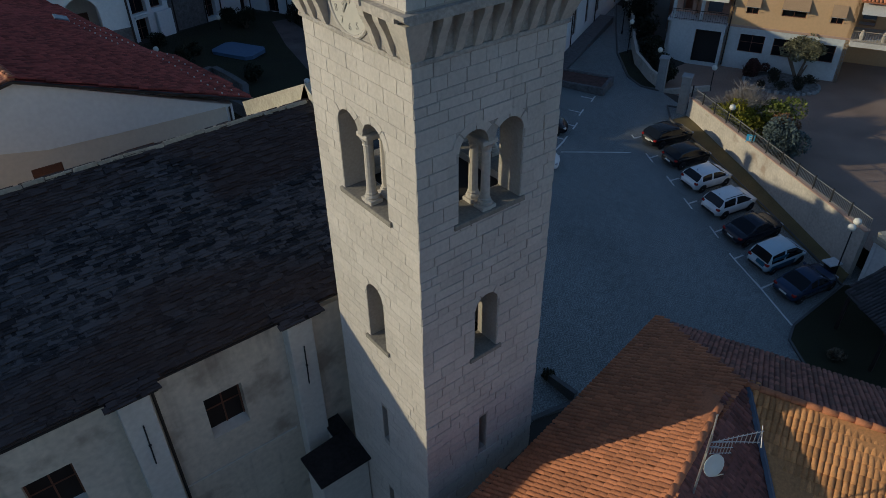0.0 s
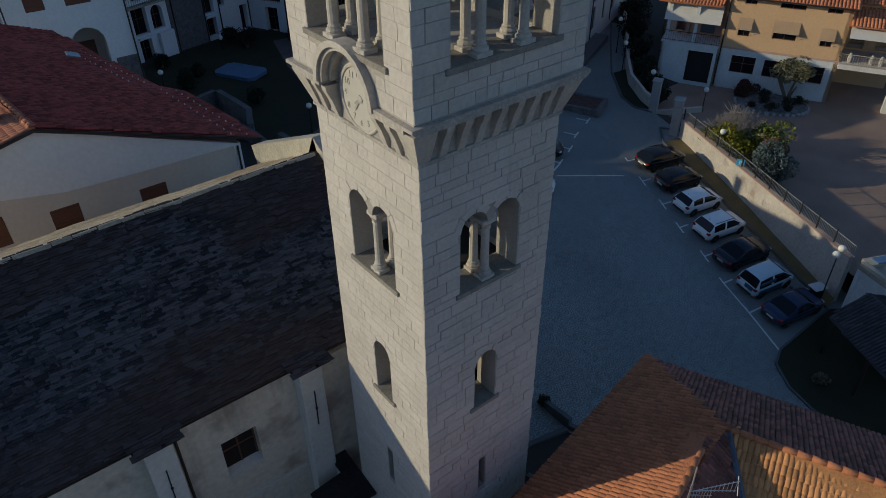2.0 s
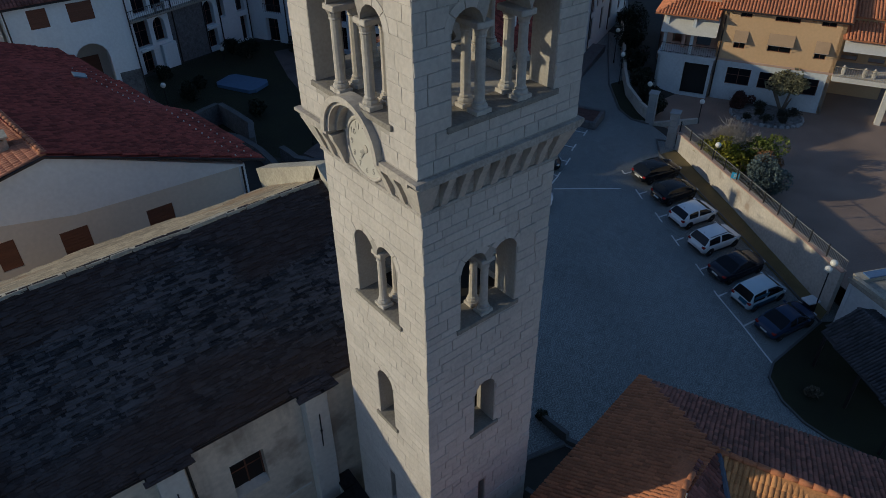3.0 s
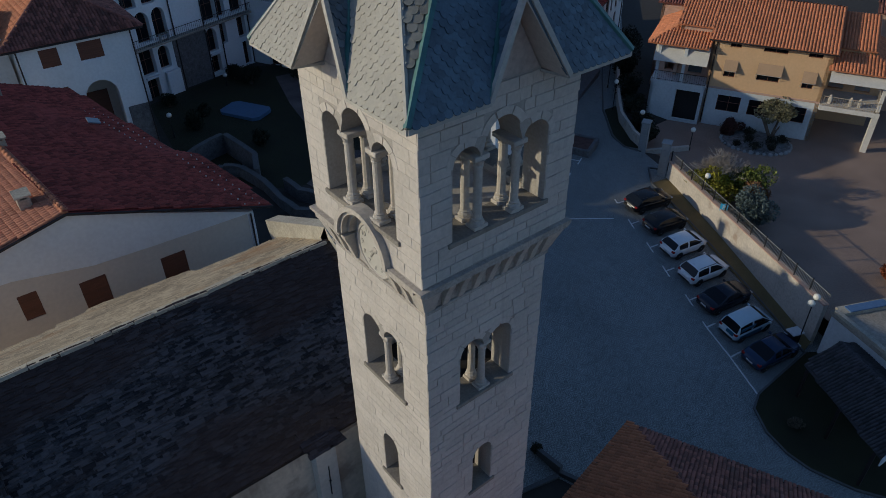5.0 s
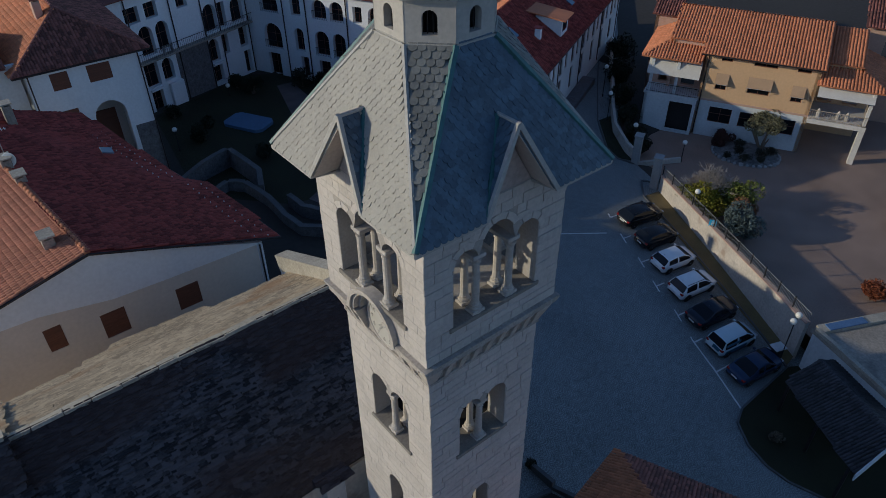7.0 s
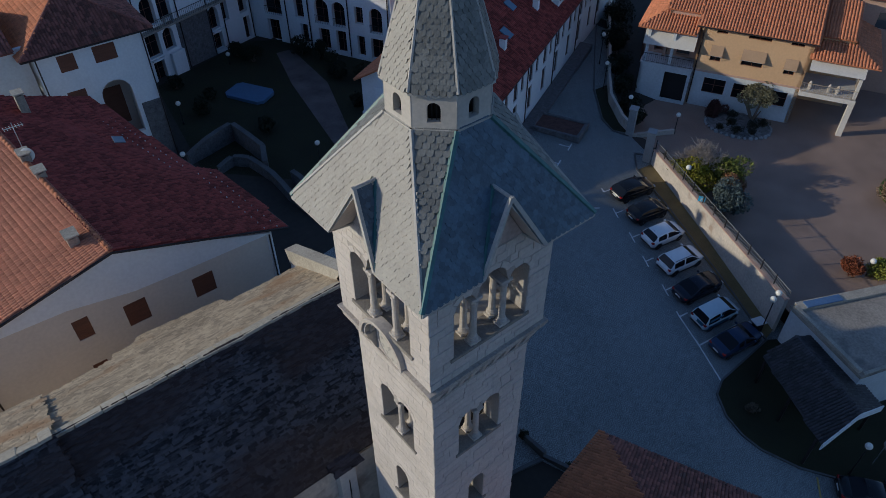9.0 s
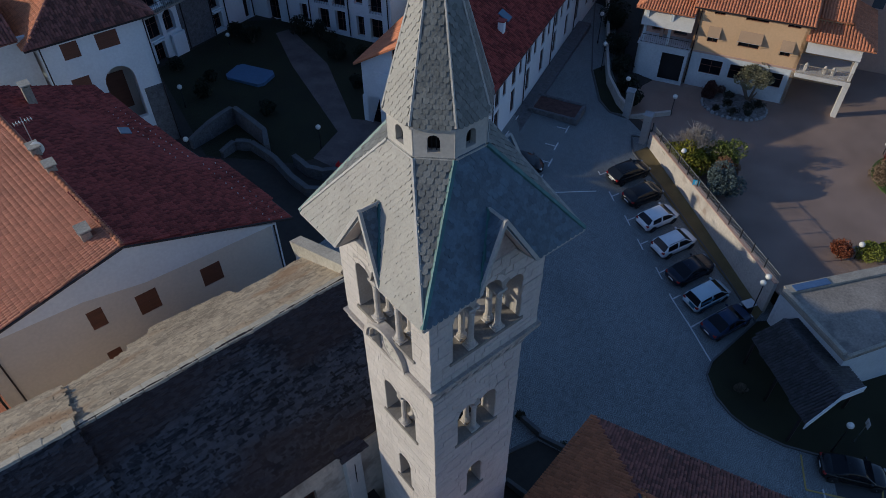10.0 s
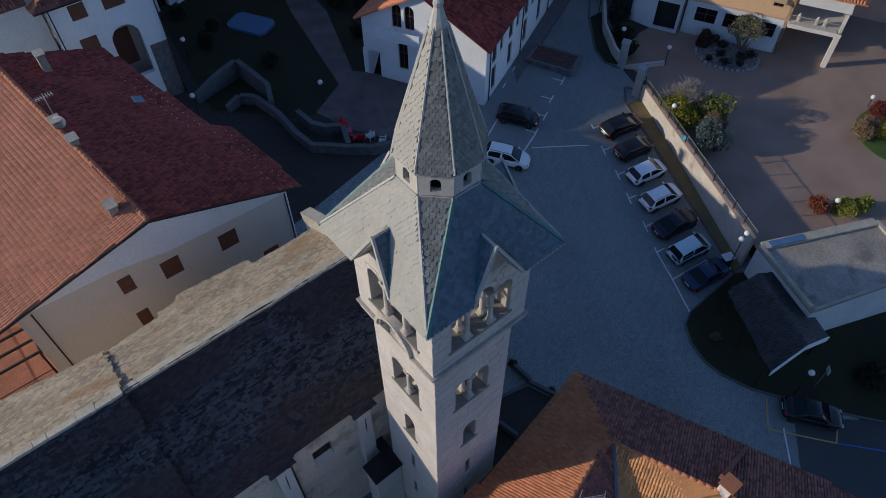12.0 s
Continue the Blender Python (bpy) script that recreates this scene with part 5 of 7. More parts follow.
part("gate_back", box(3.0, 7.2, 2.6, 2.8, 2, 13.6), M_BEIGE, ha, m=hm)
part("gate_side", box(6.7, 6.95, 0.5, 2.6, 2, 13.6), M_WHITE, ha, m=hm)
part("gate_door", box(4.3, 6.0, 2.45, 2.58, 8.0, 11.6), M_WOOD, ha, "dark wooden gate", m=hm)
# House lengthened at the unseen back to block sun from the pool.
facade(ha, (7.45, 48.2), (8.2, 64), 2, 16.75, [rect(4, 5.2, 13, 15)], M_WHITE)
facade(ha, (8.2, 64), (-1.0, 64), 2, 16.75, [], M_WHITE)
facade(ha, (-1.0, 64), (-1.0, 48.4), 2, 16.75, [rect(4, 5.2, 13, 15)], M_GREYBLUE)
part("stone_base", box(6.75, 8.5, -0.06, 0.1, 2, 10.6), M_RUBBLE, ha, "grey rubble stone plinth", m=hm)
# Sunlight put into the west slope: orange tiles there, brown on the other sides.
hip_house_roof(ha, [(-1.9, 48.0), (8.35, 47.75), (9.1, 65), (-1.9, 65)], (3.3, 52.9), (3.5, 61), 16.95, 19.9, [M_TILE_BROWN, M_TILE_BROWN, M_TILE_BROWN, M_TILE_NEW])
for x in (7.4, -0.9):
    bm = bmesh.new()
    rod(bm, (x, 48.05, 16.8), (x, 48.05, 4), 0.06)
    part("downpipe", bm, M_GUTTER, ha)
c = part("chimney", box(-0.3, 0.3, -0.4, 0.4, 0, 1.6, bevel=0.02), M_PINK, ha, "brick chimney", m=pose(2.2, 53.5, 19.0))
part("cap", box(-0.4, 0.4, -0.5, 0.5, 1.7, 1.8), M_TILE_BROWN, c)

# Its height is made up, raised until it keeps low sun off the square.
annex = thing("side_house_sun_block", pose(0, 0, 0), "grey side house with a brown tile roof, raised to block low sun", "house")
facade(annex, (-12.5, 49.6), (-1.2, 49.4), 2, 17.5, [rect(2.0, 3.0, 10.5, 12.0), rect(5.6, 6.6, 10.5, 12.0)], M_GREYBLUE)
facade(annex, (-12.5, 59.0), (-12.5, 49.6), 2, 17.5, [], M_GREYBLUE)
facade(annex, (-1.2, 59.0), (-12.5, 59.0), 2, 17.5, [], M_GREYBLUE)
tiled(annex, [(-12.9, 49.1, 17.5), (-1.95, 48.9, 17.5), (-1.95, 54.3, 19.3), (-12.9, 54.5, 19.3)], M_TILE_BROWN, COPPI_FAR, 0.25, 0.40, label="weathered brown tile slope", seed=33)
tiled(annex, [(-1.95, 59.6, 17.5), (-12.9, 59.6, 17.5), (-12.9, 54.5, 19.3), (-1.95, 54.3, 19.3)], M_TILE_BROWN, COPPI_FAR, 0.25, 0.40, label="weathered brown tile slope", seed=34)

# ---- arcaded ranges round the garden ----
ar = thing("gallery_house", pose(0, 0, 0), "white house with a long upper gallery over rubble stone", "house")
P1, Q1 = (7.43, 61.69), (25.9, 67.75)
h1 = [rect(4.3, 6.0, 7.1, 9.8), rect(4.5, 5.9, 4.3, 6.6), arch(6.5, 7.9, 7.2, 9.6), arch(13.0, 14.4, 7.0, 9.6), rect(13.1, 14.4, 4.5, 6.5), rect(15.1, 15.9, 7.4, 9.9), rect(17.9, 18.9, 4.0, 6.8), rect(17.6, 18.8, 7.4, 9.7), arch(4.7, 6.4, 10.4, 13.45), arch(6.8, 8.4, 10.4, 13.45), arch(13.05, 14.9, 10.4, 13.4), rect(15.2, 16.2, 10.4, 13.2), arch(17.0, 18.8, 10.4, 13.1), rect(3.7, 5.4, 14.0, 15.6), rect(6.1, 7.6, 14.0, 15.6), rect(10.0, 11.4, 14.0, 15.6), rect(14.4, 15.8, 14.0, 15.6)]
_, am = facade(ar, P1, Q1, 2, 16.9, h1, M_WHITE, 0.7, label="white rendered gallery front")
for lp in h1:
    xs, zs = [p[0] for p in lp], [p[1] for p in lp]
    window_unit(ar, am, min(xs), max(xs), min(zs), max(zs), "glass", 0.55, arched=len(lp) > 4)
part("stone_wall", slab([rect(8.5, 12.9, 3.0, 9.95)], 0.08), M_RUBBLE, ar, "grey rubble stone ground floor", m=am @ pose(0, -0.06, 0))
part("cupboard", box(6.7, 8.45, -0.5, -0.08, 3.8, 6.9, bevel=0.02), M_WHITE, ar, "white utility cabinet", m=am)
part("gallery_floor", box(3.6, 19.4, -0.75, 0.0, 9.95, 10.15, bevel=0.02), M_CONCRETE, ar, "long concrete gallery floor", m=am)
rail = part("gallery_rail", box(3.6, 19.4, -0.72, -0.68, 11.1, 11.15), M_IRON, ar, m=am)
for k in range(64):
    part("baluster", box(3.7 + k * 0.247, 3.72 + k * 0.247, -0.71, -0.69, 10.15, 11.1), M_IRON, rail)
for z in (6.75, 6.7):
    x = 4.4 if z > 6.72 else 13.05
    part("balcony_floor", box(x, x + 1.6, -0.3, 0.1, z, z + 0.2), M_WHITE, ar, m=am)
table = part("gallery_table", box(6.9, 8.0, -0.62, -0.1, 10.88, 10.93, bevel=0.01), M_CONCRETE, ar, "small pale table on the gallery", m=am)
for x in (6.95, 7.95):
    part("leg", box(x - 0.02, x + 0.02, -0.58, -0.14, 10.15, 10.88), M_STEEL, table)
for x in (3.9, 9.0, 12.9, 15.0, 19.2):
    bm = bmesh.new()
    rod(bm, (x, -0.12, 16.6), (x, -0.12, 4), 0.07)
    part("downpipe", bm, M_GUTTER, ar, m=am)
facade(ar, Q1, (21.5, 78), 2, 16.9, [], M_WHITE)
part("roof_slope", sheet([(6.9, 60.9, 16.8), (26.2, 67.2, 16.8), (24.0, 73.8, 19.3), (4.8, 67.5, 19.3)], 0.15), M_TILE_BROWN, ar)
part("roof_slope", sheet([(21.9, 80.4, 16.8), (2.6, 74.1, 16.8), (4.8, 67.5, 19.3), (24.0, 73.8, 19.3)], 0.15), M_TILE_BROWN, ar)

ac = thing("arcade_house", pose(0, 0, 0), "long white house with tall arched openings on every floor", "house")
P2, Q2 = (25.6, 68.6), (34.6, 51.0)
h2 = [rect(2.95, 4.6, 3.8, 6.5), rect(7.6, 8.6, 4.2, 6.65), rect(10.1, 11.55, 4.0, 6.55), rect(12.4, 13.75, 4.0, 6.65), rect(15.2, 16.2, 4.0, 6.5), rect(17.0, 18.6, 4.0, 6.5)]
h2 += [arch(2.84, 5.2, 7.1, 10.1), arch(7.08, 8.3, 7.3, 10.0), arch(9.8, 11.66, 7.15, 10.05), arch(12.19, 13.84, 7.15, 10.05), rect(15.1, 16.2, 7.9, 9.9), arch(17.0, 18.6, 7.15, 10.05)]
h2 += [arch(2.84, 5.2, 11.4, 13.55), rect(6.95, 8.25, 11.45, 13.5), arch(9.85, 11.66, 11.4, 13.55), arch(12.16, 13.84, 11.4, 13.6), rect(15.1, 16.2, 11.6, 13.4), arch(17.0, 18.6, 11.4, 13.55)]
_, bm2 = facade(ac, P2, Q2, 2, 14.6, h2, M_WHITE, 0.6, label="white arcaded garden front")
for lp in h2:
    xs, zs = [p[0] for p in lp], [p[1] for p in lp]
    window_unit(ac, bm2, min(xs), max(xs), min(zs), max(zs), "glass", 0.5, arched=len(lp) > 4)
for x in (0.3, 5.9, 9.0, 14.3, 19.4):
    bm = bmesh.new()
    rod(bm, (x, -0.1, 14.4), (x, -0.1, 3.8), 0.07)
    part("downpipe", bm, M_GUTTER, ac, m=bm2)
for x, w in ((2.7, 2.65), (9.7, 2.1), (12.1, 1.9), (16.9, 1.8)):
    for z in (7.15, 11.4):
        sl = part("balcony_sill", box(x, x + w, -0.14, 0.05, z - 0.18, z), M_WHITE, ac, m=bm2)
        rl = part("balcony_rail", box(x + 0.1, x + w - 0.1, -0.08, -0.04, z + 0.9, z + 0.95), M_IRON, ac, m=bm2)
        for k in range(9):
            part("baluster", box(x + 0.12 + k * (w - 0.26) / 8, x + 0.14 + k * (w - 0.26) / 8, -0.07, -0.05, z, z + 0.9), M_IRON, rl)
part("roof_slope", sheet([(25.2, 68.2, 14.5), (34.3, 50.4, 14.5), (40, 53.5, 17.0), (31, 71.5, 17.0)], 0.15), M_TILE_BROWN, ac)
part("roof_slope", sheet([(46, 56.6, 14.5), (37, 74.6, 14.5), (31, 71.5, 17.0), (40, 53.5, 17.0)], 0.15), M_TILE_BROWN, ac)
facade(ac, (34.6, 51.0), (45.8, 56.8), 2, 14.6, [], M_WHITE)

# ---- white row house on the lane ----
sh = thing("row_house", pose(0, 0, 0), "long white row house with a dark red roof along the lane", "house")
SC, SG = (29.45, 28.95), (23.3, 40.1)
uu = Vector((0.900, 0.436))
SE = (SC[0] + uu.x * 46, SC[1] + uu.y * 46)
gw = math.dist(SC, SG)
flip = [[(gw - x, z) for x, z in lp] for lp in [rect(11.05, 12.9, 3.6, 6.8), rect(8.0, 9.0, 5.4, 8.7), arch(7.2, 8.2, 10.0, 12.5), arch(8.5, 9.5, 10.0, 12.5)]]
_, sg_m = facade(sh, SG, SC, 1.5, 10.2, flip, M_WHITE, 0.4, label="white rendered gable end", top=[(gw, 10.0), (gw / 2, 14.1), (0, 10.6)])
for lp in flip:
    xs, zs = [p[0] for p in lp], [p[1] for p in lp]
    window_unit(sh, sg_m, min(xs), max(xs), min(zs), max(zs), "glass", 0.2, arched=len(lp) > 4)
bal = part("balcony", box(gw - 10.8, gw - 6.3, -1.1, 0.0, 9.15, 9.35), M_WHITE, sh, "white balcony with a solid parapet", m=sg_m)
part("parapet", box(gw - 10.8, gw - 6.3, -1.1, -1.0, 9.35, 10.3), M_WHITE, bal)
sth = []
for k in range(10):
    x = 1.6 + k * 4.4
    sth += [rect(x, x + 1.1, 4.0, 6.6), rect(x, x + 1.1, 7.1, 9.5), rect(x + 2.0, x + 2.8, 7.3, 9.3)]
_, st_m = facade(sh, SC, SE, 0.5, 10.0, sth, M_WHITE, 0.4, label="white street front with tall dark windows")
for lp in sth:
    xs, zs = [p[0] for p in lp], [p[1] for p in lp]
    window_unit(sh, st_m, min(xs), max(xs), min(zs), max(zs), "glass", 0.12)
for k in range(6):
    bm = bmesh.new()
    rod(bm, (0.9 + k * 8.8, -0.1, 9.9), (0.9 + k * 8.8, -0.1, 3.0), 0.06)
    part("downpipe", bm, M_GUTTER, sh, m=st_m)
SB = (SG[0] + uu.x * 46, SG[1] + uu.y * 46)
facade(sh, SB, SG, 1.5, 10.5, [], M_WHITE)
mid = ((SC[0] + SG[0]) / 2, (SC[1] + SG[1]) / 2)
ov, ou = 0.5, -0.55
nv = Vector((SC[0] - SG[0], SC[1] - SG[1])).normalized()
pC = (SC[0] + nv.x * ov + uu.x * ou, SC[1] + nv.y * ov + uu.y * ou, 9.95)
pE = (SE[0] + nv.x * ov, SE[1] + nv.y * ov, 9.95)
pM, pN = (mid[0] + uu.x * ou, mid[1] + uu.y * ou, 14.25), (mid[0] + uu.x * 46, mid[1] + uu.y * 46, 14.25)
pG = (SG[0] - nv.x * ov + uu.x * ou, SG[1] - nv.y * ov + uu.y * ou, 10.35)
pB = (SB[0] - nv.x * ov, SB[1] - nv.y * ov, 10.35)
# Sunlight and shade put into the tiles: garden side orange, lane side dark red.
tiled(sh, [pC, pE, pN, pM], M_TILE_RED, COPPI_FAR, 0.26, 0.42, label="dark red tile slope over the lane", seed=31)
tiled(sh, [pB, pG, pM, pN], M_TILE_NEW, COPPI_FAR, 0.26, 0.42, label="tile slope towards the garden", seed=32)
ridge_tiles(sh, pM, pN, M_TILE_RED, 0.15, 0.5)
bm = bmesh.new()
rod(bm, pC, pE, 0.08)
part("gutter", bm, M_GUTTER, sh)
slope_q = lambda s, v: Vector(pC).lerp(Vector(pM), v) + Vector((uu.x, uu.y, 0)) * s
pitch = math.degrees(math.atan2(14.25 - 9.95, (Vector(pM).xy - Vector(pC).xy).length))
yaw = math.degrees(math.atan2(uu.y, uu.x))
for s, v in ((11.0, 0.46), (15.5, 0.66), (30.5, 0.45)):
    q = slope_q(s, v)
    part("skylight", box(-0.55, 0.55, -0.65, 0.65, 0.02, 0.12, bevel=0.01), mat("sky_glass", (0.10, 0.16, 0.22), 0.1, 0.05), sh, "blue-grey roof light", m=pose(*q, 0, 0, yaw) @ pose(0, 0, 0.1, pitch, 0, 0))
for s, v in ((8.7, 0.38), (18.5, 0.4)):
    q = slope_q(s, v)
    c = part("chimney", box(-0.3, 0.3, -0.3, 0.3, -0.6, 1.0, bevel=0.02), M_WHITE, sh, "small white chimney", m=pose(*q, 0, 0, yaw))
    part("cap", box(-0.4, 0.4, -0.4, 0.4, 1.08, 1.16), M_TILE_RED, c)
for s in (23.0,):
    q = slope_q(s, 0.36)
    d = part("dormer", box(-1.2, 1.2, -1.2, 3.5, -1.0, 1.25), M_WHITE, sh, "white dormer under a lit tile roof", m=pose(*q, 0, 0, yaw))
    part("dormer_roof", sheet([(-1.6, -1.7, 1.25), (1.6, -1.7, 1.25), (1.6, 3.5, 1.9), (-1.6, 3.5, 1.9)], 0.12), M_TILE_NEW, d)
    part("dormer_window", box(-0.7, 0.7, -1.23, -1.19, -0.2, 1.0), M_GLASS, d)
# low wall, planted strip and steps at its foot
part("planting_strip", box(3, 30, -1.6, -0.05, 1.0, 3.2), M_RUBBLE, sh, "dark planted strip at the foot of the wall", m=st_m)

# ---- villa ----
villa = thing("villa", pose(0, 0, 0), "peach villa with orange tile roofs, balconies and garages", "house")
VP = Vector((56, 26))
vd = Vector((0.447, -0.894))
vn = Vector((0.894, 0.447))


def vw(s, d, z):
    p = VP + vd * s + vn * d
    return (p.x, p.y, z)


vq = lambda s, d=0: tuple((VP + vd * s + vn * d))
lowh = [rect(1.42, 3.68, 3.7, 5.4), rect(4.47, 6.67, 3.7, 5.36), rect(7.54, 9.85, 3.7, 5.33)]
_, vm = facade(villa, vq(0), vq(10.75), 0, 6.12, lowh, M_GREYBLUE, 0.4, label="pale grey lower storey with garage windows")
uph = [rect(1.45, 2.5, 7.35, 9.0), rect(4.56, 6.62, 7.46, 9.1), rect(8.72, 9.72, 7.3, 8.85), rect(1.5, 2.55, 10.4, 10.95), rect(4.6, 6.8, 10.36, 10.9), rect(8.6, 9.85, 10.38, 10.9)]
part("wall", slab([rect(0, 10.75, 6.12, 11.2)] + uph, 0.4), M_PEACH, villa, "peach rendered upper storey", m=vm)
part("floor_band", box(0, 10.75, -0.06, 0.02, 6.0, 6.2), M_PINK, villa, m=vm)
for lp in lowh + uph:
    xs, zs = [p[0] for p in lp], [p[1] for p in lp]
    window_unit(villa, vm, min(xs), max(xs), min(zs), max(zs), "glass", 0.14)
M_BLIND = mat("tan_blind", (0.42, 0.28, 0.17), 0.9, 0.1, 10, 1, 0.1)
for a, b, z in ((1.35, 2.6, 9.1), (4.45, 6.75, 9.2), (8.6, 9.85, 9.0)):
    aw = part("awning", sheet([(a, -0.5, z - 1.0), (b, -0.5, z - 1.0), (b, -0.02, z), (a, -0.02, z)], 0.02), M_BLIND, villa, "tan drop-arm window awning", m=vm)
    bm = bmesh.new()
    rod(bm, (a, -0.5, z - 1.0), (b, -0.5, z - 1.0), 0.025)
    for x in (a, b):
        rod(bm, (x, 0, z - 1.6), (x, -0.5, z - 1.0), 0.018, seg=4)
    part("awning_arm", bm, M_STEEL, aw)
facade(villa, vq(10.75), vq(10.75, 13), 0, 11.2, [], M_PEACH)
facade(villa, vq(0, 13), vq(0), 0, 11.2, [], M_PEACH)
tiled(villa, [vw(-0.5, -0.7, 11.15), vw(11.1, -0.7, 11.15), vw(11.1, 6.6, 13.55), vw(-0.5, 6.6, 13.55)], M_TILE_NEW, COPPI_FAR, 0.30, 0.42, label="bright orange tile slope", seed=41)
tiled(villa, [vw(11.1, 13.7, 11.15), vw(-0.5, 13.7, 11.15), vw(-0.5, 6.6, 13.55), vw(11.1, 6.6, 13.55)], M_TILE_NEW, COPPI_FAR, 0.30, 0.42, seed=42)
bm = bmesh.new()
rod(bm, vw(-0.5, -0.75, 11.08), vw(11.1, -0.75, 11.08), 0.08)
part("gutter", bm, M_GUTTER, villa)
bm = bmesh.new()
rod(bm, vw(0.25, -0.1, 11), vw(0.25, -0.1, 2.2), 0.06)
part("downpipe", bm, M_GUTTER, villa)
# western wing with a covered balcony
facade(villa, vq(-5.4, -0.6), vq(0, -0.6), 0, 6.2, [rect(2.7, 5.1, 2.3, 5.5)], M_GREYBLUE, 0.3)
# Near-black panel in place of the shade within the open garage.
part("garage_shade_panel", box(2.7, 5.1, 0.7, 0.8, 2.0, 5.5), M_DARK, villa, "dark panel for the shade inside the garage opening", m=Matrix.Translation((*vq(-5.4, -0.6), 0)) @ Matrix.Rotation(math.atan2(vd.y, vd.x), 4, "Z"))
facade(villa, vq(-5.4, 8), vq(-5.4, -0.6), 0, 6.2, [], M_GREYBLUE)
facade(villa, vq(-5.4, 2.0), vq(0, 2.0), 6.2, 10.5, [rect(0.8, 2.2, 6.5, 8.8), rect(3.2, 4.6, 6.5, 8.8)], M_PINK)
part("balcony_slab", sheet([vw(-5.5, -0.7, 6.25), vw(0.1, -0.7, 6.25), vw(0.1, 2.1, 6.25), vw(-5.5, 2.1, 6.25)], 0.2), M_GREYBLUE, villa)
for s in (-5.2, -2.6):
    part("balcony_post", sheet([vw(s, -0.5, 10.1), vw(s + 0.3, -0.5, 10.1), vw(s + 0.3, -0.2, 10.1), vw(s, -0.2, 10.1)], 3.9), M_GREYBLUE, villa)
part("awning", sheet([vw(-5.5, -0.9, 8.35), vw(-0.2, -0.9, 8.35), vw(-0.2, 0.1, 9.95), vw(-5.5, 0.1, 9.95)], 0.03), M_CURTAIN, villa, "pale balcony awning")
tiled(villa, [vw(-6.3, -1.0, 10.15), vw(-0.3, -1.0, 10.15), vw(-0.3, 2.0, 11.25), vw(-3.8, 2.0, 11.25)], M_TILE_NEW, COPPI_FAR, 0.30, 0.42, label="orange tile roof over the balcony", seed=43)
tiled(villa, [vw(-6.3, 9, 10.15), vw(-6.3, -1.0, 10.15), vw(-3.8, 2.0, 11.25), vw(-3.8, 9, 11.25)], M_TILE_NEW, COPPI_FAR, 0.30, 0.42, seed=44)
tiled(villa, [vw(-3.9, 1.0, 11.70), vw(-0.52, 1.0, 11.70), vw(-0.52, 6.6, 13.54), vw(-3.9, 6.6, 13.54)], M_TILE_NEW, COPPI_FAR, 0.30, 0.42, label="orange tile slope set back beside the main roof", seed=51)
tiled(villa, [vw(-0.52, 13.6, 11.2), vw(-3.9, 13.6, 11.2), vw(-3.9, 6.6, 13.54), vw(-0.52, 6.6, 13.54)], M_TILE_NEW, COPPI_FAR, 0.30, 0.42, seed=52)
facade(villa, vq(-3.6, 1.4), vq(0, 1.4), 9.0, 11.75, [], M_PINK)
facade(villa, vq(-3.6, 13), vq(-3.6, 1.4), 0, 11.7, [], M_PINK)


def railing(parent, a, b, h, step=0.14, material=None, name="railing"):
    a, b = Vector(a), Vector(b)
    r = part(name, bmesh.new(), material or M_IRON, parent)
    bm = bmesh.new()
    up = Vector((0, 0, h))
    rod(bm, a + up, b + up, 0.03, seg=5)
    rod(bm, a + up * 0.12, b + up * 0.12, 0.02, seg=5)
    part("top_rail", bm, material or M_IRON, r)
    n = max(2, int((b - a).length / step))
    for k in range(n + 1):
        p = a.lerp(b, k / n)
        bm = bmesh.new()
        rod(bm, p, p + up, 0.012, seg=4)
        part("bar", bm, material or M_IRON, r)
    return r


M_RAILTAN = mat("tan_painted_rail", (0.42, 0.34, 0.25), 0.6, 0.1)
railing(villa, vw(-5.3, -0.65, 6.25), vw(0, -0.65, 6.25), 1.0, 0.22)
# eastern wing: open carport under a balcony
part("balcony_slab", sheet([vw(10.75, -0.6, 6.1), vw(16.0, -0.6, 6.1), vw(16.0, 7, 6.1), vw(10.75, 7, 6.1)], 0.45), M_CHURCH_LIGHT, villa, "pale balcony slab over the carport")
railing(villa, vw(10.8, -0.5, 6.1), vw(15.9, -0.5, 6.1), 0.95, 0.2, M_RAILTAN)
railing(villa, vw(15.9, -0.5, 6.1), vw(15.9, 4, 6.1), 0.95, 0.2, M_RAILTAN)
part("carport_column", sheet([vw(15.5, -0.55, 6.1), vw(16.0, -0.55, 6.1), vw(16.0, 0.1, 6.1), vw(15.5, 0.1, 6.1)], 6.0), M_CHURCH_LIGHT, villa, "thick pale corner column")
part("balcony_post", sheet([vw(15.6, -0.45, 9.7), vw(15.9, -0.45, 9.7), vw(15.9, -0.15, 9.7), vw(15.6, -0.15, 9.7)], 3.6), M_CHURCH_LIGHT, villa)
facade(villa, vq(10.75, 6), vq(16, 6), 0, 9.3, [rect(1, 2.4, 6.3, 8.4)], M_PEACH)
facade(villa, vq(10.75, 4), vq(16, 4), 6.1, 9.3, [rect(0.6, 2.0, 6.3, 8.4), rect(3.0, 4.4, 6.3, 8.4)], M_PEACH)
part("awning", sheet([vw(10.9, -1.1, 8.7), vw(15.9, -1.1, 8.7), vw(15.9, 0.1, 9.6), vw(10.9, 0.1, 9.6)], 0.03), M_CURTAIN, villa, "pale balcony awning")
tiled(villa, [vw(10.6, -0.7, 9.7), vw(17.0, -0.7, 9.7), vw(14.7, 1.9, 10.55), vw(10.6, 1.9, 10.55)], M_TILE_NEW, COPPI_FAR, 0.30, 0.42, label="orange tile roof over the balcony", seed=45)
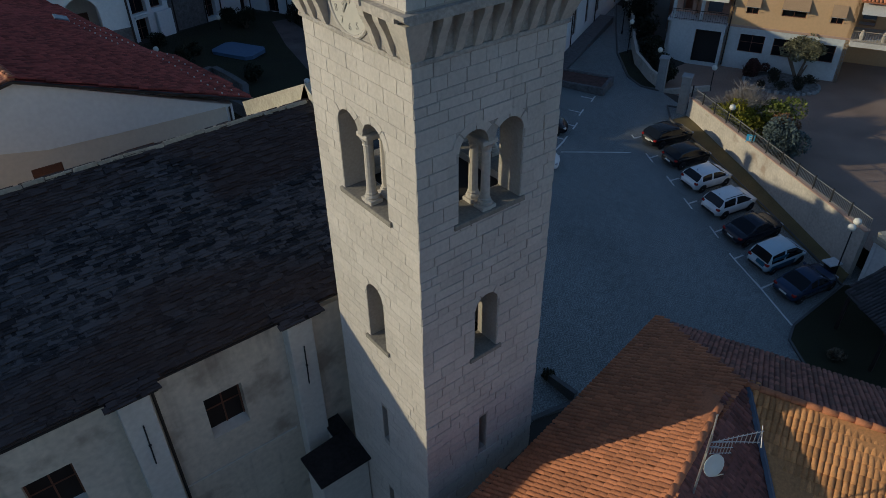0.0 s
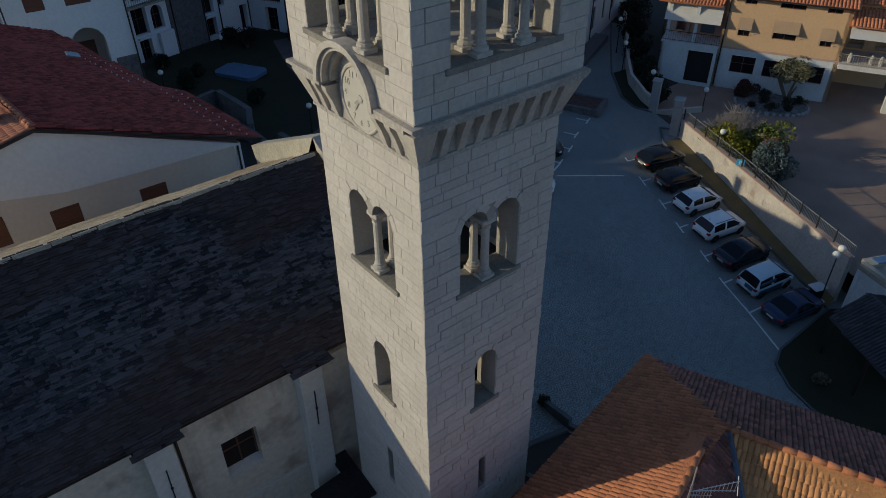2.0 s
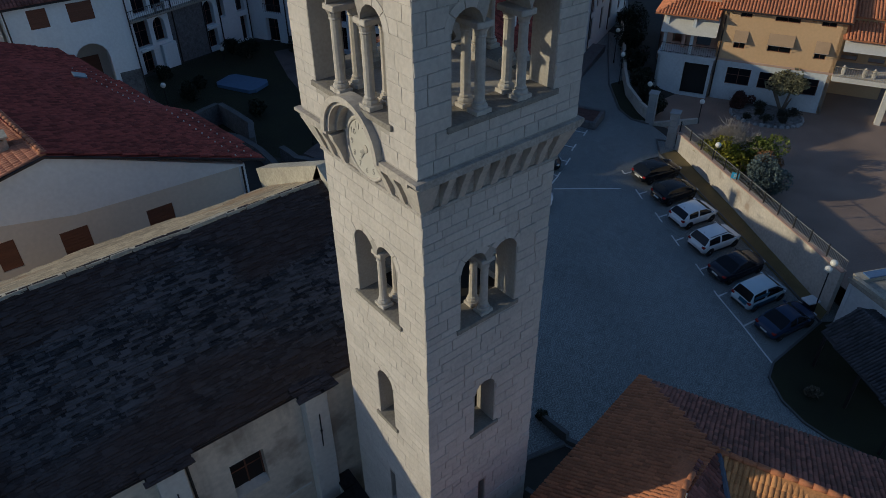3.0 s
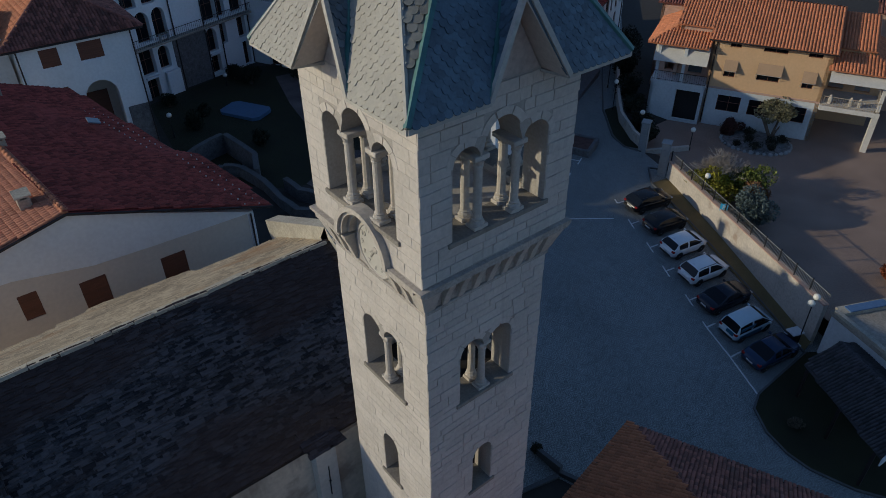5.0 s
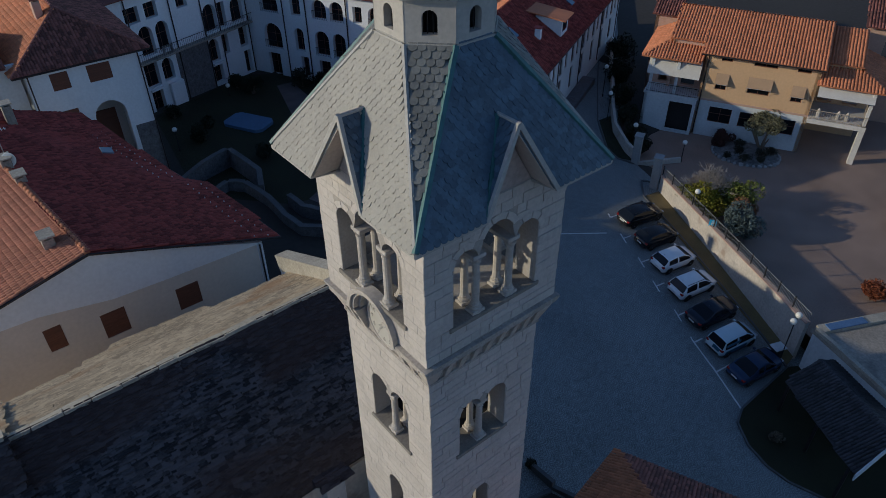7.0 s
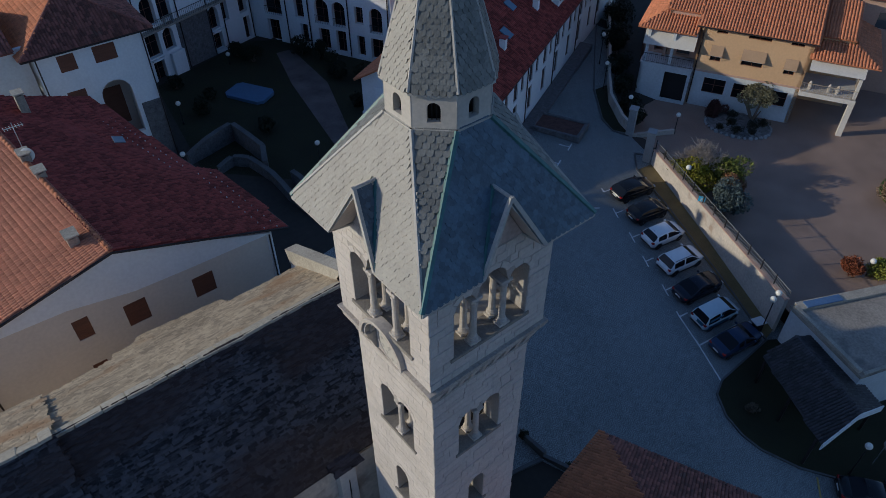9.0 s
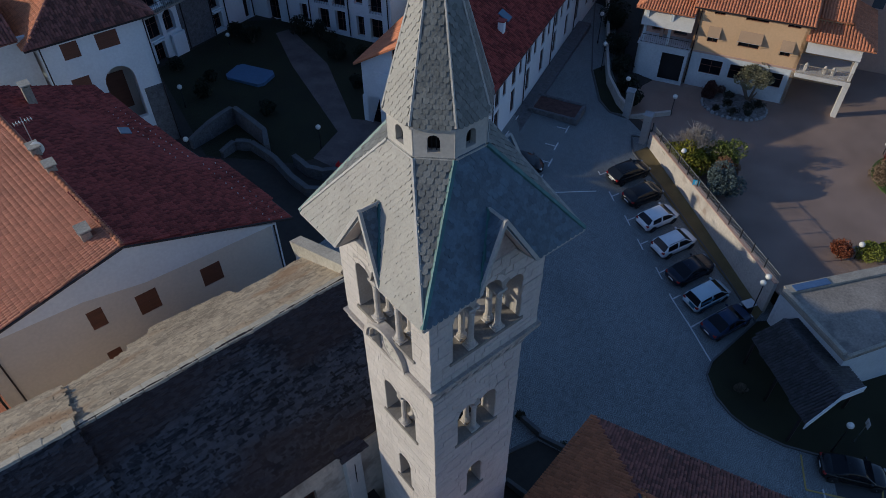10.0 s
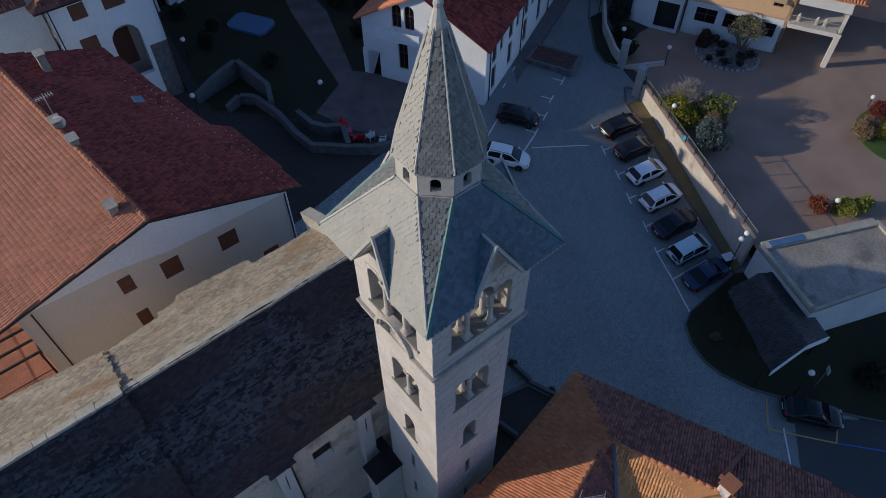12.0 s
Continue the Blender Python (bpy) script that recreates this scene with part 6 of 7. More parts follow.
tiled(villa, [vw(17.0, -0.7, 9.7), vw(17.0, 9, 9.7), vw(14.7, 9, 10.55), vw(14.7, 1.9, 10.55)], M_TILE_NEW, COPPI_FAR, 0.30, 0.42, seed=46)
tiled(villa, [vw(11.15, 1.8, 11.05), vw(14.4, 1.8, 11.05), vw(14.4, 7.5, 12.95), vw(11.15, 7.5, 12.95)], M_TILE_NEW, COPPI_FAR, 0.30, 0.42, label="narrow orange tile slope beside the main roof", seed=53)
facade(villa, vq(11.0, 2.2), vq(14.2, 2.2), 9.3, 11.05, [], M_PEACH)
facade(villa, vq(14.2, 2.2), vq(14.2, 8), 9.0, 11.05, [], M_PEACH)
for s, w in ((11.6, 0.35), (13.4, 0.5), (14.2, 0.35)):
    part("balcony_planter", lathe([(0.16, 0), (0.24, 0.4), (0.22, 0.42), (0.18, 0.7), (0.06, 0.9)], 8), M_TRIM, villa, m=pose(*vw(s, 0.3, 6.1)))
# neighbouring roofs behind the villa
nb = thing("neighbour_house", pose(0, 0, 0), "pink house with a brown tile roof behind the villa", "house")
facade(nb, vq(-6.7, 8), vq(-3.7, 8), 0, 11.9, [rect(1, 2.2, 8, 10)], M_PINK)
facade(nb, vq(-6.7, 18), vq(-6.7, 8), 0, 11.9, [rect(2, 3.2, 8, 10)], M_PINK)
tiled(nb, [vw(-7.1, 7.5, 11.8), vw(-3.95, 7.5, 11.8), vw(-3.95, 13, 13.7), vw(-7.1, 13, 13.7)], M_TILE_BROWN, COPPI_FAR, 0.30, 0.42, seed=47)
tiled(nb, [vw(-3.95, 18.5, 11.8), vw(-7.1, 18.5, 11.8), vw(-7.1, 13, 13.7), vw(-3.95, 13, 13.7)], M_TILE_BROWN, COPPI_FAR, 0.30, 0.42, seed=48)
nb2 = thing("neighbour_house", pose(0, 0, 0), "house with a lit orange tile roof behind the villa", "house")
facade(nb2, vq(14.6, 11), vq(24, 11), 0, 12.4, [rect(2, 3.2, 9, 10.8), rect(6, 7.2, 9, 10.8)], M_PINK)
facade(nb2, vq(24, 11), vq(24, 22), 0, 12.4, [], M_PINK)
tiled(nb2, [vw(14.3, 10.4, 12.3), vw(24.5, 10.4, 12.3), vw(24.5, 16, 14.4), vw(14.3, 16, 14.4)], M_TILE_BROWN, COPPI_FAR, 0.30, 0.42, seed=49)
tiled(nb2, [vw(24.5, 22, 12.3), vw(14.3, 22, 12.3), vw(14.3, 16, 14.4), vw(24.5, 16, 14.4)], M_TILE_NEW, COPPI_FAR, 0.30, 0.42, seed=50)

# ---- square: markings and kerbs ----
gz = ground_z
marks = thing("parking_lines", pose(0, 0, 0), "worn white parking bay lines on the setts", "road marking", kind="structure")
tips = [(36.04, 20.32), (34.71, 17.73), (33.58, 14.87), (32.32, 12.34), (31.13, 9.32), (29.86, 6.92), (28.83, 4.29), (27.55, 1.42)]
for k, (x, y) in enumerate(tips):
    bm = bmesh.new()
    strip(bm, [(x, y), (x + (0.9 if k < 6 else 4.2), y - (0.12 if k < 6 else 0.5))], 0.11, 0.03)
    part("bay_line", bm, M_PAINT, marks)
    bm = bmesh.new()
    strip(bm, [(x - 0.28, y - 0.55), (x + 0.28, y + 0.55)] if 0 < k < 5 else [(x, y), (x + 0.25, y + 0.5)], 0.11, 0.034)
    part("bay_line", bm, M_PAINT, marks)
bm = bmesh.new()
strip(bm, [tips[5], tips[6], tips[7]], 0.11, 0.037)
part("bay_line", bm, M_PAINT, marks)
for x, y in ((38.67, 27.08), (35.66, 25.73), (33.34, 24.27), (30.9, 23.1)):
    for pts in ([(x, y), (x - 0.55, y + 0.95)], [(x - 0.6, y - 0.3), (x + 0.6, y + 0.3)]):
        bm = bmesh.new()
        strip(bm, pts, 0.12, 0.03)
        part("bay_line", bm, M_PAINT, marks)
# Thin pale line laid slantwise across the setts.
bm = bmesh.new()
strip(bm, [(29.2, 21.85), (34.0, 19.0)], 0.10, 0.031)
part("thin_pale_line", bm, M_PAINT, marks)
for pts in ([(30.85, 23.05), (27.6, 21.7)], [(29.12, 26.65), (26.67, 25.38)]):
    bm = bmesh.new()
    strip(bm, pts, 0.13, 0.031)
    part("bay_line", bm, M_PAINT, marks)
for x, y in ((33.19, 30.09), (35.97, 31.54)):
    bm = bmesh.new()
    strip(bm, [(x - 0.4, y - 0.2), (x + 0.4, y + 0.2)], 0.12, 0.03)
    part("bay_line", bm, M_PAINT, marks)
ybox = thing("loading_bay_lines", pose(0, 0, 0), "yellow bay lines on the asphalt road", "road marking", kind="structure")
for pts, mt in (([(26.5, -7.0), (24.5, -8.6), (27.8, -12.45), (30.2, -11.2)], M_PAINT_Y), ([(27.8, -12.45), (33, -18.5)], mat("blue_road_paint", (0.05, 0.12, 0.35), 0.8, 0.2)), ([(25.5, -9.3), (22.6, -12.2)], M_PAINT)):
    bm = bmesh.new()
    strip(bm, pts, 0.12, 0.045)
    part("bay_line", bm, mt, ybox)
KERB_ROW = [(41.3, 20.7), (39.6, 15.6), (37.6, 10.6), (35.7, 5.9), (33.8, 1.6)]
ISLE = [(33.8, 1.5), (27.6, 1.35), (26.27, 0.86), (25.3, -0.6), (24.95, -2.2), (25.1, -3.6), (26.1, -5.92), (27.79, -8.19), (30.58, -11.77), (36, -18.5)]
for pts in (KERB_ROW, ISLE, [(44.2, 21.6), (43.3, 22.6), (42.2, 21.6), (41.3, 20.7)], [(45.2, 25.0), (44.6, 26.6), (45.4, 28.8), (49.5, 33.5), (57, 40), (69, 50), (95, 72)]):
    bm = bmesh.new()
    strip(bm, pts, 0.13, 0.02, 0.12)
    me = bpy.data.meshes.new("kerb")
    bm.to_mesh(me)
    bm.free()
    me.materials.append(M_KERB_DARK)
    tagged(new("kerb", me), "dark grey stone kerb", "kerb", kind="structure")
verge = []
for k in range(25):
    a, b = Vector((41.3, 20.7)).lerp(Vector((33.8, 1.6)), k / 24), Vector((43.25, 20.5)).lerp(Vector((34.85, 1.7)), k / 24)
    verge += [(*a.lerp(b, j / 4), gz(*a.lerp(b, j / 4)) + 0.09 + 0.3 * (j / 4) ** 1.5 * min(1, k / 10)) for j in range(5)]
tagged(new("verge", mesh_of("verge", verge, [(5 * k + j, 5 * k + j + 1, 5 * k + j + 6, 5 * k + j + 5) for k in range(24) for j in range(4)], M_VERGE)), "banked strip of dry yellowish grass", "grass", kind="structure")
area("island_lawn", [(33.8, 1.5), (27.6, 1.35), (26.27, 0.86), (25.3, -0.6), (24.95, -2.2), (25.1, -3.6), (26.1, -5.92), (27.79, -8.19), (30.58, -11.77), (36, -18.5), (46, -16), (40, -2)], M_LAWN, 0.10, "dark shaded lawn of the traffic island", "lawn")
area("lane_verge", [(45.6, 25.4), (44.7, 26.6), (45.6, 28.8), (49.6, 33.4), (51.5, 33.4), (48, 27)], M_LAWN, 0.08, "dark grass strip along the lane", "grass")

# ---- cars ----
M_TYRE = mat("tyre_rubber", (0.012, 0.012, 0.012), 0.8, 0.2)
M_RIM = mat("alloy_rim", (0.35, 0.35, 0.36), 0.35, 0.1, metal=0.8, bump=0)
M_LAMP_R = glass("red_lamp", (0.28, 0.015, 0.012), 0.2)
M_LAMP_W = glass("clear_lamp", (0.45, 0.46, 0.48), 0.1)
M_TRIMB = mat("black_plastic", (0.02, 0.02, 0.021), 0.6, 0.1)


def paint(name, color, rough=0.25):
    m = mat(name, color, rough, 0.06, 3, 0.8, 0.0)
    m.node_tree.nodes["Principled BSDF"].inputs["Coat Weight"].default_value = 0.12
    m.node_tree.nodes["Principled BSDF"].inputs["Specular IOR Level"].default_value = 0.35
    m.node_tree.nodes["Principled BSDF"].inputs["Coat Roughness"].default_value = 0.06
    return m


def loft(sections, close=True):
    bm = bmesh.new()
    rings = [[bm.verts.new(p) for p in s] for s in sections]
    n = len(rings[0])
    for p, q in zip(rings, rings[1:]):
        for k in range(n):
            bm.faces.new((p[k], p[(k + 1) % n], q[(k + 1) % n], q[k]))
    bm.faces.new(rings[0]), bm.faces.new(rings[-1][::-1])
    bmesh.ops.recalc_face_normals(bm, faces=bm.faces[:])
    return bm


def curve_at(keys, x):
    """A smooth value at x out of (x, value) pairs."""
    if x <= keys[0][0]:
        return keys[0][1]
    for (x0, v0), (x1, v1) in zip(keys, keys[1:]):
        if x <= x1:
            u = (x - x0) / (x1 - x0)
            return v0 + (v1 - v0) * u * u * (3 - 2 * u)
    return keys[-1][1]


CAR_SIZES = {"hatch": (4.10, 1.76, 1.50), "suv": (4.28, 1.82, 1.58), "sedan": (4.60, 1.82, 1.45), "wagon": (4.50, 1.80, 1.50), "mpv": (4.20, 1.80, 1.68)}


def car(m, body, label, shape="hatch", group="parked cars", lower=None):
    """A parked car: rounded body, glazed cabin, painted roof and pillars, wheels in dark arches, lamps, mirrors and plates."""
    c = thing("car", m, label, "car", group)
    L, W, H = CAR_SIZES[shape]
    hl, w = L / 2, W / 2
    belt = 0.95 if shape in ("sedan", "wagon") else 1.0
    xf = {"mpv": 1.45, "sedan": 1.10}.get(shape, 1.22)
    tail = belt if shape != "sedan" else 0.93
    top = [(-hl, tail - 0.30), (-hl + 0.10, tail - 0.06), (-hl + 0.45, tail), (xf - 0.25, belt), (xf + 0.30, belt - 0.06), (hl - 0.45, 0.84 if shape != "suv" else 0.90), (hl - 0.12, 0.70), (hl, 0.52)]
    low = [(-hl, 0.42), (-hl + 0.12, 0.26), (-hl + 0.5, 0.20), (hl - 0.5, 0.20), (hl - 0.12, 0.25), (hl, 0.36)]
    wide = [(-hl, 0.70), (-hl + 0.14, 0.88), (-hl + 0.6, 0.98), (-0.2, 1.0), (0.9, 1.0), (hl - 0.55, 0.96), (hl - 0.15, 0.80), (hl, 0.55)]
    secs = []
    for k in range(23):
        x = -hl + L * (0.5 - 0.5 * math.cos(math.pi * k / 22))
        z0, z1, hw = curve_at(low, x), curve_at(top, x), w * curve_at(wide, x)
        h = z1 - z0
        prof = [(0.0, z0), (0.80, z0), (0.95, z0 + 0.10 * h), (0.99, z0 + 0.30 * h), (1.0, z0 + 0.55 * h), (0.975, z0 + 0.78 * h), (0.92, z0 + 0.93 * h), (0.80, z1), (0.40, z1 + 0.02), (0.0, z1 + 0.026)]
        secs.append([(x, hw * a, z) for a, z in prof] + [(x, -hw * a, z) for a, z in prof[-2:0:-1]])
    part("body", loft(secs), body, c, smooth=True)
    # cabin: one rounded shell, parted into glass, painted roof and pillars
    xb, xr, xt = {"hatch": (-hl + 0.10, -hl + 0.50, 0.35), "suv": (-hl + 0.10, -hl + 0.46, 0.35), "sedan": (-hl + 0.62, -hl + 1.45, 0.28), "wagon": (-hl + 0.10, -hl + 0.55, 0.30), "mpv": (-hl + 0.06, -hl + 0.26, 0.45)}[shape]
    zb = belt - 0.03
    roof = [(xb, zb + 0.02), (xr, H - 0.10), ((xr + xt) / 2 + 0.1, H), (xt, H - 0.07), (xf, zb + 0.02)]
    n = 20
    xs = sorted([xb + (xf - xb) * k / n for k in range(n + 1)] + [xr, xt])
    rows_ = []

    def top_at(x):
        for (x0, v0), (x1, v1) in zip(roof, roof[1:]):
            if x <= x1 + 1e-6:
                u = (x - x0) / (x1 - x0)
                u = u if x1 == xr or x0 == xt else math.sin(u * math.pi / 2) if x0 == xr else 1 - math.cos(u * math.pi / 2)
                return v0 + (v1 - v0) * u
        return zb

    for x in xs:
        zt = top_at(x)
        f = min(1.0, (zt - zb) / (H - zb))
        wb = w * 0.93 * (0.92 if x < xb + 0.15 else 1.0)
        wt = wb - (wb - w * 0.70) * f
        half = [(wb, zb), (wb + (wt - wb) * 0.5 + 0.02 * f, zb + (zt - zb) * 0.5), (wt + 0.015, zt - 0.11 * f), (wt - 0.05, zt - 0.035 * f), (wt * 0.7, zt - 0.006), (0.0, zt + 0.012)]
        rows_.append([(x, -a, z) for a, z in half] + [(x, a, z) for a, z in half[-2::-1]])
    sorts = {}
    bpil = (xr + xt) / 2 + 0.12
    for p, q in zip(range(len(xs) - 1), range(1, len(xs))):
        mx = (xs[p] + xs[q]) / 2
        for k in range(10):
            flank = k in (0, 1, 8, 9)
            if xr < mx < xt and not flank:
                kind = ("roof", 0)
            elif k in (2, 7) or (flank and (mx < xr + 0.05 or abs(mx - bpil) < 0.06)):
                kind = ("pillar", k < 5)
            elif flank:
                kind = ("side_window", (k < 5, mx < bpil))
            else:
                kind = ("windscreen", 0) if mx > xt else ("rear_window", 0)
            sorts.setdefault(kind, []).append((rows_[p][k], rows_[p][k + 1], rows_[q][k + 1], rows_[q][k]))
    for (kind, _), quads in sorts.items():
        bm = bmesh.new()
        corner = {co: bm.verts.new(co) for co in dict.fromkeys(co for qd in quads for co in qd)}
        for qd in quads:
            bm.faces.new([corner[co] for co in qd])
        for fc in bm.faces:
            fc.normal_update()
            if fc.normal.dot(fc.calc_center_median() - Vector(((xr + xt) / 2, 0, 0.7))) < 0:
                fc.normal_flip()
        part(kind, bm, body if kind in ("roof", "pillar") else M_GLASS, c, smooth=True)
    for x in (-hl + 0.80, hl - 0.84):
        for sd in (-1, 1):
            part("wheel_arch", lathe([(0.30, -0.012), (0.375, -0.012), (0.375, 0.012), (0.30, 0.012)], 18), M_TRIMB, c, m=pose(x, sd * (w * 0.985), 0.34, 90))
            wh = part("wheel", lathe([(0.20, -0.10), (0.30, -0.10), (0.325, -0.06), (0.325, 0.06), (0.30, 0.10), (0.20, 0.10)], 18), M_TYRE, c, m=pose(x, sd * (w - 0.08), 0.325, 90))
            part("rim", lathe([(0.02, -0.105), (0.05, -0.105), (0.06, -0.085), (0.19, -0.095), (0.20, -0.06), (0.20, 0.06), (0.19, 0.095), (0.06, 0.085), (0.05, 0.105), (0.02, 0.105)], 12), M_RIM, wh)
    for sd in (-1, 1):
        part("tail_lamp", box(-hl + 0.02, -hl + 0.22, sd * w * 0.74 - 0.13, sd * w * 0.74 + 0.13, tail - 0.26, tail - 0.10, bevel=0.03), M_LAMP_R, c)
        part("head_lamp", box(hl - 0.36, hl - 0.07, sd * w * 0.64 - 0.15, sd * w * 0.64 + 0.15, 0.60, 0.72, bevel=0.04), M_LAMP_W, c)
        part("mirror", box(xf - 0.42, xf - 0.26, sd * (w + 0.06) - 0.10, sd * (w + 0.06) + 0.10, belt, belt + 0.13, bevel=0.03), body, c)
        part("sill_trim", box(-hl + 1.15, hl - 1.2, sd * w * 0.985 - 0.012, sd * w * 0.985 + 0.012, 0.22, 0.34, bevel=0.01), M_TRIMB, c)
    part("rear_bumper", box(-hl - 0.015, -hl + 0.10, -w * 0.66, w * 0.66, 0.32, 0.50, bevel=0.03), M_TRIMB, c)
    part("grille", box(hl - 0.05, hl + 0.01, -w * 0.42, w * 0.42, 0.36, 0.50, bevel=0.01), M_TRIMB, c)
    part("number_plate", box(-hl - 0.03, -hl - 0.012, -0.26, 0.26, 0.54, 0.65), M_PAINT, c)
    if shape in ("suv", "wagon"):
        for sd in (-1, 1):
            bm = bmesh.new()
            rod(bm, (xr + 0.12, sd * w * 0.66, H - 0.015), (xt - 0.05, sd * w * 0.66, H - 0.03), 0.022, seg=5)
            part("roof_rail", bm, M_TRIMB, c)
    if shape != "mpv":
        bm = bmesh.new()
        rod(bm, (xr + 0.15, 0, H - 0.04), (xr + 0.02, 0, H + 0.13), 0.012, seg=4)
        part("roof_aerial", bm, M_TRIMB, c)
    if lower:
        for sd in (-1, 1):
            part("door_panel", box(-1.75, 0.55, sd * w * 1.0 - 0.012, sd * w * 1.0 + 0.012, 0.38, 0.80, bevel=0.01), lower, c, "dark teal printed side panel")
            part("window_film", box(-1.75, -0.3, sd * w * 0.86 - 0.03, sd * w * 0.86 + 0.03, 1.02, 1.36, bevel=0.01), lower, c, "dark teal window film", m=pose(0, 0, 0))
        part("tailgate_panel", box(-hl - 0.01, -hl + 0.05, -w * 0.6, w * 0.1, 0.62, 0.92, bevel=0.01), lower, c)
    return c


P_BLACK, P_WHITE, P_NAVY, P_BLUE = paint("black_paint", (0.010, 0.011, 0.013)), paint("white_paint", (0.78, 0.78, 0.77)), paint("navy_paint", (0.014, 0.017, 0.028)), paint("blue_paint", (0.022, 0.04, 0.085))
P_TEAL = paint("teal_livery", (0.03, 0.11, 0.17))


def parked(x, y, yaw, *a, **k):
    d = Vector((math.cos(radians(yaw)), math.sin(radians(yaw))))
    px = -math.degrees(math.atan((gz(x + d.x, y + d.y) - gz(x - d.x, y - d.y)) / 2))
    n = Vector((-d.y, d.x))
    ry = math.degrees(math.atan((gz(x + n.x, y + n.y) - gz(x - n.x, y - n.y)) / 2))
    return car(pose(x, y, gz(x, y) + 0.025, 0, 0, yaw) @ pose(0, 0, 0, ry, px, 0), *a, **k)


row = [("wagon", P_BLACK, "black estate car in a bay"), ("hatch", P_BLACK, "black hatchback with glinting windows"), ("hatch", P_WHITE, "white hatchback with dark windows"), ("suv", P_WHITE, "white crossover with roof rails"), ("sedan", P_NAVY, "dark navy saloon car"), ("mpv", paint("pale_blue_paint", (0.50, 0.60, 0.64)), "pale people carrier with dark teal printed side panels"), ("sedan", P_BLUE, "dark blue saloon at the row's end")]
for k, (shape, col, lab) in enumerate(row):
    (x0, y0), (x1, y1) = tips[k], tips[k + 1]
    cx, cy = (x0 + x1) / 2 + 2.75, (y0 + y1) / 2 - 0.25
    if k == 6:
        cx, cy = cx + 0.35, cy + 0.25
    parked(cx, cy, -8, col, lab, shape, lower=P_TEAL if k == 5 else None)
parked(30.6, 25.4, -54, P_BLACK, "black hatchback parked beside the row house", "hatch")
parked(26.0, 22.0, -54, P_WHITE, "white crossover with roof rails beside the row house", "suv")
parked(28.0, -9.9, -50, P_BLACK, "black saloon in the yellow bay", "sedan")

# ---- fence wall, gate and lamps ----
M_RAIL = mat("grey_painted_rail", (0.20, 0.20, 0.19), 0.5, 0.15, 10, 1, 0.05)
fence = thing("fence_wall", pose(0, 0, 0), "plastered retaining wall with an iron railing", "wall")
FA, FB = Vector((43.3, 20.6)), Vector((34.8, 1.75))
fd = (FB - FA).normalized()
fn = Vector((-fd.y, fd.x))
nseg = 12
for k in range(nseg):
    a, b = FA.lerp(FB, k / nseg), FA.lerp(FB, (k + 1) / nseg)
    za, zb = 3.90 - 0.12 * k / nseg, 3.90 - 0.12 * (k + 1) / nseg
    ln = (b - a).length
    mm = Matrix.Translation((a.x, a.y, 0)) @ Matrix.Rotation(math.atan2(fd.y, fd.x), 4, "Z")
    part("wall_panel", slab([[(0, -1), (ln - 0.01, -1), (ln - 0.01, zb), (0, za)]], 0.32, mm), M_FENCE, fence)
    part("wall_coping", slab([[(0, za), (ln - 0.01, zb), (ln - 0.01, zb + 0.08), (0, za + 0.08)]], 0.44, mm @ pose(0, -0.06, 0)), M_PINK, fence)
    pst = Vector((a.x, a.y, za + 0.08)) + Vector((fn.x, fn.y, 0)) * 0.16
    p2 = Vector((b.x, b.y, zb + 0.08)) + Vector((fn.x, fn.y, 0)) * 0.16
    railing(fence, pst, p2, 0.85, 0.13, M_RAIL)
    part("rail_post", box(-0.04, 0.04, -0.04, 0.04, 0, 1.0), M_IRON, fence, m=pose(*pst))


def stone_pillar(x, y, z0, z1):
    p = thing("gate_pillar", pose(x, y, z0, 0, 0, 25), "square grey granite gate pillar with a cap", "gate pillar", "gate pillars")
    h = z1 - z0
    n = 6
    for k in range(n):
        part("pillar_stone", box(-0.42, 0.42, -0.36, 0.36, h * k / n + 0.008, h * (k + 1) / n, bevel=0.02), M_KERB, p)
    part("cap", box(-0.5, 0.5, -0.44, 0.44, h, h + 0.14, bevel=0.03), M_KERB, p)


stone_pillar(45.6, 25.2, 2.0, 5.45)
stone_pillar(43.5, 21.3, 2.0, 5.5)
gate = thing("gate_wall", pose(0, 0, 0), "low wall and rail returning into the courtyard", "wall")
part("wall", slab([rect(0, 4.5, 1.8, 2.5)], 0.3, Matrix.Translation((45.9, 24.9, 0)) @ Matrix.Rotation(radians(-29), 4, "Z")), M_FENCE, gate)


def lamp_post(x, y, z0, z1, label="globe street lamp on a slim dark post", heads=1):
    l = thing("street_lamp", pose(x, y, z0), label, "street lamp", "street lamps")
    h = z1 - z0
    part("post", lathe([(0.09, 0), (0.09, 0.3), (0.045, 0.35), (0.04, h - 0.2), (0.06, h - 0.18)], 8), M_IRON, l)
    for k in range(heads):
        dx = 0.0 if heads == 1 else (-0.45 + 0.9 * k)
        if heads > 1:
            bm = bmesh.new()
            rod(bm, (0, 0, h - 0.4), (dx, 0.1 * dx, h - 0.18), 0.03, seg=5)
            part("arm", bm, M_IRON, l)
        bm = bmesh.new()
        bmesh.ops.create_icosphere(bm, subdivisions=3, radius=0.24, matrix=Matrix.Translation((dx, 0.1 * dx, h)))
        part("globe", bm, M_GLOBE, l, "opal white globe", smooth=True)


lamp_post(41.9, 15.9, 1.9, 5.05)
lamp_post(33.9, 2.2, 0.3, 4.5, "pair of globe lamps on a dark post", 2)
lamp_post(28.5, -8.2, -0.7, 2.6)
lamp_post(50.0, 22.8, 2.0, 4.2)
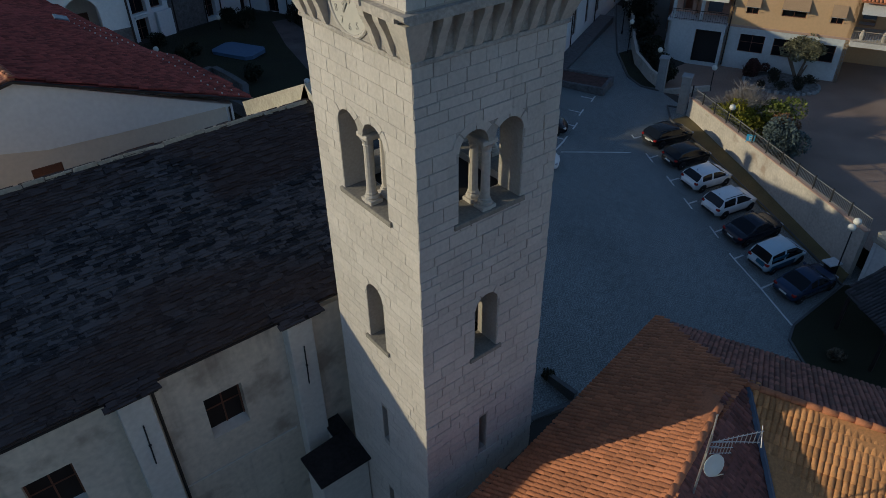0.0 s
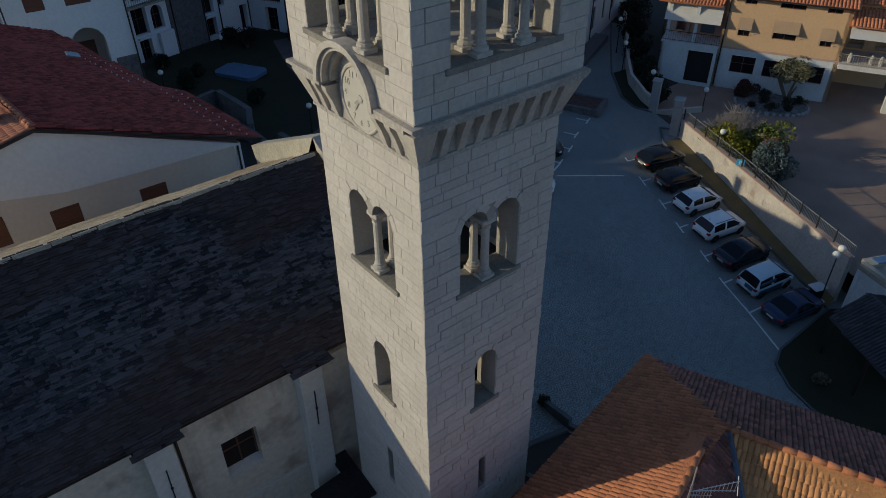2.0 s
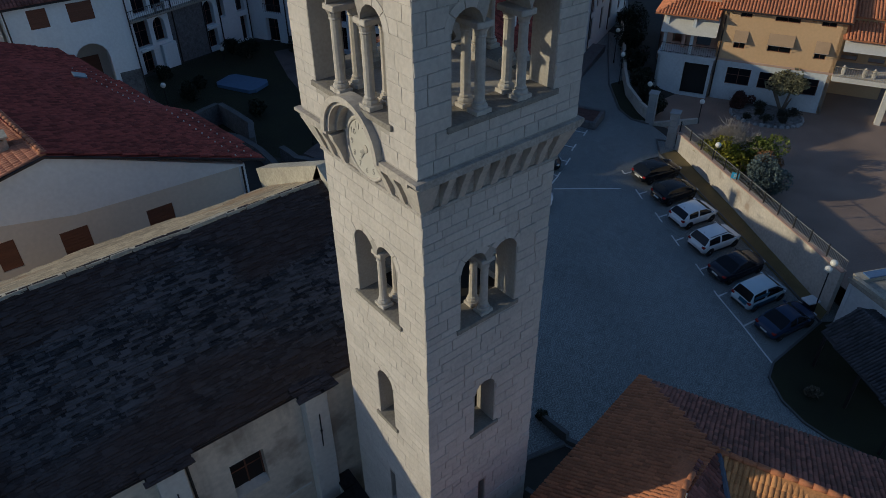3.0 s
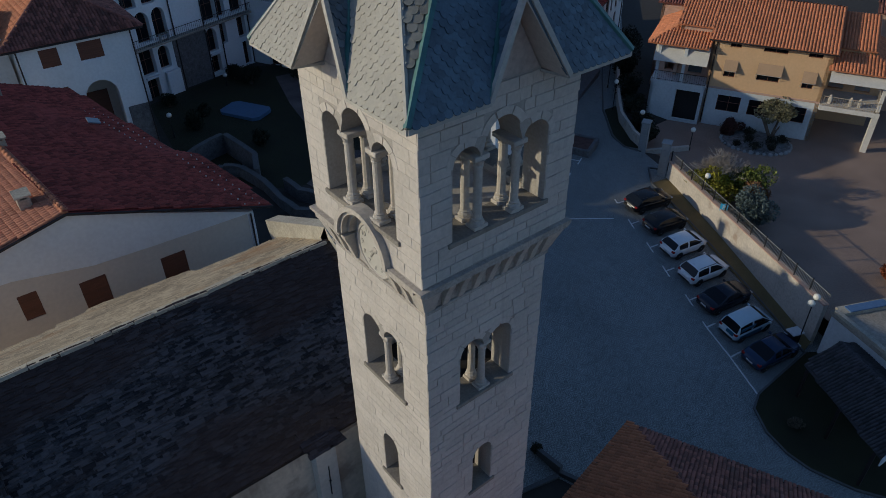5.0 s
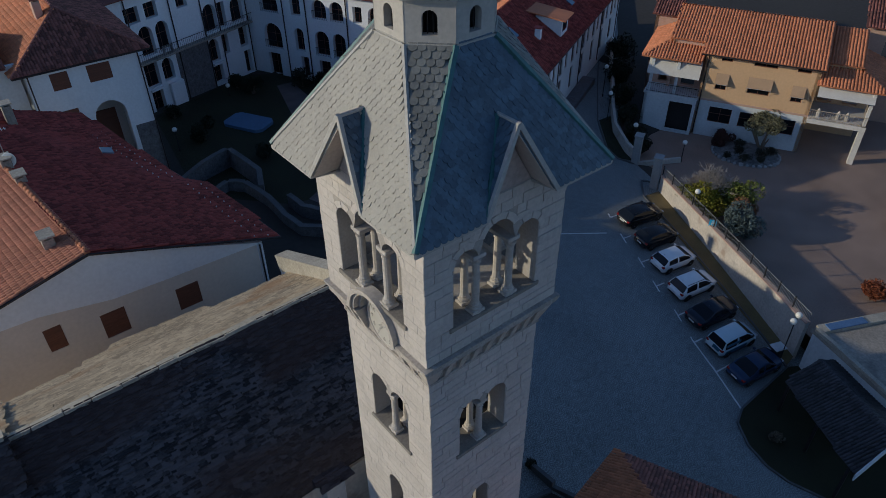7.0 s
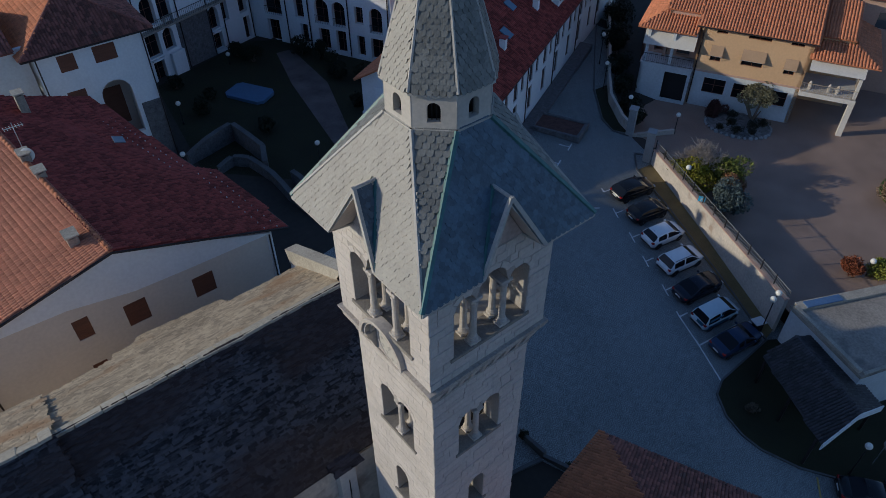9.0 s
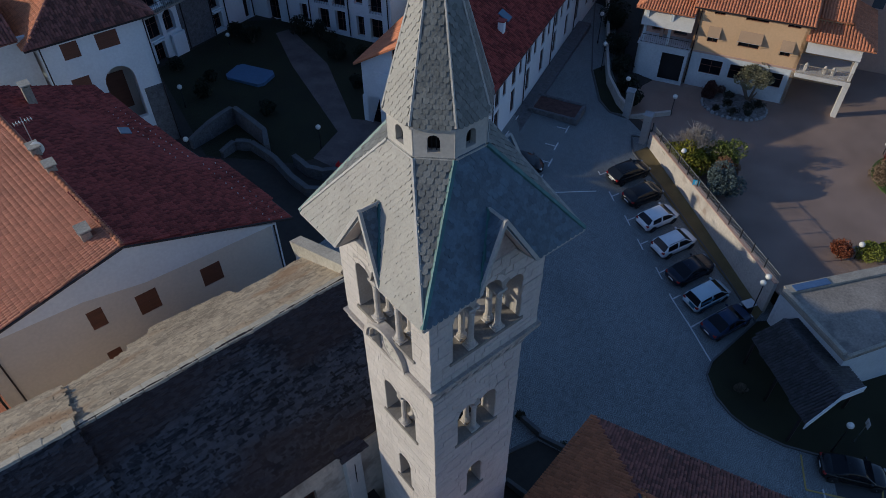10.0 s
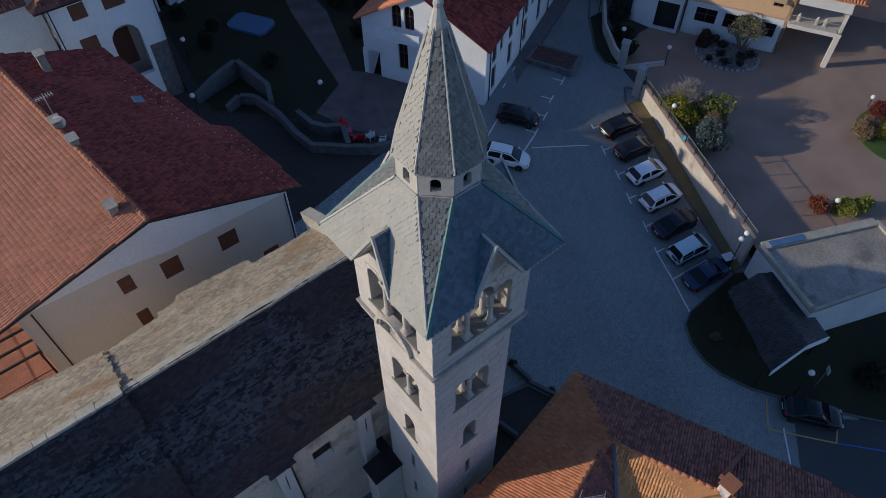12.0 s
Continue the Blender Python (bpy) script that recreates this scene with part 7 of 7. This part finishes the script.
for x, y, zt in ((47.6, 27.2, 5.2), (50.5, 33.0, 5.8), (55, 37.5, 6.2), (10.1, 52.9, 6.9), (6.7, 44.0, 7.05), (17.15, 38.7, 6.55), (19.8, 62.5, 5.4), (24.9, 42.0, 7.0), (60.3, 5.2, 3.2), (44.4, -0.3, 3.6)):
    lamp_post(x, y, min(gz(x, y), 2.0) if x > 50 and y < 20 else gz(x, y), zt)
sg = thing("parking_sign", pose(40.0, 12.9, 1.6, 0, 0, -64), "blue parking sign on a thin steel post", "sign")
bm = bmesh.new()
rod(bm, (0, 0, 0), (0, 0, 2.9), 0.03)
part("post", bm, M_STEEL, sg)
part("plate", box(-0.3, 0.3, -0.04, -0.02, 2.2, 2.86, bevel=0.005), mat("sign_blue", (0.05, 0.36, 0.62), 0.4, 0.05, bump=0), sg, "sky-blue sign plate")
tx = bpy.data.curves.new("letter", "FONT")
tx.body, tx.size, tx.align_x, tx.align_y, tx.extrude = "P", 0.52, "CENTER", "CENTER", 0.003
tx.materials.append(M_PAINT)
letter = new("letter", tx)
letter.parent = sg
letter.matrix_local = pose(0, -0.046, 2.53, 90)
sg2 = thing("road_sign", pose(30.6, -8.8, -1.0, 0, 0, 40), "small blue and white road sign on a post", "sign")
bm = bmesh.new()
rod(bm, (0, 0, 0), (0, 0, 2.7), 0.03)
part("post", bm, M_STEEL, sg2)
part("plate", box(-0.3, 0.3, -0.05, -0.02, 2.1, 2.7, bevel=0.005), M_PAINT, sg2)
part("symbol", box(-0.2, 0.2, -0.056, -0.051, 2.2, 2.6), mat("sign_navy", (0.03, 0.07, 0.25), 0.4, 0.05, bump=0), sg2)
bin_ = thing("street_bin", pose(33.9, 2.6, gz(33.9, 2.6) + 0.1, 0, 0, -20), "pale blue-grey lidded street bin", "bin")
part("tub", lathe([(0.35, 0), (0.42, 0.9), (0.44, 0.92)], 10), M_IRON, bin_)
part("lid", box(-0.5, 0.5, -0.4, 0.4, 0.93, 1.05, bevel=0.04), M_GREYBLUE, bin_)
lw = thing("lane_wall", pose(0, 0, 0), "low plastered wall curving along the lane", "wall")
lane_pts = [(45.5, 25.2), (46.3, 27.2), (48.6, 30.6), (51.8, 33.6), (57.5, 38.4), (68, 47.5), (92, 68)]
for (x1, y1), (x2, y2) in zip(lane_pts, lane_pts[1:]):
    d = Vector((x2 - x1, y2 - y1))
    mm = Matrix.Translation((x1, y1, 0)) @ Matrix.Rotation(math.atan2(d.y, d.x), 4, "Z")
    part("wall_panel", slab([rect(0, d.length, gz(x1, y1) - 0.5, gz(x1, y1) + 1.25)], 0.3, mm @ pose(0, -0.3, 0)), M_FENCE, lw)
bed = thing("stone_planter", pose(40.2, 30.0, gz(40.2, 30.0), 0, 0, -66), "rectangular rough stone planter bed on the lane", "planter")
for k, (a, b, c, d) in enumerate(((-2.6, 2.6, -1.6, -1.25), (-2.6, 2.6, 1.25, 1.6), (-2.6, -2.25, -1.25, 1.25), (2.25, 2.6, -1.25, 1.25))):
    part("stone_edge", box(a, b, c, d, -0.3, 0.62, bevel=0.04), M_RUBBLE, bed)
part("soil", box(-2.25, 2.25, -1.25, 1.25, -0.2, 0.5), mat("reddish_soil", (0.10, 0.05, 0.04), 0.95, 0.5, 6, 2, 0.8), bed)

# ---- shelter, flat-roofed building ----
shed = thing("shelter", pose(0, 0, 0), "open timber shelter with a dark tile roof on the island", "shelter")
c0, c1, c2, c3 = Vector((26.35, -6.2, 2.55)), Vector((29.8, 0.15, 2.7)), Vector((34.5, -1.35, 2.7)), Vector((32.3, -7.25, 2.55))
r0, r1 = (c0 + c3) / 2 + Vector((0, 0, 1.15)), (c1 + c2) / 2 + Vector((0, 0, 1.15))
M_TILE_DARK = mat("dark_shaded_tile", (0.055, 0.052, 0.056), 0.7, 0.4, 8, 0.8, 0.4, each=0.7, islands=True)
tiled(shed, [c0, c1, r1, r0], M_TILE_DARK, COPPI_MID, 0.21, 0.33, label="dark grey tile slope", seed=61)
tiled(shed, [c2, c3, r0, r1], M_TILE_DARK, COPPI_MID, 0.21, 0.33, label="dark grey tile slope", seed=62)
for q in (c0.lerp(c1, 0.06), c0.lerp(c1, 0.5), c1.lerp(c0, 0.06), c2.lerp(c3, 0.06), c3.lerp(c2, 0.06)):
    part("post", box(-0.09, 0.09, -0.09, 0.09, -3.8, -0.1), M_GUTTER, shed, "dark timber post", m=pose(q.x, q.y, q.z))
for a, b in ((c0, r0), (c3, r0)):
    bm = bmesh.new()
    vs = [bm.verts.new(p + Vector((0, -0.12 + dy, dz))) for p in (a, b) for dy in (0, 0.08) for dz in (-0.55, 0.05)]
    bmesh.ops.convex_hull(bm, input=vs)
    part("barge_board", bm, M_WHITE, shed, "white painted gable board")
part("bench", box(-1.5, 1.5, -0.25, 0.25, 0.4, 0.5), M_WOOD, shed, m=pose(31, -3.6, -0.3, 0, 0, 65))
flat = thing("flat_roof_building", pose(0, 0, 0), "low building with a stained concrete flat roof", "building")
fp = [(34.45, 1.2), (32.06, -5.38), (42.1, -8.95), (44.4, -3.5)]
part("roof", sheet([(x, y, 3.95) for x, y in fp], 0.3), M_CONCRETE, flat, "stained grey concrete roof")
for a, b in zip(fp, fp[1:] + fp[:1]):
    ctr = Vector((38.2, -4.2))
    facade(flat, Vector(a).lerp(ctr, 0.03), Vector(b).lerp(ctr, 0.03), -2.5, 3.66, [], M_GREYBLUE, 0.3)
for a, b, w in ((fp[3], fp[0], 0.75), (fp[0], fp[1], 0.3), (fp[2], fp[3], 0.3), (fp[1], fp[2], 0.22)):
    d = Vector((b[0] - a[0], b[1] - a[1]))
    part("parapet", slab([rect(0.31, d.length - 0.31, 3.955, 4.2 if w != 0.22 else 4.05)], w, Matrix.Translation((*a, 0)) @ Matrix.Rotation(math.atan2(d.y, d.x), 4, "Z")), M_COPING, flat)
part("roof_hatch", box(-1.5, 1.5, -0.3, 0.3, 4.2, 4.28), mat("blue_hatch", (0.08, 0.15, 0.28), 0.5, 0.2), flat, m=pose(36.4, -0.2, 0, 0, 0, -25))

# ---- garden ----
pool = thing("covered_pool", pose(18.2, 54.5, gz(18.2, 54.5), 0, 0, -62), "low swimming pool under a blue cover", "pool")
bm = slab([[(-2.4, -1.0), (-1.9, -1.5), (1.9, -1.5), (2.4, -1.0), (2.4, 1.0), (1.9, 1.5), (-1.9, 1.5), (-2.4, 1.0)]], 0.35, pose(0, 0, 0.40, -90))
part("cover", bm, M_BLUE, pool, "taut blue cover")
gwl = thing("garden_wall", pose(0, 0, 0), "dark rubble retaining walls along a sunken ramp", "wall")
for pts, rise in (([(7.6, 45.6, 5.6), (9.9, 46.2, 6.2), (12.7, 47.1, 6.25), (13.1, 42.0, 6.2), (12.4, 40.5, 5.6)], 0), ([(9.2, 42.6, 5.2), (10.7, 43.1, 5.4), (11.7, 42.1, 5.4), (12.2, 38.8, 5.3), (12.05, 35.6, 5.2), (12.3, 33.3, 5.1), (14.7, 31.1, 5.0), (16.6, 29.7, 4.85), (18.4, 29.0, 4.8)], 0), ([(13.65, 37.8, 5.4), (13.8, 35.6, 5.3), (14.6, 34.4, 5.2), (15.9, 33.7, 5.1), (15.0, 31.5, 5.0)], 0), ([(10.7, 30.8, 3.5), (14.3, 28.0, 3.4)], 0)):
    for (x1, y1, z1), (x2, y2, z2) in zip(pts, pts[1:]):
        d = Vector((x2 - x1, y2 - y1))
        mm = Matrix.Translation((x1, y1, 0)) @ Matrix.Rotation(math.atan2(d.y, d.x), 4, "Z")
        part("wall_panel", slab([[(0, 1.5), (d.length, 1.5), (d.length, z2), (d.length * 0.55, (z1 + z2) / 2 + 0.06), (0, z1)]], 0.4, mm), M_GARDEN_STONE, gwl)
        part("wall_cap", slab([[(-0.03, z1 + 0.002), (d.length * 0.55, (z1 + z2) / 2 + 0.062), (d.length + 0.03, z2 + 0.002), (d.length + 0.03, z2 + 0.09), (d.length * 0.55, (z1 + z2) / 2 + 0.15), (-0.03, z1 + 0.09)]], 0.48, mm @ pose(0, -0.04, 0)), M_KERB_DARK, gwl)
chairs = [(16.66, 34.49, (0.45, 0.01, 0.015)), (16.41, 33.38, (0.45, 0.09, 0.16)), (16.21, 32.36, (0.45, 0.01, 0.015)), (16.85, 31.93, (0.45, 0.01, 0.015)), (17.63, 31.59, (0.6, 0.6, 0.58)), (18.1, 30.3, (0.6, 0.6, 0.58))]
for i, (x, y, col) in enumerate(chairs):
    nm = {0.01: "red", 0.09: "pink", 0.6: "white"}[col[1]]
    ch = thing("garden_chair", pose(x, y, gz(x, y) + 0.03, 0, 0, 30 + 40 * i), nm + " moulded plastic garden chair on the terrace", "chair", "garden chairs")
    mt = mat(nm + "_plastic", col, 0.4, 0.05, bump=0)
    part("seat", box(-0.35, 0.35, -0.35, 0.35, 0.42, 0.48, bevel=0.02), mt, ch)
    part("backrest", box(-0.35, 0.35, 0.30, 0.36, 0.48, 1.0, bevel=0.02), mt, ch)
    for sx in (-0.3, 0.3):
        part("armrest", box(sx - 0.04, sx + 0.04, -0.3, 0.32, 0.68, 0.72, bevel=0.01), mt, ch)
        for sy in (-0.3, 0.3):
            part("leg", box(sx - 0.03, sx + 0.03, sy - 0.03, sy + 0.03, 0, 0.43), mt, ch)

# ---- plants ----


def leaves(name, parent, material, n, clumps, size, seed, label=""):
    """A crown of many small leaves in uneven clumps."""
    r = np.random.RandomState(seed)
    cl = np.array(clumps, dtype=float)
    pick = r.randint(0, len(cl), n)
    d = r.normal(size=(n, 3))
    d /= np.linalg.norm(d, axis=1)[:, None]
    rad = r.uniform(0.55, 1.06, n) ** 0.6
    p = cl[pick, :3] + d * cl[pick, 3:6] * rad[:, None]
    a, b = r.normal(size=(n, 3)), r.normal(size=(n, 3))
    a = a + d * 0.3
    a /= np.linalg.norm(a, axis=1)[:, None]
    b = np.cross(a, b)
    b /= np.linalg.norm(b, axis=1)[:, None]
    s = size * r.uniform(0.6, 1.4, n)[:, None]
    v = np.stack([p - a * s, p + b * s * 0.5, p + a * s, p - b * s * 0.5], axis=1).reshape(-1, 3)
    f = [(4 * i, 4 * i + 1, 4 * i + 2, 4 * i + 3) for i in range(n)]
    return part(name, mesh_of(name, v.tolist(), f, material), material, parent, label)


def leafmat(name, color, spread=0.5):
    m = mat(name, color, 0.6, spread, 3, 1.2, 0.0, each=1.0, islands=True)
    m.node_tree.nodes["Principled BSDF"].inputs["Specular IOR Level"].default_value = 0.25
    return m


def clump(r, n, cx, cy, cz, sx, sy, sz, k):
    out = []
    for _ in range(n):
        d = Vector((r.gauss(0, 1), r.gauss(0, 1), r.gauss(0, 1))).normalized() * r.uniform(0.3, 0.9)
        out.append((cx + d.x * sx, cy + d.y * sy, max(0.2, cz + d.z * sz), *(k * r.uniform(0.7, 1.3),) * 3))
    return out


def stems(parent, r, n, h, spread, base=0.06, name="stem"):
    bm = bmesh.new()
    for _ in range(n):
        a = r.uniform(0, 6.28)
        rod(bm, (0.1 * math.cos(a), 0.1 * math.sin(a), 0), (spread * math.cos(a), spread * math.sin(a), h * r.uniform(0.7, 1)), base, base * 0.3, seg=5)
    part(name, bm, M_BARK, parent)


def shrub(x, y, z, size, color, n, leaf, label, seed, cat="bush"):
    n = int(n * 1.5) if size[0] > 1.9 else n
    r = random.Random(seed)
    t = thing("bush", pose(x, y, z), label, cat, "garden shrubs")
    stems(t, r, 6, size[2] * 1.0, size[0] * 0.5)
    leaves("crown", t, leafmat("leaf_" + str(seed), color), n, clump(r, 14, 0, 0, size[2] * 0.75, size[0] * 0.7, size[1] * 0.7, size[2] * 0.5, min(size) * 0.42), leaf, seed)
    return t


def twigs(out, r, p, d, ln, rad, depth):
    q = p + d * ln
    out.append((p, q, rad, rad * 0.65))
    if depth == 0:
        return
    for _ in range(4 if depth > 1 else 5):
        nd = (d + Vector((r.gauss(0, 0.5), r.gauss(0, 0.5), r.gauss(0.12, 0.35)))).normalized()
        twigs(out, r, q - d * ln * r.uniform(0, 0.45), nd, ln * r.uniform(0.55, 0.8), rad * 0.64, depth - 1)


def twig_mesh(name, segs, material):
    vs, fs = [], []
    for p, q, r0, r1 in segs:
        d = (q - p).normalized()
        u = d.orthogonal().normalized()
        w = d.cross(u)
        k = len(vs)
        for c, rr in ((p, r0), (q, r1)):
            vs += [c + (u * math.cos(a) + w * math.sin(a)) * rr for a in (0, 2.094, 4.189)]
        fs += [(k, k + 1, k + 4, k + 3), (k + 1, k + 2, k + 5, k + 4), (k + 2, k, k + 3, k + 5)]
    return mesh_of(name, vs, fs, material)


bt = thing("bare_tree", pose(44.8, 16.4, 2.0), "leafless pale-twigged shrub tree behind the fence", "tree")
tr, segs = random.Random(4), []
for _ in range(15):
    twigs(segs, tr, Vector((0, 0, 0)), Vector((tr.gauss(0, 0.30), tr.gauss(0, 0.30), 1)).normalized(), 1.55, 0.065, 4)
M_TWIG = mat("pale_twigs", (0.36, 0.31, 0.26), 0.9, 0.2)
part("branch_work", twig_mesh("branch_work", segs, M_TWIG), M_TWIG, bt, "dense pale bare branches")["kind"] = "stuff"
shrub(43.5, 16.0, 2.0, (2.1, 3.0, 2.1), (0.22, 0.205, 0.02), 5200, 0.13, "yellow-green leafy shrub behind the fence", 21)
shrub(46.0, 14.0, 2.0, (2.4, 2.3, 2.3), (0.14, 0.16, 0.03), 4200, 0.12, "yellow-green laurel bush beside the bare tree", 22)
shrub(42.7, 11.9, 2.0, (2.1, 2.2, 2.2), (0.10, 0.13, 0.12), 7500, 0.10, "grey-green rounded bush beside the fence", 23)
shrub(44.4, 12.6, 2.0, (1.2, 1.2, 2.6), (0.17, 0.085, 0.04), 1800, 0.11, "reddish-brown bush among grey ones", 24)
# rock garden with an olive tree in front of the villa
rock = thing("rock_garden", pose(56.3, 19.4, 2.0, 0, 0, -62), "raised bed edged with pale rocks", "planting bed")
part("soil", lathe([(2.9, 0), (2.8, 0.25), (1.5, 0.4), (0.2, 0.45)], 20), mat("pale_gravel", (0.15, 0.15, 0.145), 0.95, 0.8, 5, 2.0, 0.8), rock, m=Matrix.Diagonal((1.15, 0.85, 1, 1)))
rr = random.Random(8)
for k in range(34):
    a = 2 * math.pi * k / 34
    bm = bmesh.new()
    bmesh.ops.create_icosphere(bm, subdivisions=1, radius=rr.uniform(0.14, 0.26))
    for v in bm.verts:
        v.co *= rr.uniform(0.75, 1.2)
    part("rock", bm, M_KERB, rock, m=pose(3.3 * math.cos(a), 2.45 * math.sin(a), 0.08))
ol = thing("olive_tree", pose(58.3, 19.0, 2.2) @ Matrix.Diagonal((1.35, 1.35, 1.1, 1)), "small olive tree with grey-green leaves", "tree")
stems(ol, random.Random(3), 5, 2.4, 1.1, 0.12, "trunk")
leaves("crown", ol, leafmat("olive_leaf", (0.15, 0.145, 0.085)), 4000, clump(random.Random(5), 16, 0, 0, 2.6, 1.5, 1.5, 1.0, 0.55), 0.09, 31)
shrub(56.0, 22.3, 2.0, (2.2, 1.5, 1.1), (0.07, 0.03, 0.025), 2600, 0.10, "dark reddish low shrub in the rock garden", 25)
for k, (x, y, s) in enumerate(((54.6, 18.6, 0.8), (56.4, 18.0, 0.9), (57.9, 17.5, 0.9), (55.4, 19.8, 0.8), (54.0, 20.2, 0.6), (57.0, 20.6, 0.8), (55.6, 17.4, 0.6))):
    shrub(x, y, 2.2, (s, s, s * 0.8), (0.025, 0.028, 0.018), 700, 0.07, "small dark clipped shrub among the rocks", 40 + k)
for k, (x, y, s, col, lab) in enumerate(((55.6, 3.6, 2.0, (0.22, 0.15, 0.09), "dry brownish bush in a round bed"), (57.3, 1.9, 1.5, (0.24, 0.22, 0.02), "bright yellow-green bush in a round bed"), (59.6, 3.9, 1.5, (0.14, 0.03, 0.025), "dark red bush in a round bed"), (43.6, 0.7, 1.5, (0.20, 0.06, 0.025), "rust-red bush beside the flat roof"), (44.9, -0.9, 1.6, (0.19, 0.20, 0.03), "yellow-green bush beside the flat roof"), (46.6, -1.7, 1.3, (0.19, 0.20, 0.03), "yellow-green bush beside the wall"))):
    shrub(x, y, 2.0, (s, s, s * 0.8), col, 3200, 0.09, lab, 50 + k)
bm = lathe([(4.3, 0.0), (4.3, 0.12), (4.1, 0.13), (0.1, 0.14)], 28)
tagged(part("round_lawn", bm, mat("green_lawn", (0.06, 0.10, 0.02), 0.95, 0.4, 25, 0.5, 0.8), None, m=pose(58.6, 0.7, 1.98)), "round green lawn bed with a stone edge", "lawn", kind="structure")
for k, (x, y, s) in enumerate(((12.6, 60.4, 1.0), (21.5, 64.0, 1.2), (22.3, 61.5, 1.5), (29.2, 57.8, 1.4), (28.0, 52.5, 1.3), (26.3, 46.0, 1.0), (12.5, 53.8, 1.3), (16.2, 46.8, 1.0), (14.5, 56.3, 0.9), (27.8, 60.0, 1.6), (29.0, 55.0, 1.3), (30.0, 50.0, 1.5))):
    shrub(x, y, gz(x, y), (s, s, s), (0.020, 0.026, 0.014), 1500, 0.12, "dark evergreen shrub on the garden lawn", 70 + k)
for k, (x, y, s) in enumerate(((49.5, 28.6, 1.4), (52.0, 31.5, 1.6), (48.0, 26.3, 1.1), (55.0, 34.5, 1.8), (60, 39, 2.2), (66, 44, 2.4))):
    shrub(x, y, gz(x, y) if y > 30 else 2.2, (s, s, s), (0.022, 0.027, 0.015), 2400, 0.13, "dark hedge bush along the lane wall", 90 + k)
shrub(27.2, -1.4, gz(27.2, -1.4) + 0.1, (0.6, 0.6, 0.5), (0.12, 0.10, 0.07), 900, 0.07, "dry pale tuft on the island lawn", 99)
for k, (x, y, s) in enumerate(((34.5, -11.0, 1.7), (38.0, -12.5, 1.8), (36.0, -14.0, 1.5))):
    shrub(x, y, gz(x, y), (s, s, s * 0.7), (0.016, 0.020, 0.011), 2600, 0.12, "dark rounded shrub on the island lawn", 110 + k)
# Flat dark sheet that paints the shade over the yard beside the tower.
area("yard_shade_sheet", [(4.2, -1.0), (4.2, 4.1), (10.2, 5.1), (12.2, 4.7), (13.1, 2.7), (11.2, 0.2)], M_GROUND, 0.04, "dark sheet for the shade on the yard between tower and rectory", "paving")
stl = thing("low_wall", pose(0, 0, 0), "low dark stone wall beside the tower", "wall")
for a, b, hh in (((12.3, 6.4), (12.4, 4.7), 0.5), ((12.3, 4.8), (10.0, 5.3), 0.25), ((12.4, 4.7), (13.2, 2.6), 0.3), ((8.4, 3.7), (8.7, 2.2), 0.6)):
    d = Vector((b[0] - a[0], b[1] - a[1]))
    part("wall_panel", slab([rect(0, d.length, gz(*a) - 0.4, gz(*a) + hh)], 0.25, Matrix.Translation((*a, 0)) @ Matrix.Rotation(math.atan2(d.y, d.x), 4, "Z")), M_KERB_DARK, stl)
for k, (x, y, s) in enumerate(((12.4, 6.6, 0.45), (13.3, 3.2, 0.4), (13.6, 2.4, 0.35))):
    shrub(x, y, gz(x, y), (s, s, s), (0.03, 0.035, 0.02), 700, 0.06, "small dark shrub beside the low wall", 140 + k)

# ---- terrace wing west of the red-roofed house ----
wing = thing("terrace_wing", pose(0, 0, 0), "low brick terrace with a dark pergola beside the house", "terrace")
part("terrace_wall", box(-17.5, -13.1, 22.0, 30.0, 2.0, 8.2), M_BEIGE, wing)
M_BRICK = mat("terracotta_paving", (0.40, 0.16, 0.09), 0.9, 0.3, 8, 1.0, 0.3)
part("terrace_floor", box(-17.6, -13.05, 21.9, 30.1, 8.2, 8.35), M_BRICK, wing, "terracotta terrace floor")
railing(wing, (-17.4, 22.0, 8.35), (-13.2, 22.0, 8.35), 1.0, 0.16)
railing(wing, (-17.4, 30.0, 8.35), (-17.4, 22.0, 8.35), 1.0, 0.16)
for k in range(7):
    part("pergola_beam", box(-17.5, -13.1, 22.3 + k * 1.15, 22.42 + k * 1.15, 10.9, 11.05), M_IRON, wing)
for k in range(2):
    part("pergola_rail", box(-17.5 + k * 4.2, -17.38 + k * 4.2, 22.0, 30.0, 10.78, 10.9), M_IRON, wing)
for x in (-17.4, -13.3):
    for y in (22.3, 29.5):
        part("pergola_post", box(x - 0.06, x + 0.06, y - 0.06, y + 0.06, 8.3, 10.8), M_IRON, wing)
shrub(-13.6, 21.2, 8.3, (0.5, 0.5, 0.5), (0.09, 0.10, 0.03), 900, 0.07, "potted green shrub on the terrace edge", 130)
for k, (x, y, s) in enumerate(((-19.5, 21.5, 1.8), (-21.5, 24.5, 2.2), (-18.8, 18.8, 1.6), (-22.5, 20.0, 2.2))):
    shrub(x, y, gz(x, y), (s, s, s * 1.3), (0.06, 0.06, 0.02), 3500, 0.14, "olive-brown garden bush below the terrace", 131 + k)
